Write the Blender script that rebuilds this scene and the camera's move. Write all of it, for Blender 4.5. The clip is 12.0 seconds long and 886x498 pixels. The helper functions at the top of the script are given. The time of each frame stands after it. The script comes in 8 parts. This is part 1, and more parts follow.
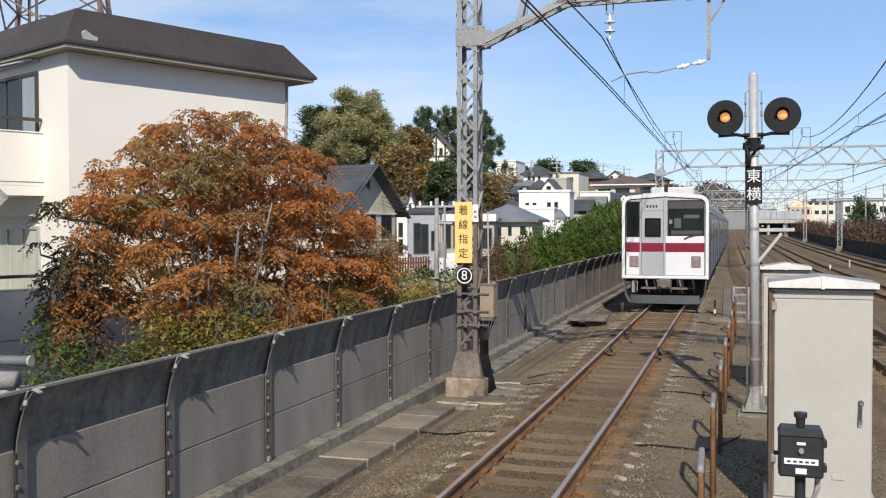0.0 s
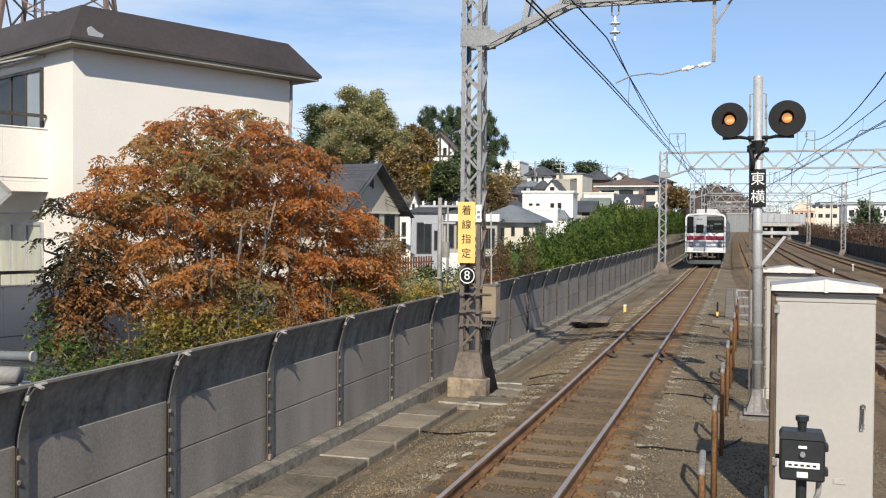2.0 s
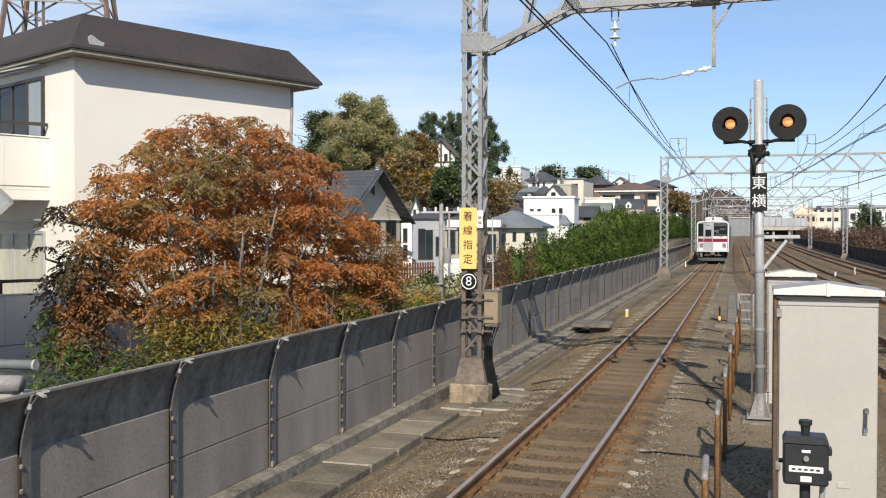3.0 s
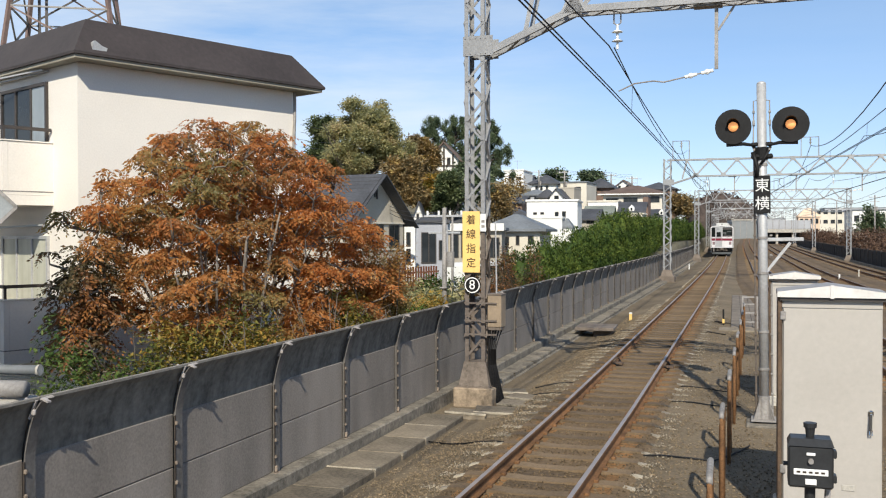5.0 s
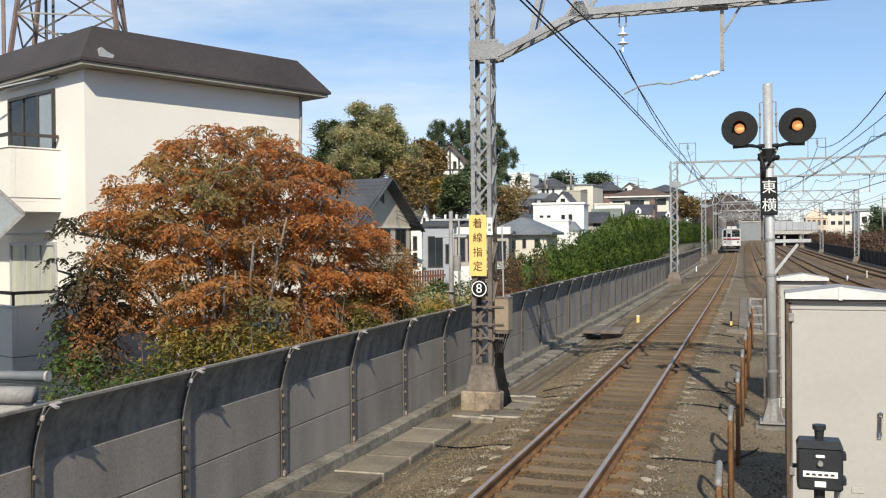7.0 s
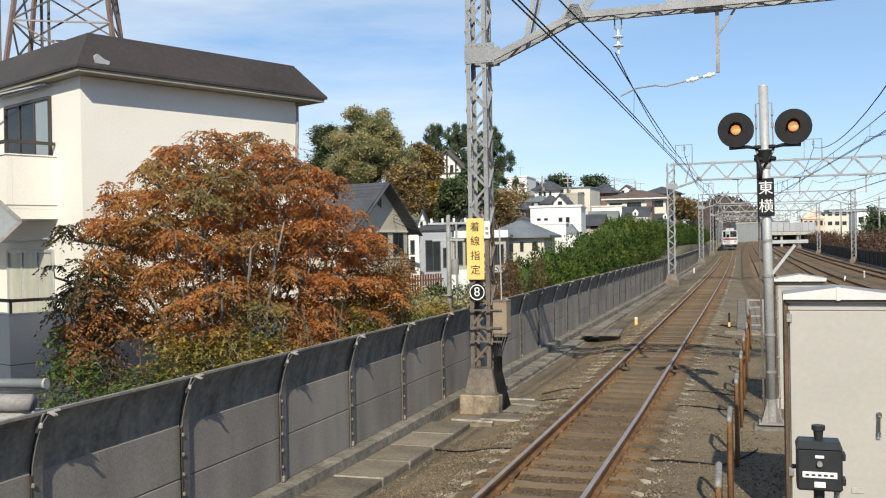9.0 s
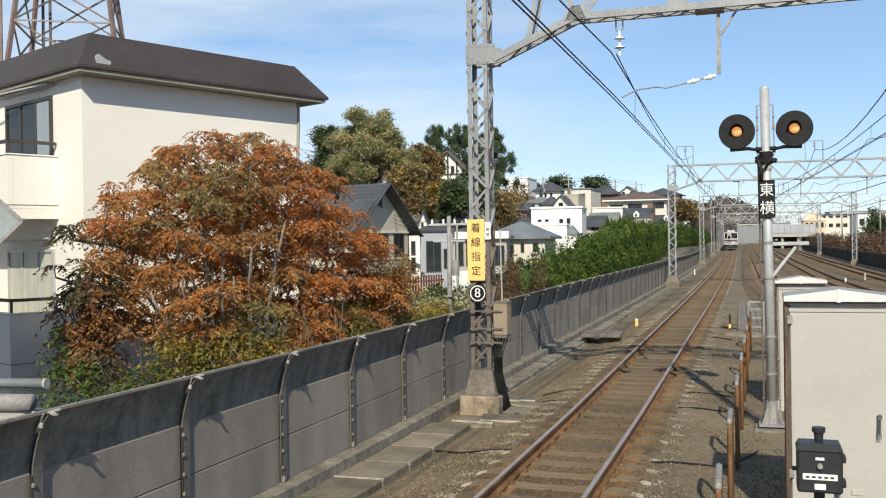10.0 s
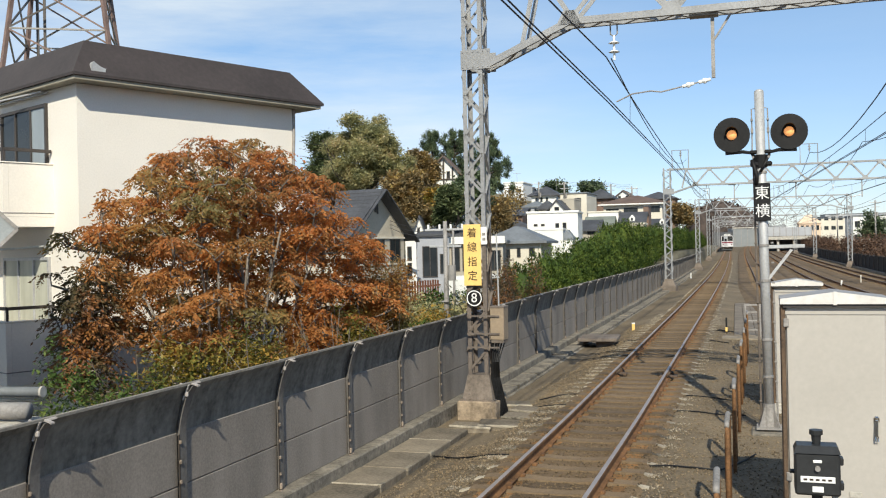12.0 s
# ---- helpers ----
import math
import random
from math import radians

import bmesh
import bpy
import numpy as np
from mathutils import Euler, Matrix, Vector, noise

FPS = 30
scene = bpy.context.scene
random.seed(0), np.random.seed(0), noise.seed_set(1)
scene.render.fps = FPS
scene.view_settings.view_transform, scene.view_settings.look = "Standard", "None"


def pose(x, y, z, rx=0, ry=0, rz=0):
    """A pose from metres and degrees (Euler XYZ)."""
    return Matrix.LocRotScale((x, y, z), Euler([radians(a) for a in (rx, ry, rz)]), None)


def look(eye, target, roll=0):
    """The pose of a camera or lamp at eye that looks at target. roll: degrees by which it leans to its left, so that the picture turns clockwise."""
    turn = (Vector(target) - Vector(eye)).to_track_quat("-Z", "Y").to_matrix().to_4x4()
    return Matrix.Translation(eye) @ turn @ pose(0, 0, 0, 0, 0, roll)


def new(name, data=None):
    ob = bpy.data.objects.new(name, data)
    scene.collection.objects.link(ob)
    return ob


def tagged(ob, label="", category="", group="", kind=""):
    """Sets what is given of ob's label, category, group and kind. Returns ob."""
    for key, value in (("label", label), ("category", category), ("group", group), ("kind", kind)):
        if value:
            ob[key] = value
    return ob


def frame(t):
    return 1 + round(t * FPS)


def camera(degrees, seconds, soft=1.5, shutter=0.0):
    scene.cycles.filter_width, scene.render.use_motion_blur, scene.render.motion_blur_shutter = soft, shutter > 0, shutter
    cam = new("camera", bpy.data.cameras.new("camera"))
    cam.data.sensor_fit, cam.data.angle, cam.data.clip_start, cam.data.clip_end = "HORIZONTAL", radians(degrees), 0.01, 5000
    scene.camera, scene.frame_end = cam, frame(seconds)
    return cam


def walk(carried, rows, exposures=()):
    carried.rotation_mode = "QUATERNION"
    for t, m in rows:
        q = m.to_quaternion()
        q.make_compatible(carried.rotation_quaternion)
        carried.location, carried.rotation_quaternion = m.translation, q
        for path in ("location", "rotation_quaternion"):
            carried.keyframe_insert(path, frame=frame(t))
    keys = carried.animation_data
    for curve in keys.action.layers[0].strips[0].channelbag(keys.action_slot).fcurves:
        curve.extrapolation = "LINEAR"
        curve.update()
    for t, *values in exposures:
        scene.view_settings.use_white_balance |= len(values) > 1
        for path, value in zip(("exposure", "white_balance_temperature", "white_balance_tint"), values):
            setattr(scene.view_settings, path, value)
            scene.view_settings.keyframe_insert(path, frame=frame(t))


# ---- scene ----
# camera: stands still at the end of the platform and only turns a little
cam = camera(50.0, 12.0, soft=1.14)
EYE = (2.452, 0.000, 2.783)
TURNS = [
    (0.0, 88.634, 0.112, 17.901),
    (0.5, 88.877, -0.201, 17.984),
    (1.0, 88.898, -0.321, 17.847),
    (1.5, 88.762, -0.440, 17.793),
    (2.0, 88.623, -0.442, 18.091),
    (2.5, 88.906, -0.311, 18.035),
    (3.0, 88.983, -0.092, 18.175),
    (5.0, 89.207, 0.135, 18.367),
    (5.5, 89.377, 0.318, 18.442),
    (6.0, 89.530, 0.307, 18.348),
    (6.5, 89.520, 0.500, 18.584),
    (7.0, 89.438, 0.498, 18.763),
    (9.0, 89.664, 0.992, 18.614),
    (9.5, 89.709, 0.963, 18.642),
    (10.0, 89.721, 0.836, 18.656),
    (10.5, 89.754, 1.007, 18.585),
    (11.0, 89.933, 1.139, 18.499),
    (11.5, 90.018, 1.189, 18.490),
    (12.0, 90.029, 1.230, 18.431),
]

walk(cam, [(t, pose(*EYE, a, b, c)) for t, a, b, c in TURNS], [(0.0, -0.05, 6400, 9.0), (2.5, 0.06, 6600, 8.0), (6.0, 0.03, 6580, 6.5), (12.0, 0.04, 6690, 3.8)])

# daylight: low autumn sun from behind, clear sky
SUN_AZ = math.atan2(0.285, -0.958)
SUN_EL = radians(38.0)
world = bpy.data.worlds.new("sky")
scene.world = world
world.use_nodes = True
wn = world.node_tree.nodes
sky = wn.new("ShaderNodeTexSky")
sky.sky_type = "NISHITA"
sky.sun_disc = False
sky.sun_elevation = SUN_EL
sky.sun_rotation = SUN_AZ
sky.air_density, sky.dust_density, sky.ozone_density = 1.0, 0.0, 2.2
wn["Background"].inputs["Strength"].default_value = 0.117
wl = world.node_tree.links
# thin high cloud drawn over the blue
w_co = wn.new("ShaderNodeTexCoord")
w_map = wn.new("ShaderNodeMapping")
w_map.inputs["Scale"].default_value = (1.2, 2.2, 9.0)
w_map.inputs["Rotation"].default_value = (0.15, 0.1, 0.5)
w_noise = wn.new("ShaderNodeTexNoise")
w_noise.inputs["Scale"].default_value, w_noise.inputs["Detail"].default_value, w_noise.inputs["Roughness"].default_value = 1.6, 7.0, 0.6
w_ramp = wn.new("ShaderNodeValToRGB")
w_ramp.color_ramp.elements[0].position, w_ramp.color_ramp.elements[1].position = 0.30, 0.74
w_ramp.color_ramp.elements[1].color = (0.75, 0.75, 0.75, 1)
w_tint = wn.new("ShaderNodeMix")
w_tint.data_type, w_tint.blend_type = "RGBA", "MULTIPLY"
w_tint.inputs[0].default_value = 1.0
# the blue deepens a little above the horizon, all round
w_sep = wn.new("ShaderNodeSeparateXYZ")
w_band = wn.new("ShaderNodeValToRGB")
w_band.color_ramp.elements[0].position, w_band.color_ramp.elements[1].position = 0.02, 0.34
w_band.color_ramp.elements[0].color = (0.655, 0.685, 0.91, 1)
w_band.color_ramp.elements[1].color = (1.0, 1.0, 1.0, 1)
w_tint.inputs[7].default_value = (1.09, 1.12, 1.15, 1)
w_low = wn.new("ShaderNodeMix")
w_low.data_type, w_low.blend_type = "RGBA", "MULTIPLY"
w_low.inputs[0].default_value = 1.0
wl.new(w_co.outputs["Generated"], w_sep.inputs[0])
wl.new(w_sep.outputs["Z"], w_band.inputs[0])
w_mix = wn.new("ShaderNodeMix")
w_mix.data_type = "RGBA"
w_mix.inputs[7].default_value = (7.6, 8.0, 8.6, 1)
wl.new(w_co.outputs["Generated"], w_map.inputs["Vector"])
wl.new(w_map.outputs[0], w_noise.inputs["Vector"])
wl.new(w_noise.outputs["Fac"], w_ramp.inputs[0])
wl.new(sky.outputs[0], w_tint.inputs[6])
wl.new(w_tint.outputs[2], w_low.inputs[6])
wl.new(w_band.outputs[0], w_low.inputs[7])
wl.new(w_low.outputs[2], w_mix.inputs[6])
# the cloud thins out towards the right of the line
w_side = wn.new("ShaderNodeMapRange")
w_side.interpolation_type = "SMOOTHSTEP"
w_side.inputs["From Min"].default_value, w_side.inputs["From Max"].default_value = -0.05, -0.42
w_side.inputs["To Min"].default_value, w_side.inputs["To Max"].default_value = 0.12, 1.1
w_amt = wn.new("ShaderNodeMath")
w_amt.operation = "MULTIPLY"
wl.new(w_sep.outputs["X"], w_side.inputs["Value"])
wl.new(w_side.outputs[0], w_amt.inputs[0])
wl.new(w_ramp.outputs[0], w_amt.inputs[1])
wl.new(w_amt.outputs[0], w_mix.inputs[0])
wl.new(w_mix.outputs[2], wn["Background"].inputs["Color"])
sun_data = bpy.data.lights.new("sun", "SUN")
sun_data.energy, sun_data.angle, sun_data.color = 5.0, radians(0.55), (1.0, 0.92, 0.79)
sun = new("sun", sun_data)
sun_dir = Vector((math.sin(SUN_AZ) * math.cos(SUN_EL), math.cos(SUN_AZ) * math.cos(SUN_EL), math.sin(SUN_EL)))
sun.matrix_world = look(sun_dir * 60, (0, 0, 0))


# ---- materials ----
def mat(name, color, rough=0.7, metal=0.0, vary=0.15, grain=40.0, stain=1.5, bump=0.15, island=0.0, tint=None, coord="Object", rand=0.0, spec=0.5, streak=1.0):
    """A surface with fine grain, large soft stains, bump and, where asked, a shade for each piece."""
    m = bpy.data.materials.new(name)
    m.use_nodes = True
    nt = m.node_tree
    n, ln = nt.nodes, nt.links
    bsdf = n["Principled BSDF"]
    bsdf.inputs["Roughness"].default_value = rough
    bsdf.inputs["Metallic"].default_value = metal
    bsdf.inputs["Specular IOR Level"].default_value = spec
    tc = n.new("ShaderNodeTexCoord")
    if coord == "World":
        src = n.new("ShaderNodeNewGeometry").outputs["Position"]
    else:
        src = tc.outputs[coord]
    a = n.new("ShaderNodeTexNoise")
    a.inputs["Scale"].default_value, a.inputs["Detail"].default_value, a.inputs["Roughness"].default_value = grain, 4.0, 0.65
    b = n.new("ShaderNodeTexNoise")
    b.inputs["Scale"].default_value, b.inputs["Detail"].default_value = stain, 5.0
    ln.new(src, a.inputs["Vector"])
    if streak != 1.0:
        mp = n.new("ShaderNodeMapping")
        mp.inputs["Scale"].default_value = (1.0, 1.0, streak)
        ln.new(src, mp.inputs["Vector"])
        ln.new(mp.outputs[0], b.inputs["Vector"])
    else:
        ln.new(src, b.inputs["Vector"])
    add = n.new("ShaderNodeMath")
    add.operation = "MULTIPLY_ADD"
    ln.new(a.outputs["Fac"], add.inputs[0])
    add.inputs[1].default_value = 0.5
    half = n.new("ShaderNodeMath")
    half.operation = "MULTIPLY"
    half.inputs[1].default_value = 0.5
    ln.new(b.outputs["Fac"], half.inputs[0])
    ln.new(half.outputs[0], add.inputs[2])
    fac = add.outputs[0]
    if island or rand:
        extra = n.new("ShaderNodeMath")
        extra.operation = "MULTIPLY_ADD"
        r = n.new("ShaderNodeNewGeometry").outputs["Random Per Island"] if island else n.new("ShaderNodeObjectInfo").outputs["Random"]
        ln.new(r, extra.inputs[0])
        extra.inputs[1].default_value = island or rand
        off = n.new("ShaderNodeMath")
        off.operation = "SUBTRACT"
        ln.new(fac, off.inputs[0])
        off.inputs[1].default_value = 0.5 * (island or rand)
        ln.new(off.outputs[0], extra.inputs[2])
        fac = extra.outputs[0]
    ramp = n.new("ShaderNodeValToRGB")
    lo = [max(0.0, c * (1 - 2.2 * vary)) for c in color]
    hi = [min(1.0, c * (1 + 1.6 * vary)) for c in color]
    e = ramp.color_ramp.elements
    e[0].position, e[1].position = 0.28, 0.72
    e[0].color, e[1].color = (*lo, 1), (*hi, 1)
    if tint:
        e[0].color = (*tint, 1)
        mid = e.new(0.5)
        mid.color = (*color, 1)
    ln.new(fac, ramp.inputs[0])
    ln.new(ramp.outputs[0], bsdf.inputs["Base Color"])
    if bump:
        bp = n.new("ShaderNodeBump")
        bp.inputs["Strength"].default_value = bump
        bp.inputs["Distance"].default_value = 0.02
        ln.new(a.outputs["Fac"], bp.inputs["Height"])
        ln.new(bp.outputs[0], bsdf.inputs["Normal"])
    return m


def leaf_mat(name, stops, rough=0.55, through_light=0.35):
    """Leaves: a colour for each leaf from the stops, some light passes through."""
    m = bpy.data.materials.new(name)
    m.use_nodes = True
    nt = m.node_tree
    n, ln = nt.nodes, nt.links
    bsdf = n["Principled BSDF"]
    bsdf.inputs["Roughness"].default_value = rough
    bsdf.inputs["Specular IOR Level"].default_value = 0.3
    g = n.new("ShaderNodeNewGeometry")
    big = n.new("ShaderNodeTexNoise")
    big.inputs["Scale"].default_value, big.inputs["Detail"].default_value = 0.9, 3.0
    ln.new(g.outputs["Position"], big.inputs["Vector"])
    mix = n.new("ShaderNodeMath")
    mix.operation = "MULTIPLY_ADD"
    mix.inputs[1].default_value = 0.5
    ln.new(g.outputs["Random Per Island"], mix.inputs[0])
    sc = n.new("ShaderNodeMath")
    sc.operation = "MULTIPLY_ADD"
    sc.inputs[1].default_value, sc.inputs[2].default_value = 2.7, -1.12
    ln.new(big.outputs["Fac"], sc.inputs[0])
    ln.new(sc.outputs[0], mix.inputs[2])
    ramp = n.new("ShaderNodeValToRGB")
    e = ramp.color_ramp.elements
    for i, (pos, col) in enumerate(stops):
        if i < 2:
            e[i].position = pos
        el = e[i] if i < 2 else e.new(pos)
        el.color = (*col, 1)
    ln.new(mix.outputs[0], ramp.inputs[0])
    ln.new(ramp.outputs[0], bsdf.inputs["Base Color"])
    tr = n.new("ShaderNodeBsdfTranslucent")
    ln.new(ramp.outputs[0], tr.inputs["Color"])
    ms = n.new("ShaderNodeMixShader")
    ms.inputs[0].default_value = through_light
    ln.new(bsdf.outputs[0], ms.inputs[1])
    ln.new(tr.outputs[0], ms.inputs[2])
    ln.new(ms.outputs[0], n["Material Output"].inputs["Surface"])
    return m


def glow(name, color, strength):
    m = bpy.data.materials.new(name)
    m.use_nodes = True
    b = m.node_tree.nodes["Principled BSDF"]
    b.inputs["Base Color"].default_value = (*color, 1)
    b.inputs["Emission Color"].default_value = (*color, 1)
    b.inputs["Emission Strength"].default_value = strength
    return m


def glass_mat(name, color=(0.03, 0.035, 0.04), rough=0.05):
    m = mat(name, color, rough=rough, vary=0.25, grain=0.8, stain=0.3, bump=0.0, spec=0.25)
    return m


M_BALLAST = mat("ballast_stone", (0.17, 0.13, 0.083), 0.95, vary=0.36, grain=18.0, stain=0.35, bump=1.0, coord="World")
M_STONE = mat("ballast_pebbles", (0.228, 0.171, 0.107), 0.95, vary=0.25, grain=30, island=0.4, bump=0.2)
M_RUSTSTONE = mat("rusty_pebbles", (0.162, 0.115, 0.067), 0.95, vary=0.3, grain=30, island=0.4, bump=0.2)
M_RUSTBED = mat("rusty_ballast", (0.152, 0.102, 0.056), 0.95, vary=0.34, grain=16.0, stain=0.5, bump=1.0, coord="World")
M_RAILSTAIN = mat("rust_dusted_ballast", (0.25, 0.13, 0.048), 0.95, vary=0.32, grain=18.0, stain=1.5, bump=1.0, coord="World")
M_EARTH = mat("dry_earth", (0.16, 0.14, 0.09), 0.95, vary=0.4, grain=2.0, stain=0.05, bump=0.6, coord="World")
M_SLEEPER = mat("sleeper_concrete", (0.158, 0.11, 0.065), 0.9, vary=0.3, grain=25, stain=2.0, bump=0.4, rand=0.22)
M_RUSTDULL = mat("dull_rust", (0.13, 0.085, 0.055), 0.85, 0.1, vary=0.4, grain=30, stain=3, bump=0.2)
M_CLAMP = mat("flaking_clamp_rust", (0.27, 0.215, 0.17), 0.85, 0.1, vary=0.5, grain=30, stain=6, bump=0.2)
M_GASKET = mat("dark_joint_strip", (0.05, 0.038, 0.03), 0.9, vary=0.3, grain=30, stain=6, bump=0.2)
M_CAPMETAL = mat("weathered_pale_bracket", (0.46, 0.42, 0.4), 0.65, 0.1, vary=0.2, grain=25, stain=3, bump=0.08)
M_RUST = mat("rusty_steel", (0.21, 0.105, 0.045), 0.85, 0.2, vary=0.4, grain=30, stain=3, bump=0.3)
M_RAILTOP = mat("polished_rail", (0.4, 0.35, 0.33), 0.5, 0.45, vary=0.15, grain=60, stain=2, bump=0.02)
M_RAILDULL = mat("dull_rail_head", (0.22, 0.175, 0.155), 0.5, 0.5, vary=0.2, grain=60, stain=2, bump=0.02)
M_PANEL = mat("barrier_concrete", (0.25, 0.22, 0.195), 0.9, vary=0.22, grain=45, stain=1.7, bump=0.08, rand=0.12, coord="World", streak=0.3)
# greenish top panels, coloured darker to carry the shade under their curve
M_PANELTOP = mat("shaded_barrier_top", (0.168, 0.16, 0.142), 0.85, vary=0.36, grain=12, stain=5.0, bump=0.1, coord="World", streak=0.12)
M_RIM = mat("pale_barrier_rim", (0.235, 0.215, 0.19), 0.85, vary=0.25, grain=12, stain=3, bump=0.1, coord="World")
M_POSTGREY = mat("painted_post_grey", (0.145, 0.135, 0.128), 0.7, 0.1, vary=0.25, grain=20, stain=4, bump=0.1)
M_FOOTING = mat("warm_stained_concrete", (0.34, 0.265, 0.19), 0.95, vary=0.35, grain=12, stain=2.5, bump=0.4)
M_KERB = mat("weathered_kerb", (0.215, 0.19, 0.155), 0.95, vary=0.42, grain=14, stain=2.2, bump=0.5, coord="World")
M_TROUGH = mat("trough_concrete", (0.205, 0.17, 0.126), 0.95, vary=0.32, grain=18, stain=1.6, bump=0.5, rand=0.2)
M_CHALK = mat("chalky_sleeper_end", (0.3, 0.262, 0.205), 0.95, vary=0.35, grain=20, stain=4, bump=0.3, rand=0.4)
M_PALESTONE = mat("dusty_stones", (0.31, 0.265, 0.2), 0.95, vary=0.3, grain=30, island=0.4, bump=0.2)
M_PALE = mat("pale_concrete", (0.5, 0.47, 0.42), 0.9, vary=0.25, grain=20, stain=2, bump=0.3)
M_GALV = mat("galvanised_steel", (0.5, 0.5, 0.505), 0.55, 0.35, vary=0.15, grain=25, stain=1.5, bump=0.08)
M_MAST = mat("weathered_mast_grey", (0.31, 0.312, 0.32), 0.6, 0.3, vary=0.2, grain=25, stain=1.5, bump=0.08)
# paler copy for the far gantries, distance haze put into the colour
M_MASTFAR = mat("hazed_mast_grey", (0.34, 0.345, 0.355), 0.6, 0.3, vary=0.15, grain=25, stain=1.5, bump=0.08)
M_GALVOLD = mat("dull_galvanised_steel", (0.33, 0.31, 0.295), 0.7, 0.3, vary=0.25, grain=25, stain=2.5, bump=0.1)
M_BASEST = mat("weathered_mast_foot", (0.205, 0.168, 0.14), 0.8, 0.2, vary=0.25, grain=20, stain=3, bump=0.15)
M_BLACK = mat("black_paint", (0.014, 0.0135, 0.014), 0.55, vary=0.3, grain=30, stain=3, bump=0.05, spec=0.25)
M_BOXGREY = mat("dark_grey_enamel", (0.028, 0.029, 0.031), 0.42, vary=0.2, grain=30, stain=3, bump=0.03, spec=0.4)
M_WIRE = mat("dark_wire", (0.035, 0.037, 0.045), 0.6, 0.4, vary=0.1, bump=0)
M_INSUL = mat("white_porcelain", (0.82, 0.82, 0.8), 0.2, vary=0.04, bump=0)
M_YELLOW = mat("yellow_sign", (0.9, 0.6, 0.2), 0.5, vary=0.05, grain=8, stain=2, bump=0.02)
M_INK = mat("sign_ink", (0.035, 0.02, 0.012), 0.6, vary=0.1, bump=0)
M_WHITE = mat("white_paint", (0.8, 0.8, 0.79), 0.5, vary=0.05, grain=20, stain=2, bump=0.03)
M_CAB = mat("cabinet_paint", (0.465, 0.435, 0.4), 0.3, 0.0, vary=0.05, grain=15, stain=1.2, bump=0.02)
M_CABTOP = mat("cabinet_roof", (0.72, 0.69, 0.66), 0.45, 0.0, vary=0.1, grain=15, stain=2, bump=0.03)
M_CABROOF = mat("cabinet_roof_sheet", (0.33, 0.315, 0.31), 0.5, 0.0, vary=0.15, grain=15, stain=2, bump=0.03)
M_MASTLOW = mat("weathered_mast_steel", (0.17, 0.14, 0.12), 0.75, 0.2, vary=0.25, grain=20, stain=3, bump=0.12)
M_WALL = mat("cream_render", (0.85, 0.8, 0.735), 0.85, vary=0.05, grain=30, stain=0.5, bump=0.12)
M_FASCIA = mat("dull_fascia", (0.33, 0.3, 0.24), 0.8, vary=0.12, grain=10, stain=1, bump=0.05)
M_ROOFDK = mat("dark_brown_roof", (0.05, 0.04, 0.039), 0.7, vary=0.2, grain=10, stain=1.0, bump=0.1)
M_FRAME = mat("bronze_frame", (0.07, 0.06, 0.055), 0.5, 0.3, vary=0.2, bump=0.02)
M_GLASS = glass_mat("window_glass")
M_BARK = mat("grey_bark", (0.22, 0.19, 0.16), 0.95, vary=0.35, grain=20, stain=3, bump=0.5)
M_BARKDK = mat("dark_bark", (0.09, 0.075, 0.06), 0.95, vary=0.35, grain=20, stain=3, bump=0.5)


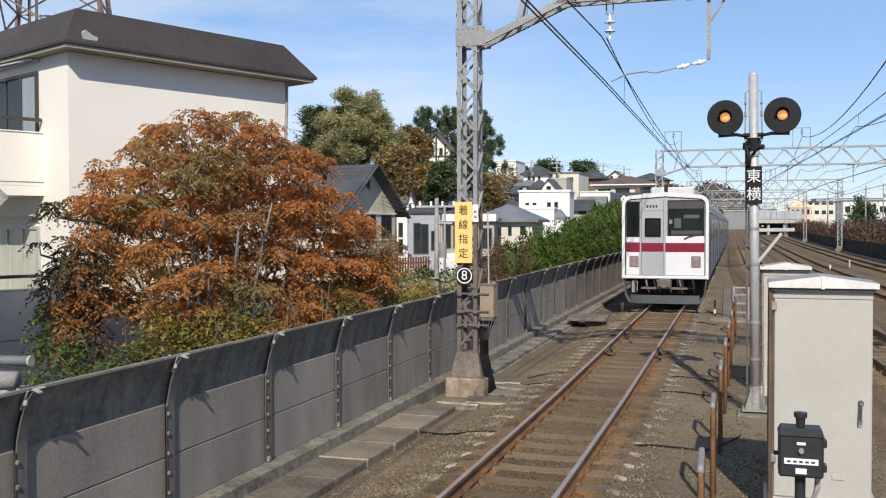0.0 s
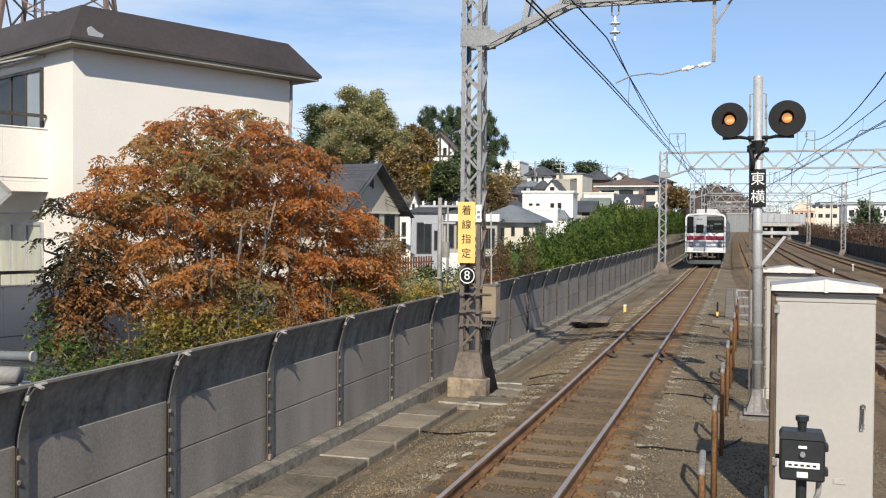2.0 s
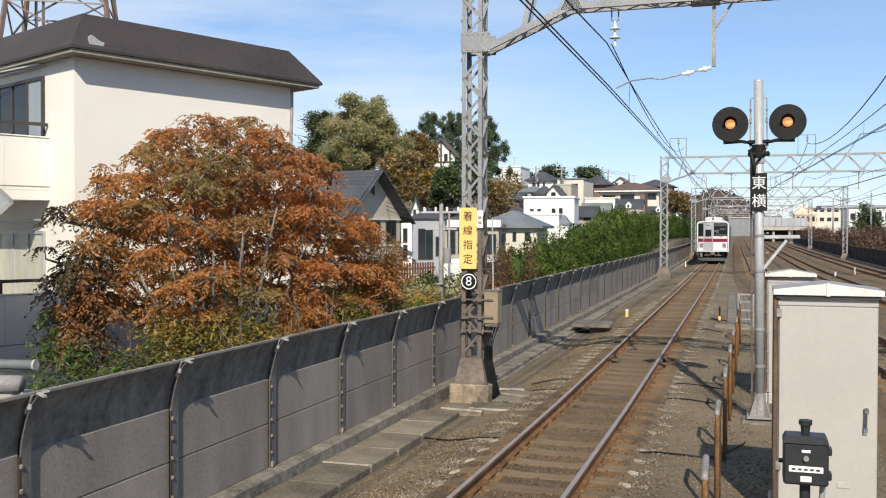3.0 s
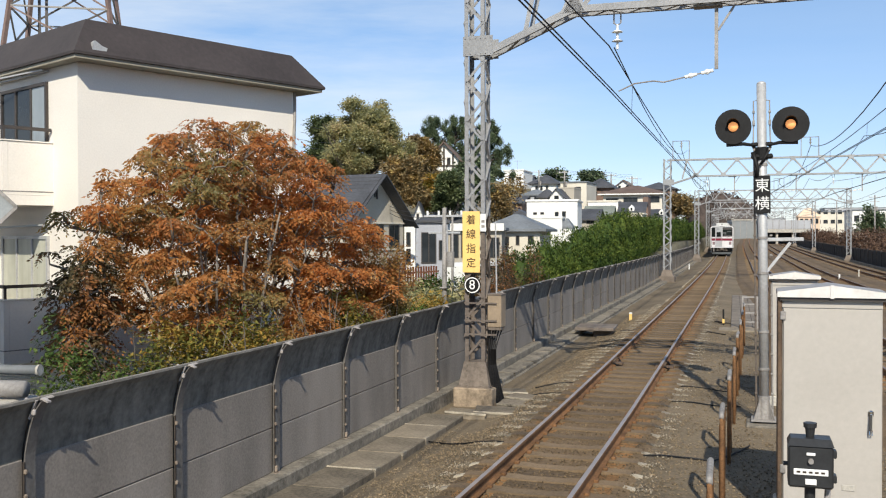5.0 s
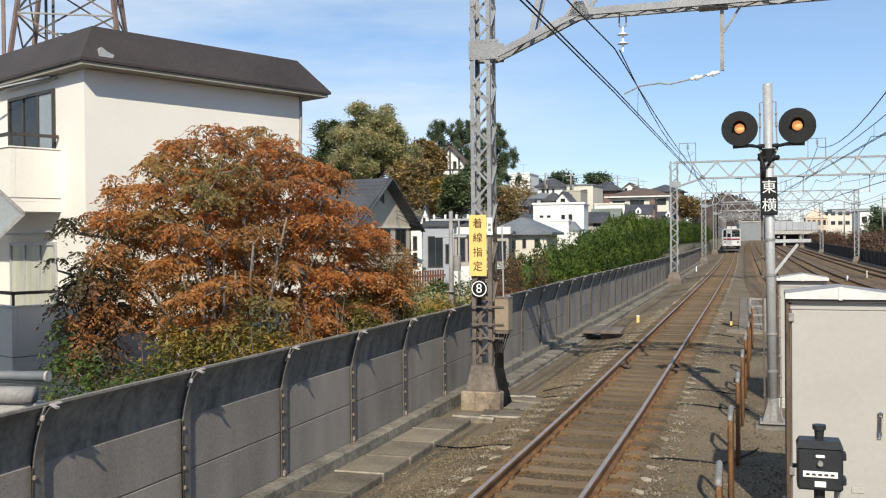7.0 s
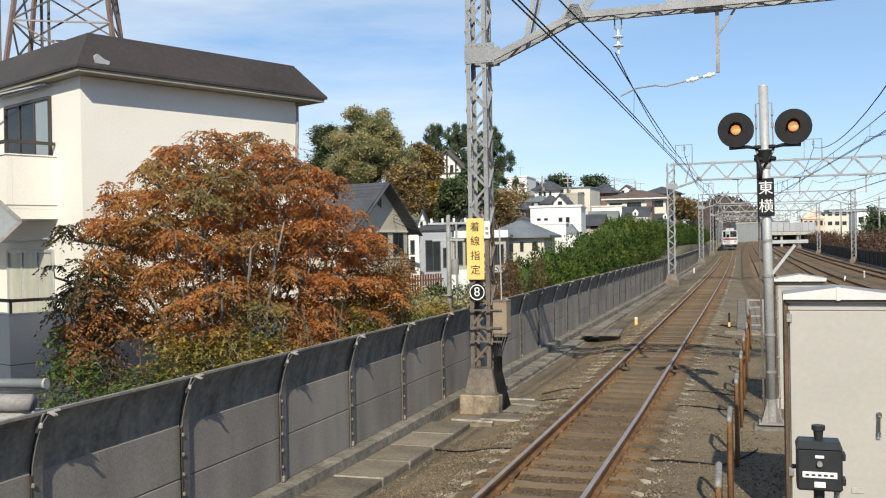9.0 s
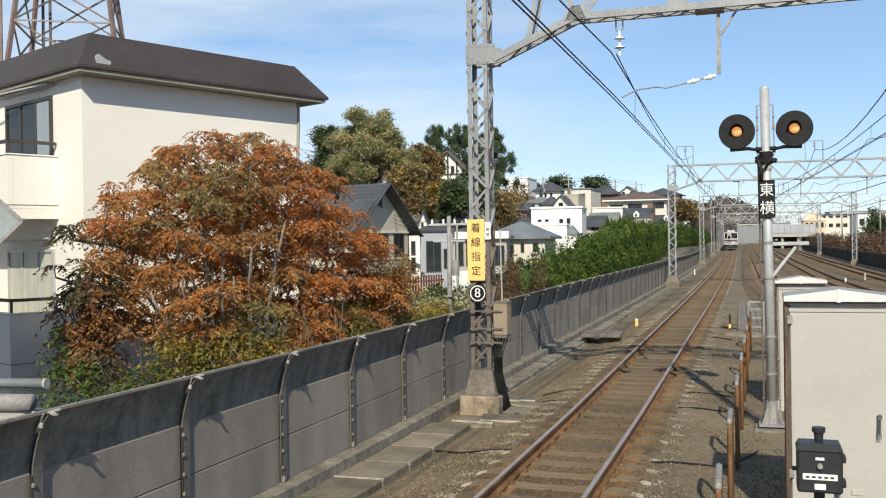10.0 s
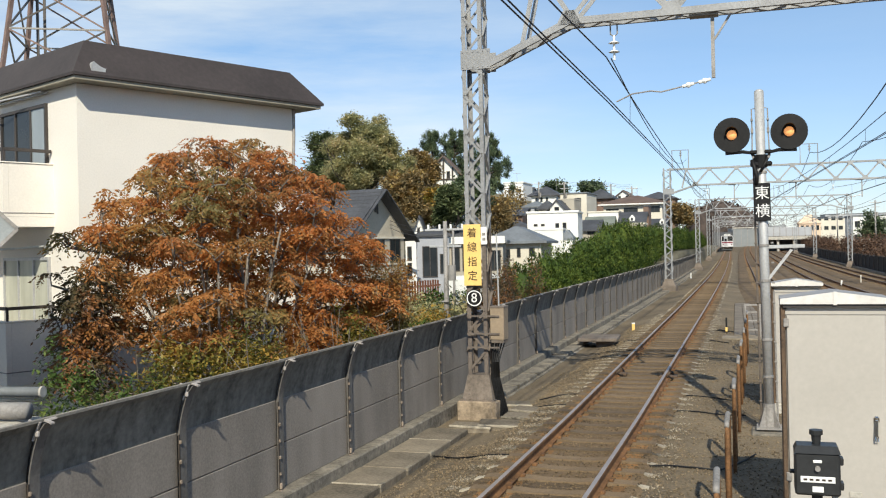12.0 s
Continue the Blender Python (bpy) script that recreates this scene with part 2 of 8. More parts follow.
# ---- building tools ----
class Geo:
    """Collects vertices and faces for one mesh; k is the material slot of what follows."""

    def __init__(self):
        self.v, self.f, self.m, self.k = [], [], [], 0

    def add(self, verts, faces):
        o = len(self.v)
        self.v += [tuple(p) for p in verts]
        self.f += [tuple(o + i for i in q) for q in faces]
        self.m += [self.k] * len(faces)
        return self

    def box(self, x0, y0, z0, x1, y1, z1):
        vs = [(x, y, z) for x in (x0, x1) for y in (y0, y1) for z in (z0, z1)]
        return self.add(vs, [(0, 1, 3, 2), (4, 6, 7, 5), (0, 4, 5, 1), (2, 3, 7, 6), (0, 2, 6, 4), (1, 5, 7, 3)])

    def cbox(self, x0, y0, z0, x1, y1, z1, c=0.01):
        """A box with chamfered edges."""
        lo, hi = (x0, y0, z0), (x1, y1, z1)
        idx, vs = {}, []
        for sx in (0, 1):
            for sy in (0, 1):
                for sz in (0, 1):
                    s = (sx, sy, sz)
                    for a in range(3):
                        p = [hi[i] if s[i] else lo[i] for i in range(3)]
                        for i in range(3):
                            if i != a:
                                p[i] += -c if s[i] else c
                        idx[s, a] = len(vs)
                        vs.append(p)
        fs = []
        for a in range(3):
            b, d = (a + 1) % 3, (a + 2) % 3
            for sa in (0, 1):
                q = []
                for sb, sd in ((0, 0), (1, 0), (1, 1), (0, 1)):
                    s = [0, 0, 0]
                    s[a], s[b], s[d] = sa, sb, sd
                    q.append(idx[tuple(s), a])
                fs.append(q if sa else q[::-1])
            for sb in (0, 1):
                for sd in (0, 1):
                    s0, s1 = [0, 0, 0], [0, 0, 0]
                    s0[b] = s1[b] = sb
                    s0[d] = s1[d] = sd
                    s1[a] = 1
                    s0, s1 = tuple(s0), tuple(s1)
                    q = [idx[s0, b], idx[s1, b], idx[s1, d], idx[s0, d]]
                    fs.append(q if sb == sd else q[::-1])
        for sx in (0, 1):
            for sy in (0, 1):
                for sz in (0, 1):
                    s = (sx, sy, sz)
                    q = [idx[s, 0], idx[s, 1], idx[s, 2]]
                    fs.append(q if (sx + sy + sz) % 2 else q[::-1])
        return self.add(vs, fs)

    def tube(self, p0, p1, r0, r1=None, n=8, caps=True):
        p0, p1 = Vector(p0), Vector(p1)
        r1 = r0 if r1 is None else r1
        ax = (p1 - p0).normalized()
        u = ax.orthogonal().normalized()
        w = ax.cross(u)
        vs, fs = [], []
        for p, r in ((p0, r0), (p1, r1)):
            for i in range(n):
                a = 2 * math.pi * i / n
                vs.append(p + (u * math.cos(a) + w * math.sin(a)) * r)
        for i in range(n):
            j = (i + 1) % n
            fs.append((i, j, n + j, n + i))
        if caps:
            fs.append(tuple(range(n))[::-1])
            fs.append(tuple(range(n, 2 * n)))
        return self.add(vs, fs)

    def path(self, pts, r, n=6, r_end=None):
        """A bent round bar through the points."""
        pts = [Vector(p) for p in pts]
        vs, fs = [], []
        for i, p in enumerate(pts):
            d = (pts[min(i + 1, len(pts) - 1)] - pts[max(i - 1, 0)]).normalized()
            u = d.cross(Vector((0.31, 0.17, 0.93)))
            if u.length < 0.1:
                u = d.cross(Vector((1, 0, 0)))
            u.normalize()
            w = d.cross(u)
            rr = r if r_end is None else r + (r_end - r) * i / max(1, len(pts) - 1)
            for k in range(n):
                a = 2 * math.pi * k / n
                vs.append(p + (u * math.cos(a) + w * math.sin(a)) * rr)
        for i in range(len(pts) - 1):
            for k in range(n):
                j = (k + 1) % n
                fs.append((i * n + k, i * n + j, (i + 1) * n + j, (i + 1) * n + k))
        fs.append(tuple(range(n))[::-1])
        fs.append(tuple(range((len(pts) - 1) * n, len(pts) * n)))
        return self.add(vs, fs)

    def bar(self, p0, p1, w, h, up=(0, 0, 1)):
        """A straight bar of w by h from p0 to p1."""
        p0, p1 = Vector(p0), Vector(p1)
        ax = (p1 - p0).normalized()
        s = ax.cross(Vector(up))
        if s.length < 1e-3:
            s = ax.cross(Vector((0, 1, 0)))
        s.normalize()
        t = s.cross(ax)
        vs = [p + s * (a * w / 2) + t * (b * h / 2) for p in (p0, p1) for a, b in ((-1, -1), (1, -1), (1, 1), (-1, 1))]
        return self.add(vs, [(0, 3, 2, 1), (4, 5, 6, 7), (0, 1, 5, 4), (1, 2, 6, 5), (2, 3, 7, 6), (3, 0, 4, 7)])

    def ring(self, x0, z0, x1, z1, t, ya, yb):
        """A rectangular frame t wide in a plane facing y."""
        o = [(x0, z0), (x1, z0), (x1, z1), (x0, z1)]
        i = [(x0 + t, z0 + t), (x1 - t, z0 + t), (x1 - t, z1 - t), (x0 + t, z1 - t)]
        vs = [(x, y, z) for y in (ya, yb) for q in (o, i) for x, z in q]
        fs = []
        for k in range(4):
            j = (k + 1) % 4
            fs += [(k, j, 4 + j, 4 + k), (8 + k, 12 + k, 12 + j, 8 + j), (k, 8 + k, 8 + j, j), (4 + k, 4 + j, 12 + j, 12 + k)]
        return self.add(vs, fs)

    def prism(self, poly, axis, a, b):
        """A flat outline pushed from a to b along an axis; the outline gives the other two, in order."""
        i = "xyz".index(axis)
        n = len(poly)
        vs = []
        for c in (a, b):
            for p in poly:
                q = list(p)
                q.insert(i, c)
                vs.append(q)
        fs = [tuple(range(n)), tuple(range(n, 2 * n))[::-1]]
        for k in range(n):
            j = (k + 1) % n
            fs.append((j, k, n + k, n + j))
        return self.add(vs, fs)

    def ball(self, c, r, n=10, rings=6, sz=1.0):
        vs, fs = [], []
        for i in range(rings + 1):
            th = math.pi * i / rings
            for k in range(n):
                a = 2 * math.pi * k / n
                vs.append((c[0] + r * math.sin(th) * math.cos(a), c[1] + r * math.sin(th) * math.sin(a), c[2] + r * sz * math.cos(th)))
        for i in range(rings):
            for k in range(n):
                j = (k + 1) % n
                fs.append((i * n + k, (i + 1) * n + k, (i + 1) * n + j, i * n + j))
        return self.add(vs, fs)

    def turned(self, m):
        self.v = [tuple(m @ Vector(p)) for p in self.v]
        return self

    def mesh(self, name, mats, smooth=False, fix=True):
        me = bpy.data.meshes.new(name)
        me.from_pydata(self.v, [], self.f)
        for x in mats if isinstance(mats, (list, tuple)) else [mats]:
            me.materials.append(x)
        if any(self.m):
            me.polygons.foreach_set("material_index", self.m)
        if fix and len(self.v) < 60000:
            bm = bmesh.new()
            bm.from_mesh(me)
            bmesh.ops.recalc_face_normals(bm, faces=bm.faces)
            bm.to_mesh(me)
            bm.free()
        if smooth:
            me.polygons.foreach_set("use_smooth", [True] * len(me.polygons))
        me.update()
        return me


def part(name, geo, mats, parent=None, label="", smooth=False, m=None):
    """One mesh object from a Geo or a ready mesh, under its thing."""
    me = geo.mesh(name, mats, smooth) if isinstance(geo, Geo) else geo
    ob = new(name, me)
    if parent:
        ob.parent = parent
    if m is not None:
        ob.matrix_basis = m
    if label:
        tagged(ob, label)
    return ob


def thing(name, label, category, m=None, group="", kind=""):
    e = new(name)
    e.empty_display_size = 0.2
    if m is not None:
        e.matrix_basis = m
    return tagged(e, label, category, group, kind)


# ---- lie of the land: the line bends gently to the left and climbs a little ----
def bend(y):
    s = (min(max(y, 15.0), 400.0) - 15.0) / 100.0
    return -0.66 * s + 0.33 * s * s


def line_x(y):
    return -1.25e-4 * y * abs(y) / (1 + abs(y) / 600.0) + bend(y)


def line_z(y):
    return 0.05 * smooth01((y - 12) / 20) + (0.0 if y < 80 else 0.0075 * (y - 80) ** 2 / ((y - 80) + 60))


def spread(y):
    """How much further right the other tracks lie near the platform and far down the line."""
    return 0.00058 * (80 - y) ** 2 if y < 80 else 0.00006 * (y - 110) ** 2 if y > 110 else 0.0


def heading(y):
    return math.degrees(math.atan2(-(line_x(y + 1) - line_x(y - 1)), 2))


def smooth01(t):
    t = max(0.0, min(1.0, t))
    return t * t * (3 - 2 * t)


BED = -0.30


def ground_z(x, y):
    u = x - line_x(y)
    rail = BED - 0.16 + line_z(min(y, 420))
    if u > -3.45:
        return rail
    base = -3.0 + 2.5 * smooth01((y - 20) / 32) + 2.6 * smooth01((y - 50) / 55)
    base += 8.5 * smooth01((y - 75) / 100) * smooth01((-u - 9) / 26)
    base += 3.5 * smooth01((-u - 22) / 30) * smooth01((y - 30) / 40)
    t = smooth01((-3.45 - u) / 0.5)
    return rail + (base - rail) * t


def sheet(name, us, ys, height, mats, smooth=True):
    g = Geo()
    for y in ys:
        for u in us:
            x = u + line_x(y)
            g.v.append((x, y, height(x, y)))
    n = len(us)
    for j in range(len(ys) - 1):
        for i in range(n - 1):
            g.f.append((j * n + i, j * n + i + 1, (j + 1) * n + i + 1, (j + 1) * n + i))
            g.m.append(0)
    return g.mesh(name, mats, smooth, fix=False)


YS = [-80, -30, -10] + [0 + 2.5 * i for i in range(40)] + [100 + 8 * i for i in range(26)] + [330, 380, 450, 600, 900, 1500, 2500, 4000]
US = [-2500, -900, -400, -220, -140, -100, -80, -64, -52, -43, -36, -30, -25, -20, -16, -12, -9, -7, -5.5, -4.6, -4.0, -3.8, -3.6, -3.45, -3.2, 0, 4, 8, 12, 14.6, 20, 40, 90, 200, 500, 1200, 2500]
ground = new("ground", sheet("ground", US, YS, ground_z, M_EARTH))
tagged(ground, "dry earth and scrubby grass beside and beyond the line", "ground", kind="structure")

# ballast along the line, with the crown of each track a little higher
BYS = [-40 + 6.0 * i for i in range(5)] + [-10 + 2.0 * i for i in range(65)] + [120 + 6 * i for i in range(50)]


def bed_z(x, y):
    u = x - line_x(y)
    return BED + 0.02 + 0.075 * smooth01((1.9 - abs(u)) / 0.8) + (-0.07) * smooth01((-u - 1.35) / 0.7) + line_z(y) + 0.02 * noise.noise((x * 0.9, y * 0.9, 0.3)) + 0.015 * noise.noise((x * 3.1, y * 3.1, 1.3))


bed = new("ballast_bed", sheet("ballast_bed", [-3.3, -3.0, -2.6, -2.2, -1.8, -1.5, -1.25, -1.0, -0.5, 0, 0.5, 1.0, 1.25, 1.5, 1.8, 2.2, 2.6, 3.0, 3.6, 4.4, 5.2, 6, 7, 8, 9, 10, 11, 12, 13, 13.7, 16, 18], BYS, bed_z, M_BALLAST))
tagged(bed, "grey-brown crushed stone ballast under the railway tracks", "ballast", kind="structure")


def crown(name, off, wide=1.0, widen=1.0):
    g = Geo()
    us = (-wide - 0.25, -wide, -0.86, -0.62, -0.42, 0, 0.42, 0.62, 0.86, wide, wide + 0.25)
    ys = [-38 + 1.0 * i for i in range(150)] + [112 + 6 * i for i in range(50)]
    for y in ys:
        for k, u in enumerate(us):
            x = line_x(y) + off + spread(y) * widen + u
            h = -0.182 if 0 < k < 10 else -0.30
            g.v.append((x, y, line_z(y) + h + 0.012 * noise.noise((x * 5, y * 5, 2.2))))
    n = len(us)
    for j in range(len(ys) - 1):
        for i in range(n - 1):
            g.f.append((j * n + i, j * n + i + 1, (j + 1) * n + i + 1, (j + 1) * n + i))
            g.m.append(1 if i in (2, 3, 6, 7) else 0)
    ob = new(name, g.mesh(name, [M_RUSTBED, M_RAILSTAIN], True, fix=False))
    return tagged(ob, "rust-stained ballast packed between the sleepers", "ballast", kind="structure")


RAIL_SECTION = [(-0.062, -0.15), (0.062, -0.15), (0.062, -0.138), (0.012, -0.12), (0.009, -0.045), (0.033, -0.036), (0.033, -0.006), (0.027, 0.0), (-0.027, 0.0), (-0.033, -0.006), (-0.033, -0.036), (-0.009, -0.045), (-0.012, -0.12), (-0.062, -0.138)]


def rail_mesh(off, widen):
    g = Geo()
    ys = [-38.5 + 2.0 * i for i in range(80)] + [123 + 6 * i for i in range(45)]
    n = len(RAIL_SECTION)
    for y in ys:
        for px, pz in RAIL_SECTION:
            g.v.append((line_x(y) + off[0] + spread(y) * widen + off[1] + px, y, line_z(y) + pz))
    for j in range(len(ys) - 1):
        for i in range(n):
            k = (i + 1) % n
            g.f.append((j * n + i, j * n + k, (j + 1) * n + k, (j + 1) * n + i))
            g.m.append(1 if i == 7 else 0)
    return g.mesh("rail", [M_RUST, M_RAILDULL if widen else M_RAILTOP])


def sleeper_mesh():
    g = Geo()
    for s in (-1, 1):
        g.k = 1
        g.prism([(s * 0.97, -0.30), (s * 1.11, -0.30), (s * 1.11, -0.2), (s * 0.97, -0.172)], "y", -0.075, 0.055)
    g.k = 0
    prof = [(-0.97, -0.30), (0.97, -0.30), (0.97, -0.158), (0.85, -0.15), (0.35, -0.15), (0.25, -0.162), (-0.25, -0.162), (-0.35, -0.15), (-0.85, -0.15), (-0.97, -0.158)]
    g.prism(prof, "y", -0.11, 0.11)
    return g.mesh("sleeper", [M_SLEEPER, M_CHALK])


SLEEPER = sleeper_mesh()
CLIP = Geo()
for rx in (-0.566, 0.566):
    for s in (-1, 1):
        CLIP.cbox(rx + s * 0.085 - 0.03, -0.05, -0.16, rx + s * 0.085 + 0.03, 0.05, -0.115, 0.012)


def track(name, off, widen, label, singles):
    t = thing(name, label, "railway track", kind="structure")
    for s in (-0.566, 0.566):
        part("rail", rail_mesh((off, s), widen), None, t, "rusty steel rail with a polished head")
    rest, clips = Geo(), Geo()
    src = [tuple(v.co) for v in SLEEPER.vertices]
    sf = [tuple(p.vertices) for p in SLEEPER.polygons]
    for i in range(-60, 240 if singles else 180):
        y = 3.2 + 0.62 * i
        x = line_x(y) + off + spread(y) * widen
        m = pose(x + random.uniform(-0.03, 0.03), y, line_z(y), 0, 0, heading(y) + random.uniform(-0.5, 0.5))
        if singles:
            part("sleeper", SLEEPER, None, t, m=m)
        else:
            rest.add([m @ Vector(v) for v in src], sf)
        if y < 70:
            clips.add([m @ Vector(v) for v in CLIP.v], CLIP.f)
    if rest.v:
        tagged(part("sleepers", rest, M_SLEEPER, t), kind="stuff")
    tagged(part("rail_clips", clips, M_RUST, t), kind="stuff")
    return t


crown("crown_near_track", 0.0, widen=0.0)
crown("crown_second_track", 3.62, 1.7)
crown("crown_third_track", 7.5, 1.75)
crown("crown_far_track", 11.3, 1.7)

# ---- noise barrier along the left of the line ----
POST_Y, POST_STEP = 10.36, 2.08
FENCE_X = -3.12
CURVE = [(0.0, 0.98), (0.003, 1.04), (0.014, 1.1), (0.03, 1.17), (0.052, 1.25), (0.08, 1.33), (0.118, 1.41), (0.165, 1.47)]


def barrier():
    f = thing("noise_barrier", "grey concrete noise barrier with an inward-curving shade-darkened top", "barrier", kind="structure")
    # one post: a steel beam that bends inwards at the top
    g = Geo()
    path = [(0.0, -0.32)] + CURVE
    for a, b in zip(path[:-1], path[1:]):
        for dx, w, d in ((0.0, 0.115, 0.012), (-0.045, 0.012, 0.1), (-0.09, 0.115, 0.012)):
            vs = []
            for x, z in (a, b):
                vs += [(x + dx - d / 2, -w / 2, z), (x + dx + d / 2, -w / 2, z), (x + dx + d / 2, w / 2, z), (x + dx - d / 2, w / 2, z)]
            g.add(vs, [(0, 1, 5, 4), (1, 2, 6, 5), (2, 3, 7, 6), (3, 0, 4, 7), (0, 3, 2, 1), (4, 5, 6, 7)])
    post = g.mesh("post", M_POSTGREY)
    cap = Geo().bar((0.085, -0.075, 1.476), (0.16, 0.085, 1.494), 0.036, 0.014).bar((0.14, -0.01, 1.49), (0.225, -0.03, 1.468), 0.034, 0.014).bar((0.09, -0.075, 1.478), (0.05, -0.1, 1.5), 0.03, 0.014).cbox(0.085, -0.085, 1.36, 0.12, -0.05, 1.41, 0.01).bar((0.13, -0.066, 1.482), (0.06, -0.066, 1.33), 0.022, 0.014).mesh("post_cap", M_CAPMETAL)
    bolts = Geo()
    for i in range(5):
        z = 0.08 + 0.2 * i
        bolts.cbox(0.002, -0.082, z, 0.03, -0.048, z + 0.042, 0.01)
    bolts.cbox(-0.005, -0.1, -0.13, 0.045, 0.02, -0.09, 0.012)
    bolts.cbox(0.0, -0.08, -0.09, 0.035, -0.03, -0.01, 0.012)
    bolts.k = 1
    bolts.cbox(0.0, -0.082, -0.12, 0.01, -0.058, 0.98, 0.003)
    bolt_me = bolts.mesh("clamp_bolts", [M_CLAMP, M_GASKET])
    L = POST_STEP - 0.07
    low = Geo().cbox(-0.1, -L / 2, -0.1, -0.04, L / 2, 0.44, 0.008).mesh("panel", M_PANEL)
    high = Geo().cbox(-0.1, -L / 2, 0.448, -0.04, L / 2, 0.99, 0.008).mesh("panel", M_PANEL)
    g = Geo()
    c = [(x - 0.05, z) for x, z in CURVE]
    n = len(c)
    for s, d in ((-1, 0), (1, 0)):
        for x, z in c:
            g.v.append((x, s * L / 2, z + 0.008))
    for s, d in ((-1, 0), (1, 0)):
        for x, z in c:
            g.v.append((x - 0.03, s * L / 2, z + 0.018))
    for i in range(n - 1):
        g.f += [(i, i + 1, n + i + 1, n + i), (2 * n + i, 3 * n + i, 3 * n + i + 1, 2 * n + i + 1), (i, 2 * n + i, 2 * n + i + 1, i + 1), (n + i, n + i + 1, 3 * n + i + 1, 3 * n + i)]
    g.f += [(n - 1, 3 * n - 1, 4 * n - 1, 2 * n - 1)]
    g.m = [0] * len(g.f)
    g.k = 1
    g.box(c[-1][0] - 0.035, -L / 2 - 0.03, c[-1][1] + 0.008, c[-1][0] + 0.012, L / 2 + 0.03, c[-1][1] + 0.03)
    top = g.mesh("top_panel", [M_PANELTOP, M_RIM])
    for i in range(-12, 62):
        y = POST_Y + POST_STEP * i
        m = pose(FENCE_X + line_x(y), y, line_z(y), 0, 0, heading(y))
        part("post", post, None, f, m=m)
        part("post_cap", cap, None, f, m=m)
        part("clamp_strip", bolt_me, None, f, m=m)
        yc = y + POST_STEP / 2
        m = pose(FENCE_X + line_x(yc), yc, line_z(yc), 0, 0, heading(yc) + random.uniform(-0.15, 0.15))
        part("panel", low, None, f, m=m)
        part("panel", high, None, f, m=m)
        part("top_panel", top, None, f, m=m)
    k = Geo()
    ys = [-17 + 3 * i for i in range(52)]
    for a, b in zip(ys[:-1], ys[1:]):
        vs = []
        for y in (a, b):
            x = FENCE_X + line_x(y)
            h = -0.1 + 0.012 * noise.noise((y, 0, 0))
            vs += [(x - 0.16, y, BED - 0.1 + line_z(y)), (x + 0.17, y, BED - 0.1 + line_z(y)), (x + 0.17, y, h - 0.02 + line_z(y)), (x + 0.15, y, h + line_z(y)), (x - 0.16, y, h + line_z(y))]
        k.add(vs, [(0, 1, 6, 5), (1, 2, 7, 6), (2, 3, 8, 7), (3, 4, 9, 8), (4, 0, 5, 9)])
    part("kerb", k, M_KERB, f, "stained concrete kerb under the barrier")
    return f


# ---- cable trough with loose concrete lids ----
def cable_trough():
    t = thing("cable_trough", "concrete cable trough with uneven lids beside the ballast", "cable trough", kind="structure")
    wide = Geo().cbox(-0.35, -0.485, -0.12, 0.35, 0.485, 0.0, 0.014).mesh("lid", M_TROUGH)
    slim = Geo().cbox(-0.2, -0.485, -0.12, 0.2, 0.485, 0.0, 0.014).mesh("lid", M_KERB)
    side = Geo().cbox(-0.2, -0.485, -0.12, 0.24, 0.485, 0.0, 0.012).mesh("side_wall", M_KERB)
    edges = {}
    for w in (0.35, 0.2):
        edges[w] = Geo().cbox(-w - 0.004, -0.49, -0.022, w + 0.004, -0.456, 0.004, 0.004).mesh("worn_edge", M_CHALK)
        edges[-w] = Geo().cbox(w - 0.05, -0.49, -0.05, w + 0.005, -0.33, 0.004, 0.006).mesh("worn_corner", M_CHALK)
    y = 5.0
    while y < 125:
        near = y < 15.6
        if near or y > 18.2:
            w = 0.35 if near else 0.2
            x = (-2.6 if near else -2.745) + line_x(y) + random.uniform(-0.012, 0.012)
            l = part("lid", wide if near else slim, None, t, m=pose(x, y, BED + 0.035 + line_z(y) + random.uniform(0, 0.014), random.uniform(-0.4, 0.4), random.uniform(-0.5, 0.5), heading(y) + random.uniform(-0.4, 0.4)))
            if random.random() < 0.42:
                part("worn_edge", edges[w], None, l, "pale worn edge")
            if random.random() < 0.5:
                part("worn_corner", edges[-w], None, l, "pale chipped corner")
            if not near:
                part("side_wall", side, None, t, m=pose(x + 0.02, y, BED - 0.03 + line_z(y), 0, 0, heading(y)))
        y += 0.985
    return t


def pale_ends(name, label):
    """Chalky stones heaped at both ends of the sleepers."""
    rng = np.random.default_rng(12)
    ys = np.repeat(3.2 + 0.62 * np.arange(8, 62), 130)
    n = len(ys)
    left = rng.uniform(0, 1, n) < 0.68
    x = np.where(left, -1.2, 1.16) + rng.normal(0, 0.085, n)
    x += np.array([line_x(y) for y in ys])
    scatter_stones(name, n, None, M_PALESTONE, 13, bed_z, label, (x, ys + rng.normal(0, 0.075, n)))


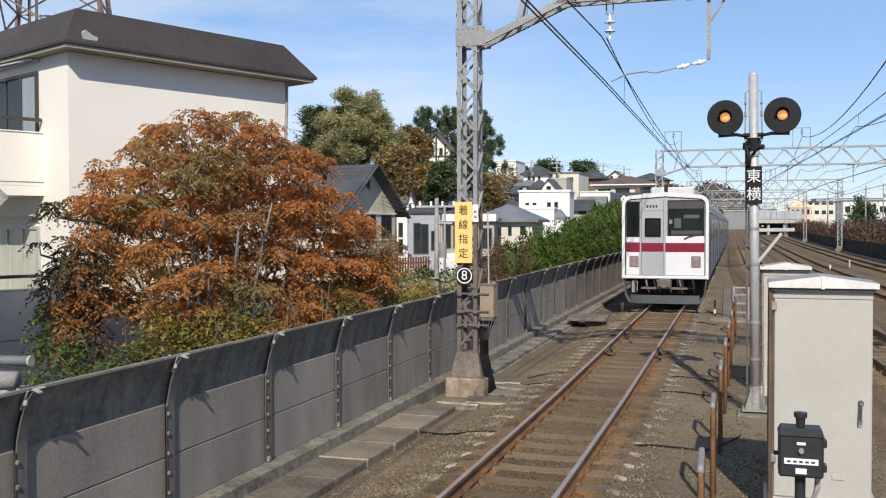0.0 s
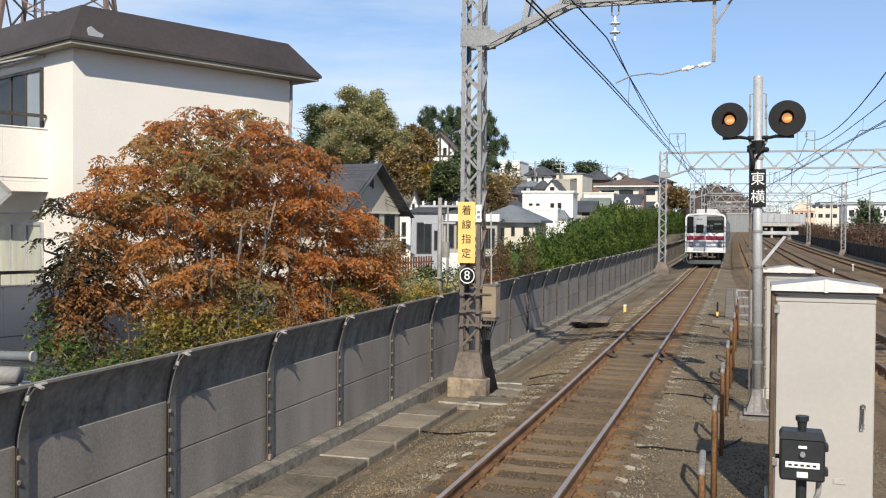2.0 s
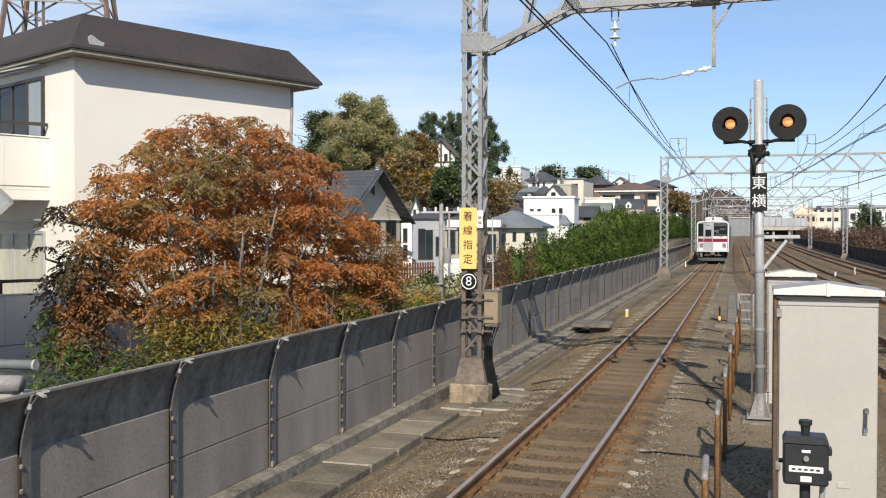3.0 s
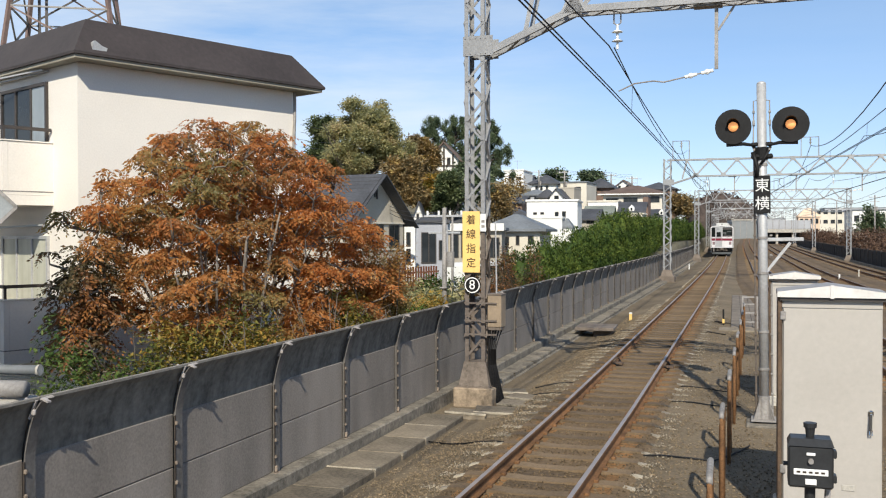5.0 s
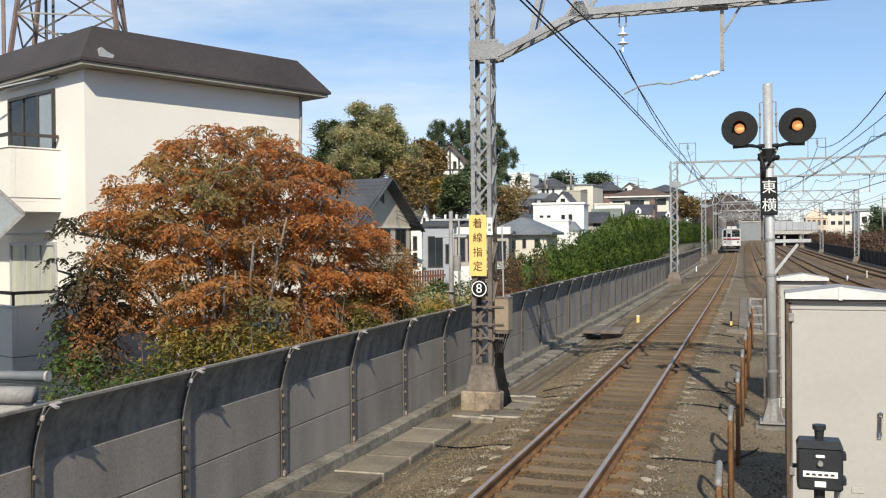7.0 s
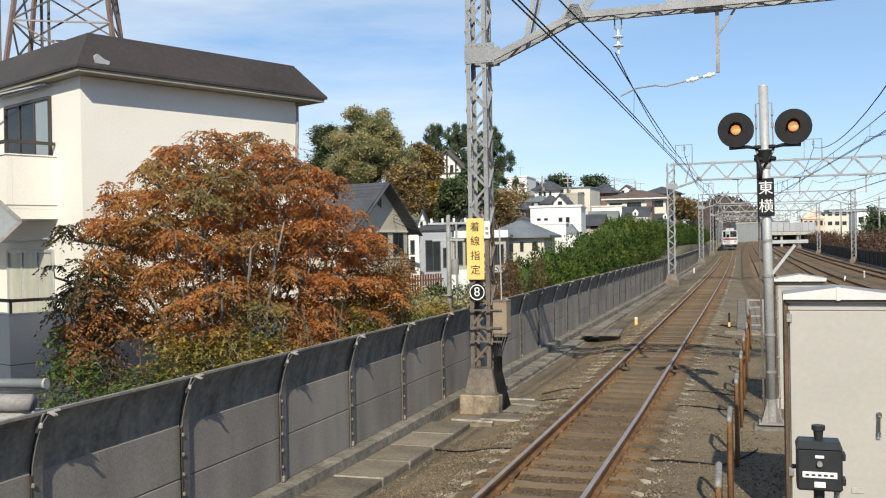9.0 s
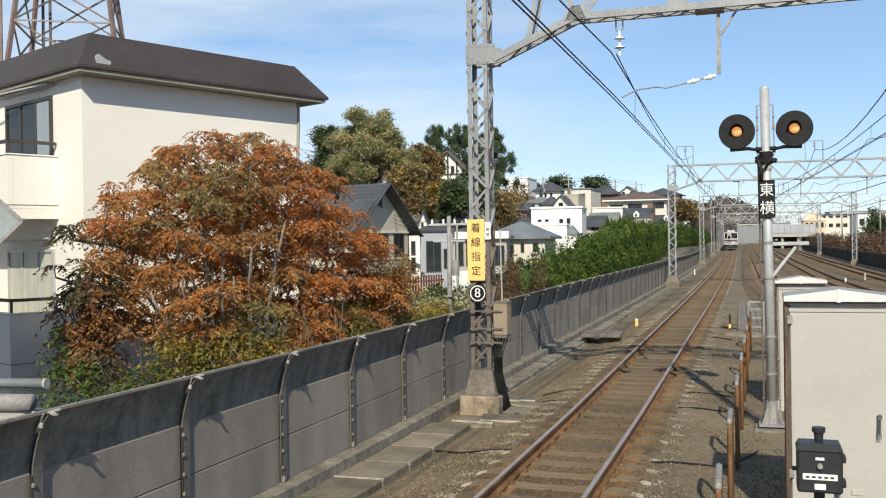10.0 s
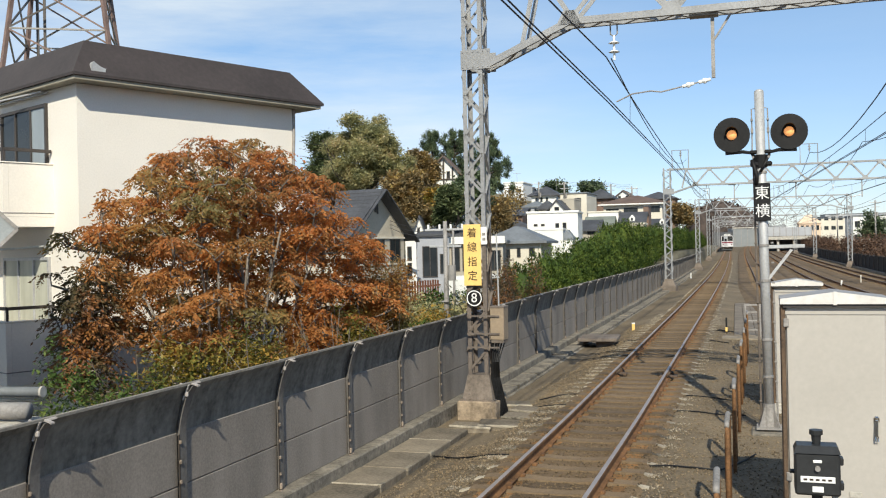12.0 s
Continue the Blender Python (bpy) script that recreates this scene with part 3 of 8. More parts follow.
def scatter_stones(name, n, box, material, seed, zfun, label, at=None):
    """Loose angular stones lying on the bed."""
    rng = np.random.default_rng(seed)
    if at:
        x, y = at
    else:
        x = rng.uniform(box[0], box[1], n)
        y = box[2] + (box[3] - box[2]) * rng.uniform(0, 1, n) ** 1.4
    z = np.array([zfun(a, b) for a, b in zip(x, y)])
    base = np.array([(1, 0, 0), (-1, 0, 0), (0, 1, 0), (0, -1, 0), (0, 0, 1), (0, 0, -1)], float)
    tri = np.array([(0, 2, 4), (2, 1, 4), (1, 3, 4), (3, 0, 4), (2, 0, 5), (1, 2, 5), (3, 1, 5), (0, 3, 5)])
    r = rng.uniform(0.008, 0.019, n)
    v = base[None] * rng.uniform(0.6, 1.25, (n, 6, 1)) * r[:, None, None] + rng.normal(0, 0.004, (n, 6, 3))
    a = rng.uniform(0, 6.28, n)
    c, s = np.cos(a)[:, None], np.sin(a)[:, None]
    vx, vy = v[..., 0] * c - v[..., 1] * s, v[..., 0] * s + v[..., 1] * c
    v = np.stack([vx + x[:, None], vy + y[:, None], v[..., 2] * 0.8 + z[:, None] + 0.008], -1).reshape(-1, 3)
    f = (tri[None] + 6 * np.arange(n)[:, None, None]).reshape(-1)
    me = bpy.data.meshes.new(name)
    me.vertices.add(len(v))
    me.vertices.foreach_set("co", v.astype(np.float32).ravel())
    me.loops.add(len(f))
    me.loops.foreach_set("vertex_index", f.astype(np.int32))
    me.polygons.add(len(f) // 3)
    me.polygons.foreach_set("loop_start", np.arange(0, len(f), 3, dtype=np.int32))
    me.materials.append(material)
    me.update(calc_edges=True)
    return tagged(new(name, me), label, "gravel", kind="stuff")


def text_geo(body, size, depth=0.004):
    cu = bpy.data.curves.new("writing", "FONT")
    cu.body, cu.size, cu.extrude, cu.align_x, cu.align_y = body, size, depth, "CENTER", "CENTER"
    ob = bpy.data.objects.new("writing", cu)
    scene.collection.objects.link(ob)
    me = bpy.data.meshes.new_from_object(ob.evaluated_get(bpy.context.evaluated_depsgraph_get()))
    bpy.data.objects.remove(ob)
    return me


def writing(name, body, size, material, parent, m):
    me = text_geo(body, size)
    me.materials.clear()
    me.materials.append(material)
    return part(name, me, None, parent, m=m)


# ---- overhead line masts ----
def lattice(g_ch, lace, x, y, z0, z1, w, d, step):
    """Chords and lacing of a square lattice mast, into two lists of pieces."""
    a = 0.075
    for sx in (-1, 1):
        for sy in (-1, 1):
            cx, cy = x + sx * w / 2, y + sy * d / 2
            g = Geo()
            for k, (za, zb) in enumerate(((z0, 3.15), (3.15, z1))):
                g.k = 1 - k
                g.prism([(cx, cy), (cx - sx * a, cy), (cx - sx * a, cy - sy * 0.01), (cx - sx * 0.01, cy - sy * 0.01), (cx - sx * 0.01, cy - sy * a), (cx, cy - sy * a)], "z", za, zb)
            g_ch.append(g)
    z, k = z0 + 0.1, 0
    while z + step < z1:
        for s in (-1, 1):
            x0, x1 = (x - w / 2 + 0.03, x + w / 2 - 0.03) if k % 2 == 0 else (x + w / 2 - 0.03, x - w / 2 + 0.03)
            lace.append(Geo().bar((x0, y + s * (d / 2 + 0.006), z), (x1, y + s * (d / 2 + 0.006), z + step), 0.012, 0.044, (0, 0, 1)))
            y0, y1 = (y - d / 2 + 0.03, y + d / 2 - 0.03) if k % 2 else (y + d / 2 - 0.03, y - d / 2 + 0.03)
            lace.append(Geo().bar((x + s * (w / 2 + 0.006), y0, z), (x + s * (w / 2 + 0.006), y1, z + step), 0.044, 0.012, (0, 1, 0)))
        z += step
        k += 1


def gantry(y, near, right, reach):
    """A portal over the tracks: lattice masts, haunch and a truss beam. y: its place along the line."""
    x0, zb = line_x(y) - 2.565, line_z(y)
    w = 0.38 if near else 0.5
    slim = 1.0 if near else 0.72
    if near:
        x0 += 0.13
    g = thing("overhead_gantry", "grey galvanised steel lattice gantry carrying the overhead wires", "gantry", group="overhead line gantries")
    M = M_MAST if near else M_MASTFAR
    ch, lace = [], []
    lattice(ch, lace, 0, 0, 0.45, 7.95 if near else 7.8, w, w, 0.36)
    masts = [(x0, g)]
    if right:
        masts.append((x0 + right, g))
    for mx, gg in masts:
        for c in ch:
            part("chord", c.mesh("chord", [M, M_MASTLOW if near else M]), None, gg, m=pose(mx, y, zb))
        if near and mx == x0:
            for c in lace:
                part("lacing_bar", c.mesh("lacing_bar", M_MASTLOW if c.v[0][2] < 3.0 else M), None, gg, m=pose(mx, y, zb))
        else:
            j = Geo()
            for c in lace:
                j.add(c.v, c.f)
            tagged(part("lacing", j, M, gg, m=pose(mx, y, zb)), kind="stuff")
        foot = Geo()
        t, b = w / 2 + 0.015, 0.29 if near else 0.42
        foot.add([(s * q, r * q, z) for q, z in ((b, 0.02), (t, 0.46)) for s, r in ((-1, -1), (1, -1), (1, 1), (-1, 1))], [(0, 1, 5, 4), (1, 2, 6, 5), (2, 3, 7, 6), (3, 0, 4, 7), (0, 3, 2, 1), (4, 5, 6, 7)])
        foot.box(-b - 0.03, -b - 0.03, 0.0, b + 0.03, b + 0.03, 0.025)
        for i in range(5):
            for s in (-1, 1):
                xx = -0.26 + 0.13 * i
                foot.cbox(xx - 0.014, s * (b + 0.015) - 0.014, 0.024, xx + 0.014, s * (b + 0.015) + 0.014, 0.05, 0.004)
        for i in range(4):
            zz = 0.12 + 0.09 * i
            q = b + (t - b) * (zz - 0.02) / 0.44
            for xx in (-0.6, 0.6):
                foot.cbox(xx * q - 0.012, -q - 0.012, zz - 0.012, xx * q + 0.012, -q + 0.01, zz + 0.012, 0.004)
        part("foot", foot, M_BASEST, gg, "riveted steel foot plates", m=pose(mx, y, zb))
        part("foundation", Geo().cbox(-b - 0.08, -b - 0.08, -0.6, b + 0.08, b + 0.08, 0.0, 0.02), M_FOOTING if near else M_BASEST, gg, "stained concrete footing", m=pose(mx, y, zb))
        for s in (-1, 1):
            part("gusset_plate", Geo().cbox(-w / 2 - 0.02, s * (w / 2 + 0.013) - 0.005, 6.06, w / 2 + 0.16, s * (w / 2 + 0.013) + 0.005, 6.42, 0.002), M, gg, m=pose(mx, y, zb))
        rivets = Geo()
        for k in range(12):
            rx, rz = -w / 2 + 0.02 + (w + 0.1) * (k % 6) / 5, 6.1 if k < 6 else 6.38
            rivets.cbox(rx - 0.012, -w / 2 - 0.028, rz - 0.012, rx + 0.012, -w / 2 - 0.017, rz + 0.012, 0.004)
        part("rivets", rivets, M, gg, m=pose(mx, y, zb))
    lo, hi = (6.78, 7.85) if near else (6.62, 7.7)
    knee = 1.8
    end = right if right else reach

    def chord(p0, p1):
        """A chord of two angles with zigzag lacing between them."""
        c = Geo()
        p0, p1 = Vector(p0), Vector(p1)
        for s in (-1, 1):
            o = Vector((0, s * 0.19, 0))
            c.bar(p0 + o, p1 + o, 0.012, 0.12 * slim)
            c.bar(p0 + o * 0.82 + Vector((0, 0, -0.055)), p1 + o * 0.82 + Vector((0, 0, -0.055)), 0.07, 0.01)
        L = (p1 - p0).length
        n = max(2, int(L / 0.3))
        for i in range(n):
            a, b = p0.lerp(p1, i / n), p0.lerp(p1, (i + 1) / n)
            s = 1 if i % 2 else -1
            c.bar(a + Vector((0, s * 0.17, -0.062)), b + Vector((0, -s * 0.17, -0.062)), 0.05, 0.008)
        return c

    def bx(p):
        return (p[0], 0, p[1])
    m = pose(x0, y, zb, 0, 0, heading(y))
    part("lower_chord", chord(bx((knee, lo)), bx((end - (knee if right else 0), lo))), M, g, m=m)
    part("haunch", chord(bx((0.2, 6.1)), bx((knee, lo))), M, g, m=m)
    part("upper_chord", chord(bx((0.0, hi)), bx((end, hi))), M, g, m=m)
    if right:
        part("haunch", chord(bx((end - 0.2, 6.1)), bx((end - knee, lo))), M, g, m=m)
    n = int((end - knee) / 0.82)
    web = Geo()
    pts = []
    for i in range(n + 1):
        xx = knee + 0.05 + i * (end - knee - 0.1) / n
        pts.append((xx, lo + 0.05 if i % 2 == 0 else hi - 0.05))
    pts = [(0.95, 6.45), (1.25, hi - 0.05)] + pts
    for a, b in zip(pts[:-1], pts[1:]):
        for s in (-1, 1):
            gb = Geo().bar((a[0], s * 0.19, a[1]), (b[0], s * 0.19, b[1]), 0.014, 0.08)
            if near:
                part("web_bar", gb, M, g, m=m)
            else:
                web.add(gb.v, gb.f)
    if web.v:
        tagged(part("bracing", web, M, g, m=m), kind="stuff")
    gus_list = []
    for xx, z in [(knee, lo)] + pts[2:]:
        for s in (-1, 1):
            zz = lo + 0.06 if z < 7 else hi - 0.06
            gus_list.append(Geo().add([(xx - 0.22, s * 0.2, lo - 0.06 if z < 7 else hi + 0.06), (xx + 0.22, s * 0.2, lo - 0.06 if z < 7 else hi + 0.06), (xx + 0.1, s * 0.2, zz + (0.13 if z < 7 else -0.13)), (xx - 0.1, s * 0.2, zz + (0.13 if z < 7 else -0.13))], [(0, 1, 2, 3)]))
    if near:
        for q in gus_list:
            part("gusset_plate", q, M, g, m=m)
    else:
        gus = Geo()
        for q in gus_list:
            gus.add(q.v, q.f)
        tagged(part("gusset_rest", gus, M, g, m=m), kind="stuff")
    # bow frames on top for the feeder cables
    for fx in (0.35, 8.3):
        if fx + 1.2 < end:
            fr = part("feeder_frame", Geo().path([(fx, 0, hi), (fx, 0, hi + 1.25), (fx + 1.05, 0, hi + 1.25), (fx + 1.05, 0, hi)], 0.035, 6), M, g, m=m)
            part("insulator", Geo().tube((fx + 0.55, 0, hi + 0.75), (fx + 0.55, 0, hi + 1.22), 0.035, n=8).tube((fx + 0.55, 0, hi + 0.9), (fx + 0.55, 0, hi + 0.94), 0.09, n=10).tube((fx + 0.55, 0, hi + 1.05), (fx + 0.55, 0, hi + 1.09), 0.09, n=10), M_GALVOLD, fr)
    # hangers over each track
    for off in (0.0, 3.62, 7.5, 11.3):
        xx = off + (spread(y) if off else 0) + 2.565
        if xx > end - 0.4:
            continue
        h = Geo()
        h.path([(xx + 0.06, 0, lo - 0.05), (xx + 0.06, 0, lo - 0.26), (xx + 0.0, 0, lo - 0.3), (xx - 0.06, 0, lo - 0.26), (xx - 0.06, 0, lo - 0.05)], 0.014)
        hang = part("wire_hanger", h, M_GALVOLD, g, m=m)
        ins = Geo()
        ins.tube((xx, 0, lo - 0.28), (xx, 0, lo - 0.72), 0.022, n=8)
        for zz in (lo - 0.42, lo - 0.58):
            ins.tube((xx, 0, zz), (xx, 0, zz + 0.03), 0.1, 0.055, n=12)
        part("insulator", ins, M_INSUL, hang, "white disc insulator")
        d = Geo()
        dx = xx + 1.68
        d.bar((dx, 0, lo - 0.06), (dx, 0, lo - 1.16), 0.06, 0.06, (0, 1, 0))
        d.bar((dx + 0.03, 0, lo - 0.5), (dx + 0.32, 0, lo - 0.06), 0.035, 0.035)
        d.box(dx - 0.38, -0.12, lo - 0.1, dx + 0.1, 0.12, lo - 0.062)
        part("drop_tube", d, M_GALVOLD, g, m=m)
        a = Geo()
        a.path([(xx + 0.02, 0, 5.32), (xx + 0.3, 0, 5.44), (xx + 0.62, 0, 5.47), (xx + 0.8, 0, 5.44), (dx - 0.05, 0, 5.6)], 0.013)
        arm = part("pull_off_arm", a, M_GALVOLD, g, m=m)
        q = Geo()
        for c in (0.55, 0.88):
            cx, cz = xx + 0.8 + (dx - xx - 0.85) * c, 5.44 + 0.16 * c
            q.ball((cx, 0, cz), 0.05, 8, 5).tube((cx - 0.1, 0, cz - 0.02), (cx + 0.1, 0, cz + 0.02), 0.03, n=8)
        part("insulator", q, M_INSUL, arm, "white porcelain insulator")
    return g


def wires(off, widen, ys):
    """Contact and messenger wires over one track, with droppers, and a feeder."""
    t = thing("overhead_wires", "dark copper contact and messenger wires over the track", "overhead wire", group="overhead wires")
    con, mes = Geo(), Geo()
    xs = lambda y: line_x(y) + off + spread(y) * widen
    cpts, mpts = [], []
    k = 0
    for a, b in zip(ys[:-1], ys[1:]):
        for i in range(13):
            s = i / 13
            y = a + (b - a) * s
            za, zb = line_z(a), line_z(b)
            z = za + (zb - za) * s
            stag = 0.03 * (1 if k % 2 == 0 else -1) * (1 - 2 * s)
            x = xs(a) + (xs(b) - xs(a)) * s
            c = (x + stag, y, z + 5.36)
            mm = (x + stag * 0.3, y, z + 6.12 - 2.0 * s * (1 - s))
            cpts.append(c)
            mpts.append(mm)
            if i % 2 == 1:
                part("dropper", Geo().tube(c, mm, 0.006, n=4), M_WIRE, t)
        k += 1
    con.path(cpts, 0.011, 5)
    mes.path(mpts, 0.012, 5)
    part("contact_wire", con, M_WIRE, t)
    part("contact_wire", Geo().path([(x + 0.06, y, z) for x, y, z in cpts], 0.011, 5), M_WIRE, t)
    part("messenger_wire", mes, M_WIRE, t)
    return t


def slack_wire(p0, p1, sag):
    t = thing("slack_wire", "single dark wire hanging between two gantries", "overhead wire", group="overhead wires")
    pts = [Vector(p0).lerp(Vector(p1), i / 12) - Vector((0, 0, 4 * sag * (i / 12) * (1 - i / 12))) for i in range(13)]
    part("wire", Geo().path(pts, 0.011, 5), M_WIRE, t)


def feeder(off, height, ys, sag, label="thick dark feeder cable hung above the tracks"):
    t = thing("feeder_cable", label, "overhead wire", group="overhead wires")
    pts = []
    for a, b in zip(ys[:-1], ys[1:]):
        for i in range(12):
            s = i / 12
            y = a + (b - a) * s
            xa, xb = line_x(a) + off, line_x(b) + off
            pts.append((xa + (xb - xa) * s, y, line_z(a) + (line_z(b) - line_z(a)) * s + height - 4 * sag * s * (1 - s)))
    part("cable", Geo().path(pts, 0.02, 5), M_WIRE, t)


GANTRY_Y = [16.9, 64.5, 112.0, 159.0, 206.0, 253.0, 300.0]


def mast_sign():
    """Yellow platform notice and number plate on the first mast."""
    x, y = -2.565, GANTRY_Y[0]
    s = thing("notice_sign", "yellow vertical notice with brown characters, strapped to the mast", "sign", pose(x + 0.03, y - 0.24, 2.67))
    part("plate", Geo().cbox(-0.165, -0.012, -0.56, 0.165, 0.0, 0.56, 0.004), M_YELLOW, s)
    for i, c in enumerate("着線指定"):
        writing("character", c, 0.19, M_INK, s, pose(0, -0.014, 0.395 - 0.262 * i, 90, 0, 0))
    w = thing("small_plate", "small white enamel plate fixed to the mast", "sign", pose(x + 0.25, y - 0.22, 3.02))
    part("plate", Geo().cbox(-0.055, -0.008, -0.16, 0.055, 0.0, 0.16, 0.003), M_WHITE, w)
    for i in range(2):
        part("writing_bar", Geo().box(-0.03, -0.011, 0.0 - 0.09 * i, 0.03, -0.009, 0.05 - 0.09 * i), M_GALVOLD, w)
    n = thing("number_plate", "round black and white platform number plate", "sign", pose(x + 0.05, y - 0.24, 1.88))
    part("disc", Geo().tube((0, -0.01, 0), (0, 0, 0), 0.16, n=28), M_BLACK, n)
    ring = Geo()
    for i in range(28):
        a0, a1 = 2 * math.pi * i / 28, 2 * math.pi * (i + 1) / 28
        ring.add([(r * math.cos(a), -0.014, r * math.sin(a)) for a in (a0, a1) for r in (0.125, 0.145)], [(0, 1, 3, 2)])
    part("ring", ring, M_WHITE, n)
    writing("numeral", "8", 0.24, M_WHITE, n, pose(0, -0.016, 0, 90, 0, 0))
    b = thing("junction_box", "tan steel junction box with cables, fixed to the mast", "junction box", pose(x + 0.47, y - 0.1, 1.42))
    part("body", Geo().cbox(-0.13, -0.16, -0.3, 0.13, 0.16, 0.3, 0.01), mat("tan_box_paint", (0.30, 0.23, 0.16), 0.6, vary=0.12, grain=20, stain=3, bump=0.05), b)
    part("lid", Geo().cbox(-0.14, -0.17, 0.28, 0.14, 0.17, 0.31, 0.005), M_BASEST, b)
    part("gland_plate", Geo().cbox(-0.12, -0.15, -0.36, 0.12, 0.15, -0.3, 0.01), M_BASEST, b)
    for i in range(5):
        part("cable", Geo().path([(-0.09 + 0.045 * i, -0.1 + 0.04 * i, -0.33), (-0.12 + 0.03 * i, -0.1, -0.7), (-0.14 + 0.025 * i, -0.06 + 0.03 * i, -1.0), (-0.08 + 0.03 * i, -0.02 + 0.03 * i, -1.4), (0.0 + 0.03 * i, 0.02 + 0.03 * i, -1.78)], 0.02), M_BLACK, b)
    part("whip", Geo().tube((0.0, 0, 0.31), (-0.02, 0, 1.62), 0.015, n=6), M_GALV, b, "thin grey conduit")
    for z in (0.12, -0.2, -0.45):
        part("strap", Geo().box(-0.56, -0.19, z, 0.05, -0.17, z + 0.03), M_MASTLOW, b)


# ---- colour-light signal ----
def signal():
    x, y, z0 = 2.545, 16.2, BED - 0.02
    s = thing("railway_signal", "grey pole with two round black signal heads glowing amber", "railway signal", pose(x, y, 0, 0, -0.6, 0))
    part("pole", Geo().tube((0, 0, z0 + 0.3), (0, 0, 5.22), 0.075, n=16).ball((0, 0, 5.22), 0.075, 16, 6, 0.6), M_GALV, s, smooth=True)
    ft = Geo().cbox(-0.28, -0.4, z0 - 0.2, 0.28, 0.3, z0 + 0.08, 0.02)
    part("footing", ft, M_KERB, s, "concrete block")
    fl = Geo().tube((0, 0, z0 + 0.12), (0, 0, z0 + 0.5), 0.095, n=14)
    for i in range(4):
        a = math.pi / 4 + i * math.pi / 2
        c, d = math.cos(a), math.sin(a)
        fl.add([(0.08 * c, 0.08 * d, z0 + 0.12), (0.24 * c, 0.24 * d, z0 + 0.12), (0.08 * c, 0.08 * d, z0 + 0.5), (0.08 * c - 0.01 * d, 0.08 * d + 0.01 * c, z0 + 0.12), (0.24 * c - 0.01 * d, 0.24 * d + 0.01 * c, z0 + 0.12), (0.08 * c - 0.01 * d, 0.08 * d + 0.01 * c, z0 + 0.5)], [(0, 1, 2), (3, 5, 4), (0, 2, 5, 3), (1, 4, 5, 2), (0, 3, 4, 1)])
    fl.box(-0.2, -0.2, z0 + 0.11, 0.2, 0.2, z0 + 0.14)
    part("flange", fl, M_GALVOLD, s)
    amber = glow("amber_lens", (0.85, 0.36, 0.13), 0.75)
    for hx, tilt in ((-0.44, 1), (0.44, -1)):
        h = Geo()
        n = 32
        r = 0.285
        h.tube((hx, -0.02, 4.55), (hx, 0.03, 4.55), r, n=n)
        h.tube((hx, 0.03, 4.55), (hx, 0.12, 4.55), 0.16, 0.12, n=16)
        head = part("signal_head", h, M_BLACK, s, "round black backboard")
        hood = Geo()
        rr, k = 0.105, 20
        for i in range(k):
            a0, a1 = math.pi * (-0.15 + 1.3 * i / k), math.pi * (-0.15 + 1.3 * (i + 1) / k)
            vs = []
            for a in (a0, a1):
                d = 0.22 * max(0.25, math.sin(max(0, min(math.pi, a))))
                vs += [(hx + rr * math.cos(a), -0.02, 4.56 + rr * math.sin(a)), (hx + rr * math.cos(a), -0.02 - d, 4.56 + rr * math.sin(a))]
            hood.add(vs, [(0, 1, 3, 2)])
        part("hood", hood, M_BLACK, head)
        part("lens", Geo().ball((hx, -0.02, 4.55), 0.08, 16, 8), amber, head, "glowing amber lens", smooth=True)
        part("bracket", Geo().path([(hx * 1.25, 0.03, 4.26), (hx * 0.62, 0.03, 4.27), (hx * 0.3, 0.02, 4.24), (hx * 0.15, 0.0, 4.05)], 0.03, 8), M_BLACK, s)
        part("conduit", Geo().path([(hx * 0.3, 0.0, 4.25), (hx * 0.28, 0, 4.6), (hx * 0.28, 0, 4.95), (hx * 0.15, 0, 4.96)], 0.011), M_GALVOLD, s)
        for cz0, cz1 in ((4.55, 4.64), (4.75, 4.79)):
            part("clamp", Geo().cbox(hx * 0.28 - 0.02, -0.03, cz0, hx * 0.28 + 0.02, 0.03, cz1, 0.008), M_GALVOLD, s)
    part("collar", Geo().tube((0, 0, 4.0), (0, 0, 4.2), 0.095, 0.11, n=14).cbox(-0.17, -0.05, 4.22, 0.17, 0.05, 4.28, 0.015).cbox(-0.17, -0.09, 4.02, 0.17, 0.09, 4.09, 0.02), M_BLACK, s, "black clamp with bolts")
    part("hose", Geo().path([(-0.14, -0.07, 4.12), (-0.1, -0.1, 3.98), (-0.07, -0.11, 3.85), (-0.085, -0.1, 3.72)], 0.034, 8), M_BLACK, s, "thick black hose", smooth=True)
    part("hose", Geo().path([(0.13, -0.05, 4.2), (0.06, -0.1, 4.05), (-0.02, -0.11, 3.92)], 0.024, 8), M_BLACK, s, smooth=True)
    for bx in (-0.12, 0.0, 0.12):
        part("bolt", Geo().tube((bx, -0.1, 4.16), (bx, -0.06, 4.16), 0.02, n=6), M_GALVOLD, s)
    sign = part("line_sign", Geo().cbox(-0.125, -0.11, 3.13, 0.125, -0.085, 3.74, 0.01), M_BLACK, s, "black plate with two white characters")
    for i, c in enumerate("東横"):
        writing("character", c, 0.23, M_WHITE, sign, pose(0, -0.113, 3.57 - 0.29 * i, 90, 0, 0))
    part("side_arm", Geo().cbox(0.0, -0.03, 2.68, 0.62, 0.03, 2.74, 0.008).bar((0.04, 0, 2.17), (0.42, 0, 2.66), 0.045, 0.045), M_GALV, s)
    for z in (2.15, 2.72, 3.9, 1.2, 0.6):
        part("clamp_band", Geo().tube((0, 0, z), (0, 0, z + 0.04), 0.088, n=14), M_GALVOLD, s)
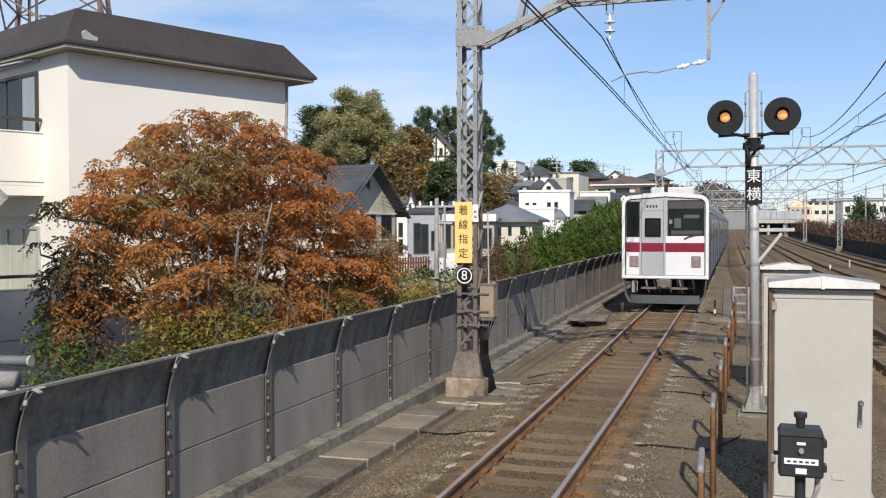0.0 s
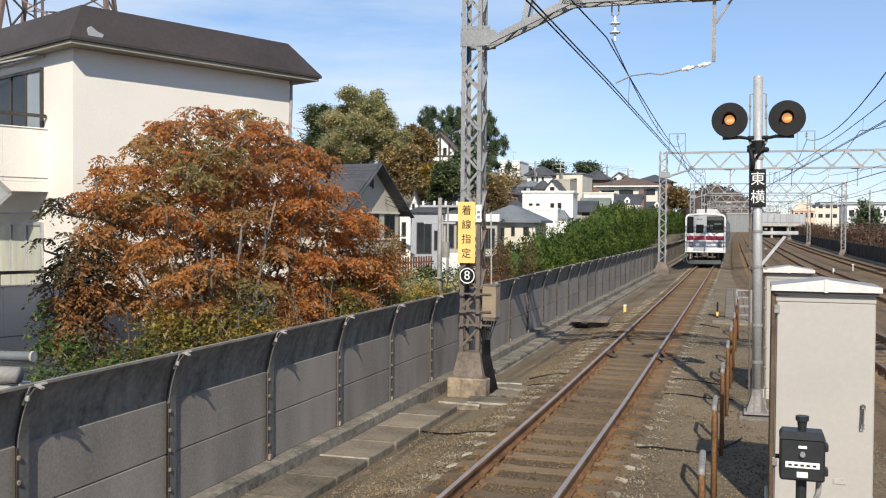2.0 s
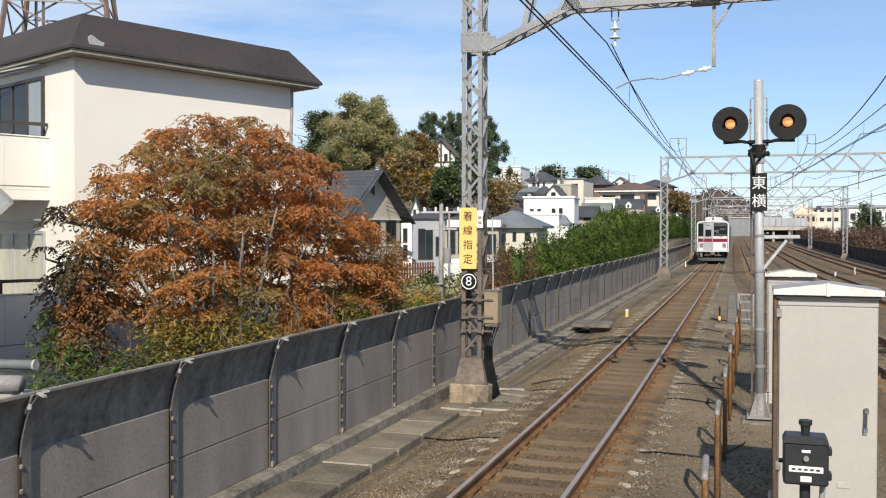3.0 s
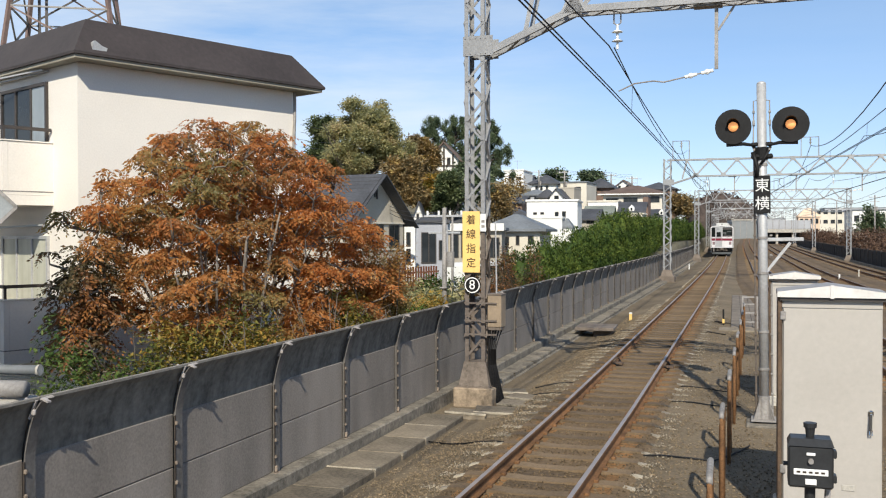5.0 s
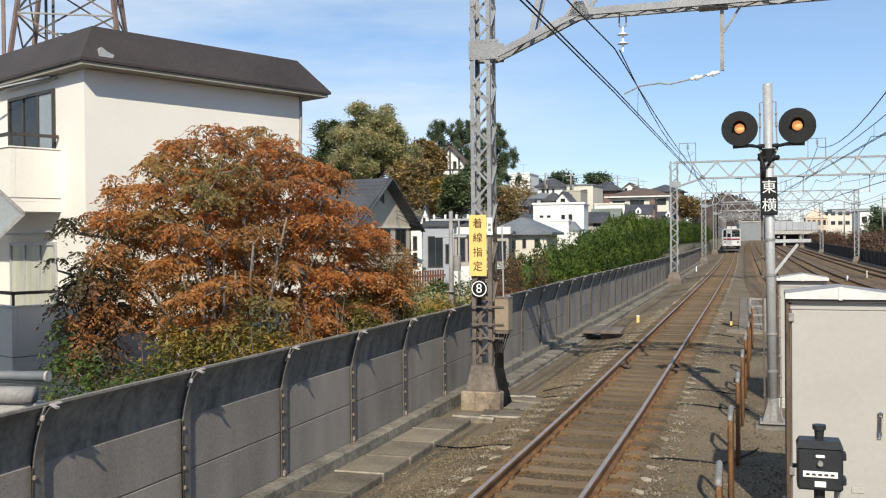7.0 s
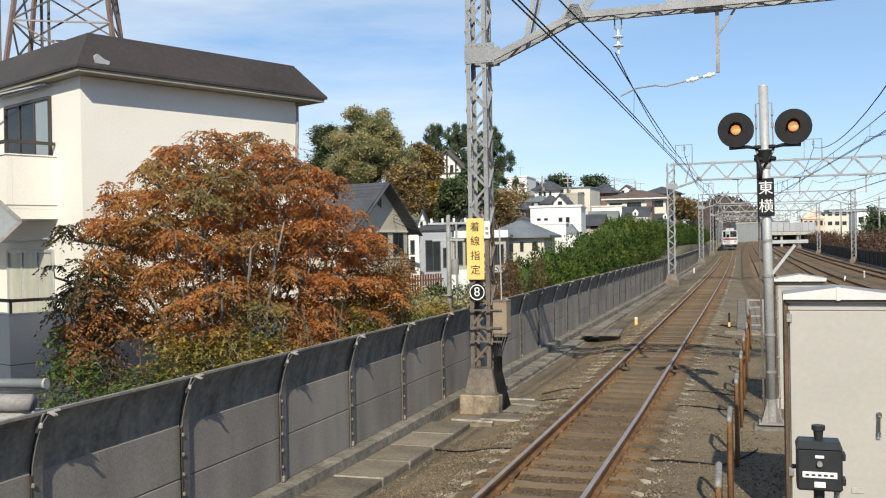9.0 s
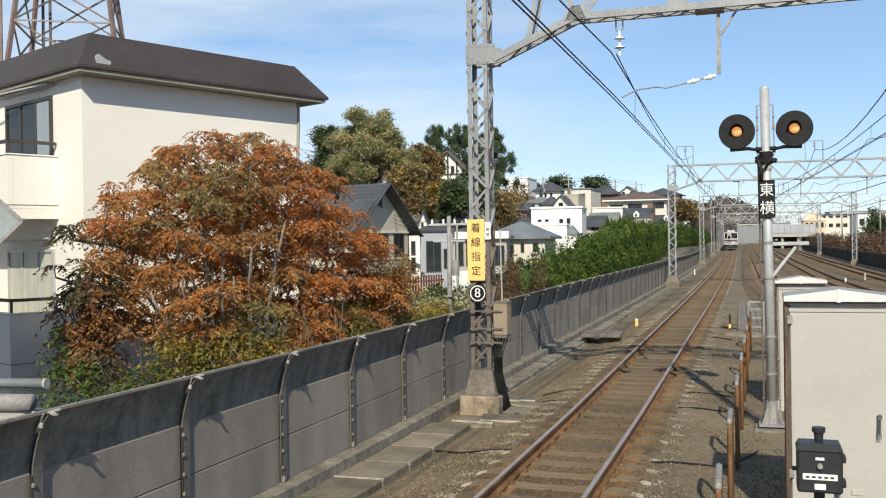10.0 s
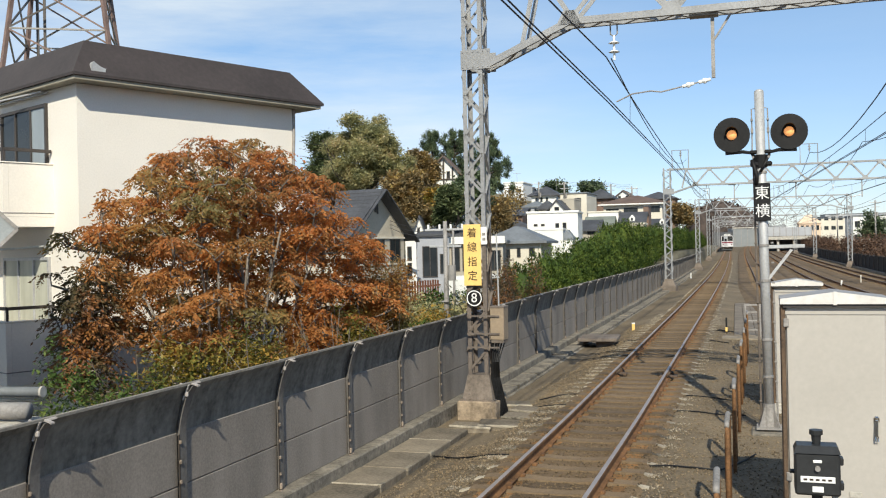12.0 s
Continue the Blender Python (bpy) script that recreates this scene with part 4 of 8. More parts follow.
    for dx in (0.13, -0.12):
        c = Geo().tube((dx, 0.03, z0 + 0.1), (dx, 0.03, 4.05 if dx < 0 else 2.0), 0.016, n=6)
        for i in range(9):
            c.cbox(dx - 0.025, 0.0, 0.2 + 0.32 * i, dx + 0.02, 0.05, 0.23 + 0.32 * i, 0.006)
        part("conduit", c, M_GALVOLD if dx > 0 else M_MASTLOW, s)
    return s


# ---- equipment beside the signal ----
def cabinet(x0, x1, y0, y1, z0, ztop, label, handle=True):
    c = thing("equipment_cabinet", label, "cabinet", pose((x0 + x1) / 2, y0, 0), group="equipment cabinets")
    w, d = (x1 - x0) / 2, y1 - y0
    part("body", Geo().cbox(-w, 0.03, z0, w, d, ztop - 0.13, 0.012), M_CAB, c)
    g = Geo()
    for s in (0,):
        o = 0.05
        zb = ztop - 0.13
        prof = [(-w - o, zb), (w + o, zb), (w + o, zb + 0.055), (0, zb + 0.125), (-w - o, zb + 0.055)]
        g.prism(prof, "y", -o, d + o)
    part("roof", g, M_CABROOF, c, "low pitched sheet steel roof")
    part("fascia", Geo().prism([(-w - o, zb), (w + o, zb), (w + o, zb + 0.055), (0, zb + 0.125), (-w - o, zb + 0.055)], "y", -o - 0.006, -o - 0.001), M_CABTOP, c, "pale front edge of the roof")
    g = Geo()
    prof = [(-w, ztop - 0.24), (w, ztop - 0.24), (w, ztop - 0.19), (0, ztop - 0.145), (-w, ztop - 0.19)]
    g.prism(prof, "y", 0.018, 0.03)
    part("header_strip", g, M_CAB, c)
    # solid dark strip painted in for the shadow below the overhang
    part("shadow_strip", Geo().box(-w - 0.02, -0.03, ztop - 0.165, w + 0.02, 0.016, ztop - 0.132), M_FRAME, c, "dark strip for the shadow under the roof")
    part("ridge_strap", Geo().cbox(-0.018, -0.062, ztop - 0.14, 0.018, -0.056, ztop - 0.002, 0.002), M_CABTOP, c)
    # brown strip added on the left to show the cabinet's side in shade
    part("shaded_side_strip", Geo().cbox(-w - 0.045, 0.0, z0, -w - 0.004, d, ztop - 0.14, 0.006), M_RUSTDULL, c, "brown strip in the tone of the shaded side")
    if handle:
        door = part("door", Geo().cbox(-w + 0.012, 0.008, z0 + 0.05, w - 0.012, 0.03, ztop - 0.25, 0.006), M_CAB, c)
        hd = Geo().cbox(w - 0.135, -0.02, 0.93, w - 0.085, 0.01, 1.0, 0.012).bar((w - 0.11, -0.02, 0.96), (w - 0.115, -0.03, 0.8), 0.03, 0.02).path([(w - 0.13, -0.02, 0.8), (w - 0.125, -0.03, 0.75), (w - 0.1, -0.03, 0.75), (w - 0.1, -0.02, 0.8)], 0.008)
        part("handle", hd, mat("chrome", (0.7, 0.7, 0.68), 0.18, 1.0, vary=0.05, bump=0), door, "chrome lever handle")
        part("label_plate", Geo().cbox(-0.02 + 0.12, 0.0, 0.16, 0.22, 0.008, 0.22, 0.003), M_PALE, door)
        for z in (1.9, 0.3):
            part("hinge", Geo().cbox(-w - 0.02, -0.012, z, -w + 0.035, 0.02, z + 0.09, 0.006), M_GALVOLD, door)
    part("plinth", Geo().cbox(-w - 0.08, -0.05, BED - 0.3, w + 0.08, d + 0.08, z0, 0.02), M_PALE, c, "concrete plinth")
    return c


def bell_box():
    b = thing("trackside_box", "small black metal box on a post with white labels", "trackside box", pose(2.715, 5.4, 0))
    part("body", Geo().cbox(-0.112, -0.09, 1.455, 0.112, 0.09, 1.675, 0.01), M_BOXGREY, b)
    g = Geo()
    g.add([(-0.115, -0.095, 1.675), (0.115, -0.095, 1.675), (0.115, 0.095, 1.675), (-0.115, 0.095, 1.675), (-0.1, -0.06, 1.71), (0.1, -0.06, 1.71), (0.1, 0.06, 1.71), (-0.1, 0.06, 1.71)], [(0, 1, 5, 4), (1, 2, 6, 5), (2, 3, 7, 6), (3, 0, 4, 7), (4, 5, 6, 7), (0, 3, 2, 1)])
    part("cover", g, M_BOXGREY, b)
    part("cap", Geo().tube((0, 0, 1.70), (0, 0, 1.76), 0.02, 0.026, n=14).tube((0, 0, 1.76), (0, 0, 1.785), 0.034, 0.034, n=14), M_BOXGREY, b)
    part("post", Geo().tube((0.0, 0, BED - 0.1), (0.0, 0, 1.46), 0.028, n=12), M_BOXGREY, b)
    part("hose", Geo().path([(0.09, 0, 1.46), (0.085, 0, 1.38), (0.05, 0.0, 1.27), (0.02, -0.04, 1.1), (0.03, -0.04, 0.4), (0.05, 0, -0.3)], 0.016, 8), M_GALVOLD, b)
    for z0, z1, x0, x1 in ((1.525, 1.557, -0.085, 0.085), (1.475, 1.505, -0.028, 0.028), (1.628, 1.643, -0.022, 0.022)):
        part("label_plate", Geo().cbox(x0, -0.097, z0, x1, -0.088, z1, 0.002), M_WHITE, b, "white label plate")
    for i in range(5):
        part("label_bar", Geo().box(-0.07 + 0.03 * i, -0.0985, 1.536, -0.052 + 0.03 * i, -0.0975, 1.546), M_INK, b)
    part("lock", Geo().tube((0, -0.09, 1.6), (0, -0.11, 1.6), 0.014, n=10), M_GALVOLD, b)
    for z in (1.48, 1.61):
        part("hinge", Geo().cbox(0.11, -0.05, z, 0.13, 0.02, z + 0.04, 0.005), M_BOXGREY, b)
    part("knob", Geo().tube((-0.11, 0, 1.56), (-0.135, 0, 1.56), 0.012, n=8), M_BOXGREY, b)


def hoops():
    """Rusty bent-pipe hoops in a row beside the track."""
    g = Geo()
    L, h = 0.75, 1.14
    pts = [(0, -L / 2, -0.15), (0, -L / 2, h - 0.12), (0, -L / 2 + 0.05, h - 0.03), (0, -L / 2 + 0.14, h), (0, L / 2 - 0.14, h), (0, L / 2 - 0.05, h - 0.03), (0, L / 2, h - 0.12), (0, L / 2, -0.15)]
    g.path(pts, 0.027, 8)
    me = g.mesh("hoop", M_RUST, True)
    topm = Geo().path([(0, -L / 2 + 0.02, h - 0.045), (0, -L / 2 + 0.06, h - 0.014), (0, -L / 2 + 0.14, h + 0.003), (0, L / 2 - 0.14, h + 0.003), (0, L / 2 - 0.06, h - 0.014)], 0.029, 8).mesh("worn_top", M_GALVOLD, True)
    for i in range(8):
        y = 8.05 + 2.78 * i
        t = thing("cable_hoop", "rusty bent steel pipe hoop with worn bare metal on top", "pipe hoop", pose(2.08, y, BED + 0.04, 0, 0, heading(y) + random.uniform(-2, 2)), group="hoops beside the track")
        part("pipe", me, None, t)
        part("worn_top", topm, None, t, "worn grey galvanised top")


# ---- train ----
M_STEEL = mat("brushed_stainless", (0.5, 0.5, 0.505), 0.35, 0.4, vary=0.06, grain=6, stain=1.0, bump=0.03)
M_TRWHITE = mat("train_white", (0.7, 0.685, 0.695), 0.35, 0.0, vary=0.04, grain=10, stain=1.0, bump=0.0)
M_RED = mat("train_red_band", (0.2, 0.007, 0.03), 0.4, vary=0.05, bump=0)
M_UNDER = mat("underframe_dark", (0.022, 0.021, 0.022), 0.8, 0.1, vary=0.3, grain=10, stain=3, bump=0.2)
M_SKIRT = mat("skirt_grey", (0.082, 0.088, 0.093), 0.6, 0.1, vary=0.15, grain=12, stain=2, bump=0.05)
M_TRGLASS = mat("cab_glass", (0.009, 0.012, 0.012), 0.06, vary=0.6, grain=2, stain=0.8, bump=0, spec=0.18)
M_SIDE = mat("dulled_stainless_side", (0.25, 0.25, 0.255), 0.45, 0.5, vary=0.1, grain=6, stain=1.0, bump=0.03)
M_CHEEK = mat("cheek_grey", (0.075, 0.078, 0.08), 0.7, vary=0.2, grain=10, stain=2, bump=0.05)
M_BLIND = mat("blind_cloth", (0.07, 0.062, 0.062), 0.8, vary=0.1, bump=0.02)
M_ROOFEQ = mat("roof_unit_grey", (0.6, 0.59, 0.57), 0.6, vary=0.1, bump=0.05)


def car_section(w=1.4, z0=0.98, z1=3.78, r=0.3, rise=0.12, n=7):
    pts = [(-w, z0)]
    for i in range(n + 1):
        a = math.pi - math.pi / 2 * i / n
        pts.append((-w + r + r * math.cos(a), z1 - r - rise + r * math.sin(a)))
    pts.append((0, z1))
    for i in range(n + 1):
        a = math.pi / 2 - math.pi / 2 * i / n
        pts.append((w - r + r * math.cos(a), z1 - r - rise + r * math.sin(a)))
    pts.append((w, z0))
    return pts


def train():
    t = thing("commuter_train", "stainless steel commuter train with a white front and a red band", "train")
    L = 19.6
    for k in range(5):
        y0 = k * 20.1 + (0.06 if k == 0 else 0.0)
        g = Geo().prism(car_section(), "y", y0, y0 + L)
        b = part("car_body", g, M_SIDE, t, "stainless steel car body")
        for i in range(4):
            yy = y0 + 2.4 + 4.8 * i
            for s in (-1, 1):
                x = s * 1.405
                part("door", Geo().cbox(min(x, x - s * 0.03), yy - 0.65, 1.02, max(x, x - s * 0.03), yy + 0.65, 2.95, 0.006), M_SKIRT, b)
                if i < 3:
                    part("window", Geo().cbox(min(x, x - s * 0.03), yy + 0.95, 2.2, max(x, x - s * 0.03), yy + 3.8, 3.0, 0.02), M_TRGLASS, b)
        part("gutter", Geo().box(-1.425, y0, 3.2, -1.4, y0 + L, 3.24).box(1.4, y0, 3.2, 1.425, y0 + L, 3.24), M_STEEL, b)
        for i in range(2):
            yy = y0 + 3.6 + 9.0 * i
            part("roof_unit", Geo().cbox(-0.78, yy, 3.7, 0.78, yy + 3.2, 4.16, 0.06), M_ROOFEQ, b)
        u = Geo()
        for i in range(3):
            u.cbox(-1.25, y0 + 5.6 + 3 * i, 0.38, 1.25, y0 + 8.0 + 3 * i, 1.0, 0.03)
        u.box(-1.3, y0 + 0.3, 0.86, 1.3, y0 + L - 0.3, 0.99)
        part("underframe", u, M_UNDER, b)
        for yb in (y0 + 2.9, y0 + L - 2.9):
            bg = Geo()
            for s in (-1, 1):
                bg.cbox(s * 0.95 - 0.09, yb - 1.5, 0.38, s * 0.95 + 0.09, yb + 1.5, 0.62, 0.03)
            bg.cbox(-0.9, yb - 0.25, 0.4, 0.9, yb + 0.25, 0.75, 0.03)
            bo = part("bogie", bg, M_UNDER, t)
            for dy in (-1.05, 1.05):
                w = Geo()
                for s in (-1, 1):
                    w.tube((s * 0.5, 0, 0), (s * 0.63, 0, 0), 0.43, n=24)
                w.tube((-0.6, 0, 0), (0.6, 0, 0), 0.08, n=8)
                part("wheelset", w, M_UNDER, bo, m=pose(0, yb + dy, 0.43))
    # the flat front: a white rim, three recessed fields
    rim = Geo()
    out, inn = car_section(1.4, 0.98, 3.85, 0.3, 0.1), car_section(1.3, 1.06, 3.71, 0.22, 0.08)
    n = len(out)
    for ya, yb in ((-0.06, 0.05),):
        vs = [(x, ya, z) for x, z in out] + [(x, ya, z) for x, z in inn] + [(x, yb, z) for x, z in out] + [(x, 0.02, z) for x, z in inn]
        fs = []
        for i in range(n):
            j = (i + 1) % n
            fs += [(i, j, n + j, n + i), (2 * n + i, 2 * n + j, j, i), (n + i, n + j, 3 * n + j, 3 * n + i)]
        rim.add(vs, fs)
    f = part("front_frame", rim, M_TRWHITE, t, "white front rim")
    face = Geo().prism(inn, "y", -0.01, 0.04)
    part("front_panel", face, M_STEEL, t, "stainless front panel")
    seam = Geo()
    si, so = car_section(1.272, 1.085, 3.68, 0.2, 0.08), inn
    vs = [(x, -0.016, z) for x, z in so] + [(x, -0.016, z) for x, z in si]
    seam.add(vs, [(i, (i + 1) % n, n + (i + 1) % n, n + i) for i in range(n)])
    part("gasket", seam, M_UNDER, t, "dark seam inside the rim")
    part("blind", Geo().box(0.12, -0.034, 3.3, 1.25, -0.031, 3.54), M_BLIND, t, "grey roller blind behind the windscreen")
    part("windscreen", Geo().cbox(0.1, -0.03, 2.42, 1.25, -0.005, 3.57, 0.02), M_TRGLASS, t, "dark windscreen")
    part("white_panel", Geo().cbox(0.02, -0.028, 1.1, 1.26, -0.006, 2.4, 0.012), M_TRWHITE, t, "white lower front")
    part("white_panel", Geo().cbox(-1.26, -0.028, 1.1, -0.82, -0.006, 1.87, 0.012), M_TRWHITE, t)
    part("white_panel", Geo().cbox(-1.26, -0.028, 2.19, -0.82, -0.006, 2.36, 0.012), M_TRWHITE, t)
    part("side_window", Geo().cbox(-1.25, -0.03, 2.38, -0.84, -0.005, 3.54, 0.03), M_TRGLASS, t)
    d = part("end_door", Geo().cbox(-0.76, -0.04, 1.1, -0.04, -0.005, 3.2, 0.012), M_STEEL, t, "stainless gangway door")
    part("door_window", Geo().cbox(-0.64, -0.05, 2.38, -0.14, -0.038, 2.98, 0.04), M_TRGLASS, d)
    for x in (-0.79, -0.015):
        part("door_post", Geo().cbox(x - 0.025, -0.06, 1.08, x + 0.025, -0.006, 3.62, 0.008), M_STEEL, d)
    part("destination_panel", Geo().cbox(-0.76, -0.03, 3.23, -0.04, -0.006, 3.62, 0.01), M_STEEL, t)
    for i in range(4):
        part("number_bar", Geo().box(-0.6 + 0.1 * i, -0.036, 3.34, -0.545 + 0.1 * i, -0.031, 3.42), M_UNDER, t)
    for x0, x1 in ((-1.265, -0.82), (-0.755, -0.045), (0.02, 1.265)):
        part("red_band", Geo().box(x0, -0.046, 1.88, x1, -0.03, 2.17), M_RED, t, "crimson band")
    lamp = mat("lamp_lens", (0.4, 0.2, 0.22), 0.2, vary=0.2, bump=0)
    for x in (-1.0, 1.0):
        h = part("lamp_housing", Geo().cbox(x - 0.15, -0.055, 1.36, x + 0.15, -0.006, 1.74, 0.02), M_SIDE, t)
        part("lamp", Geo().tube((x, -0.07, 1.63), (x, -0.05, 1.63), 0.075, n=14).tube((x, -0.07, 1.47), (x, -0.05, 1.47), 0.075, n=14), lamp, h, "reddish tail lamp")
    # dark bay behind the coupler, with hoses and a second row of gear
    bay = Geo().cbox(-1.2, 0.95, 0.3, 1.2, 1.1, 0.98, 0.02)
    for i, (bx0, bz) in enumerate(((-0.7, 0.6), (0.35, 0.58), (0.72, 0.62))):
        bay.cbox(bx0, 0.3, bz, bx0 + 0.26, 0.97, bz + 0.28, 0.03)
    part("equipment_bay", bay, M_UNDER, t, "dark underfloor gear")
    # interior seen through the windscreen: desk, seat back and rear bulkhead window, all dull
    part("cab_desk", Geo().cbox(0.2, -0.036, 2.45, 1.2, -0.0305, 2.58, 0.002), M_BLIND, t, "grey desk edge behind the glass")
    for wx0, wx1, wz0, wz1 in ((0.1, 1.25, 2.42, 3.57), (-1.25, -0.84, 2.38, 3.54), (-0.64, -0.14, 2.38, 2.98)):
        yy = -0.056 if wx0 == -0.64 else -0.038
        part("window_rim", Geo().ring(wx0 - 0.012, wz0 - 0.012, wx1 + 0.012, wz1 + 0.012, 0.03, yy, yy + 0.012), M_UNDER, t, "black rubber window seal")
    # things seen dimly behind the glass
    part("cab_seat", Geo().cbox(0.3, -0.0375, 2.66, 0.52, -0.0305, 2.98, 0.002), M_SKIRT, t, "grey seat back in the cab")
    part("sun_visor", Geo().cbox(0.14, -0.0375, 2.8, 0.24, -0.0305, 2.94, 0.002), M_SIDE, t, "pale notice on the windscreen")
    part("rear_window", Geo().cbox(0.6, -0.0372, 2.98, 1.1, -0.0305, 3.1, 0.002), M_SKIRT, t, "pale bulkhead window")
    for hx in (-0.95, -0.35, 0.4, 0.55, 0.9):
        part("air_hose", Geo().path([(hx, -0.1, 0.95), (hx + 0.05, -0.2, 0.78), (hx + 0.02, -0.16, 0.6), (hx + 0.1, -0.08, 0.5)], 0.025, 6), M_UNDER, t, smooth=True)
    part("wiper", Geo().path([(0.62, -0.05, 2.3), (0.78, -0.06, 2.38), (1.0, -0.06, 2.44)], 0.02), M_UNDER, t)
    part("front_sill", Geo().cbox(-1.36, -0.1, 0.98, 1.36, 0.02, 1.08, 0.02), M_TRWHITE, t)
    sk = Geo()
    rim_pts = [(-1.12 + 2.24 * i / 12, -0.12 + 0.14 * ((-1.12 + 2.24 * i / 12) / 1.12) ** 4) for i in range(13)]
    sk.prism(rim_pts + [(x, y + 0.06) for x, y in rim_pts[::-1]], "z", 0.16, 0.44)
    for s in (-1, 1):
        prof = [(s * 1.1, 0.16), (s * 1.18, 0.2), (s * 1.3, 0.42), (s * 1.35, 1.0), (s * 1.31, 1.0), (s * 1.25, 0.46), (s * 1.14, 0.3)]
        part("skirt_cheek", Geo().prism(prof, "y", -0.02, 0.25), M_CHEEK, t)
    part("skirt", sk, M_SKIRT, t, "grey curved front skirt")
    co = Geo().cbox(-0.22, -0.4, 0.68, 0.22, 0.3, 0.98, 0.05).tube((0, -0.46, 0.83), (0, -0.3, 0.83), 0.13, n=12)
    co.bar((-0.75, -0.2, 0.68), (0.75, -0.2, 0.68), 0.06, 0.07)
    for i in range(4):
        co.path([(-0.6 + 0.36 * i, -0.15, 0.95), (-0.55 + 0.36 * i, -0.25, 0.75), (-0.5 + 0.36 * i, -0.12, 0.55)], 0.03)
    part("coupler", co, M_MASTLOW, t, "grey coupler and hoses")
    part("cab_step", Geo().cbox(-1.08, -0.05, 0.5, -0.88, 0.1, 0.9, 0.02), M_GALVOLD, t)
    part("antenna", Geo().cbox(-0.06, 0.4, 3.7, 0.06, 0.5, 4.1, 0.02), M_UNDER, t)
    return t


# the front of the train along the line, metres, at seconds
TRAIN_START, TRAIN_SPEED, TRAIN_SLOWING = 32.2, 19.6, 0.15


def train_pose(y):
    a = math.degrees(math.atan2(-(line_x(y + 20) - line_x(y)), 20))
    b = math.degrees(math.atan2(line_z(y + 20) - line_z(y), 20))
    return pose(line_x(y), y, line_z(y), b, 0, a)


# ---- apartment block with a mansard roof ----
def window_unit(name, parent, x0, x1, z0, z1, y=0.0, mull=2, frame=0.05, fm=None, gm=None, label=""):
    """A framed window in a wall plane facing -y, in the parent's space."""
    fm, gm = fm or M_FRAME, gm or M_GLASS
    w = part(name, Geo().ring(x0, z0, x1, z1, frame, y - 0.05, y + 0.04), fm, parent, label)
    for i in range(1, mull):
        xm = x0 + (x1 - x0) * i / mull
        part("mullion", Geo().cbox(xm - frame / 2, y - 0.045, z0 + frame, xm + frame / 2, y + 0.03, z1 - frame, 0.006), fm, w)
    for i in range(mull):
        a = x0 + (x1 - x0) * i / mull + frame / 2
        b = x0 + (x1 - x0) * (i + 1) / mull - frame / 2
        part("pane", Geo().box(a, y - 0.02, z0 + frame * 0.8, b, y - 0.008, z1 - frame * 0.8), gm[i % len(gm)] if isinstance(gm, tuple) else gm, w)
    return w


M_CURTAIN = mat("curtained_glass", (0.5, 0.5, 0.42), 0.25, vary=0.12, grain=1.2, stain=6, bump=0.0, streak=0.1)
M_NET = mat("net_curtained_glass", (0.3, 0.34, 0.37), 0.2, vary=0.1, grain=1.2, stain=4, bump=0.0, streak=0.1)


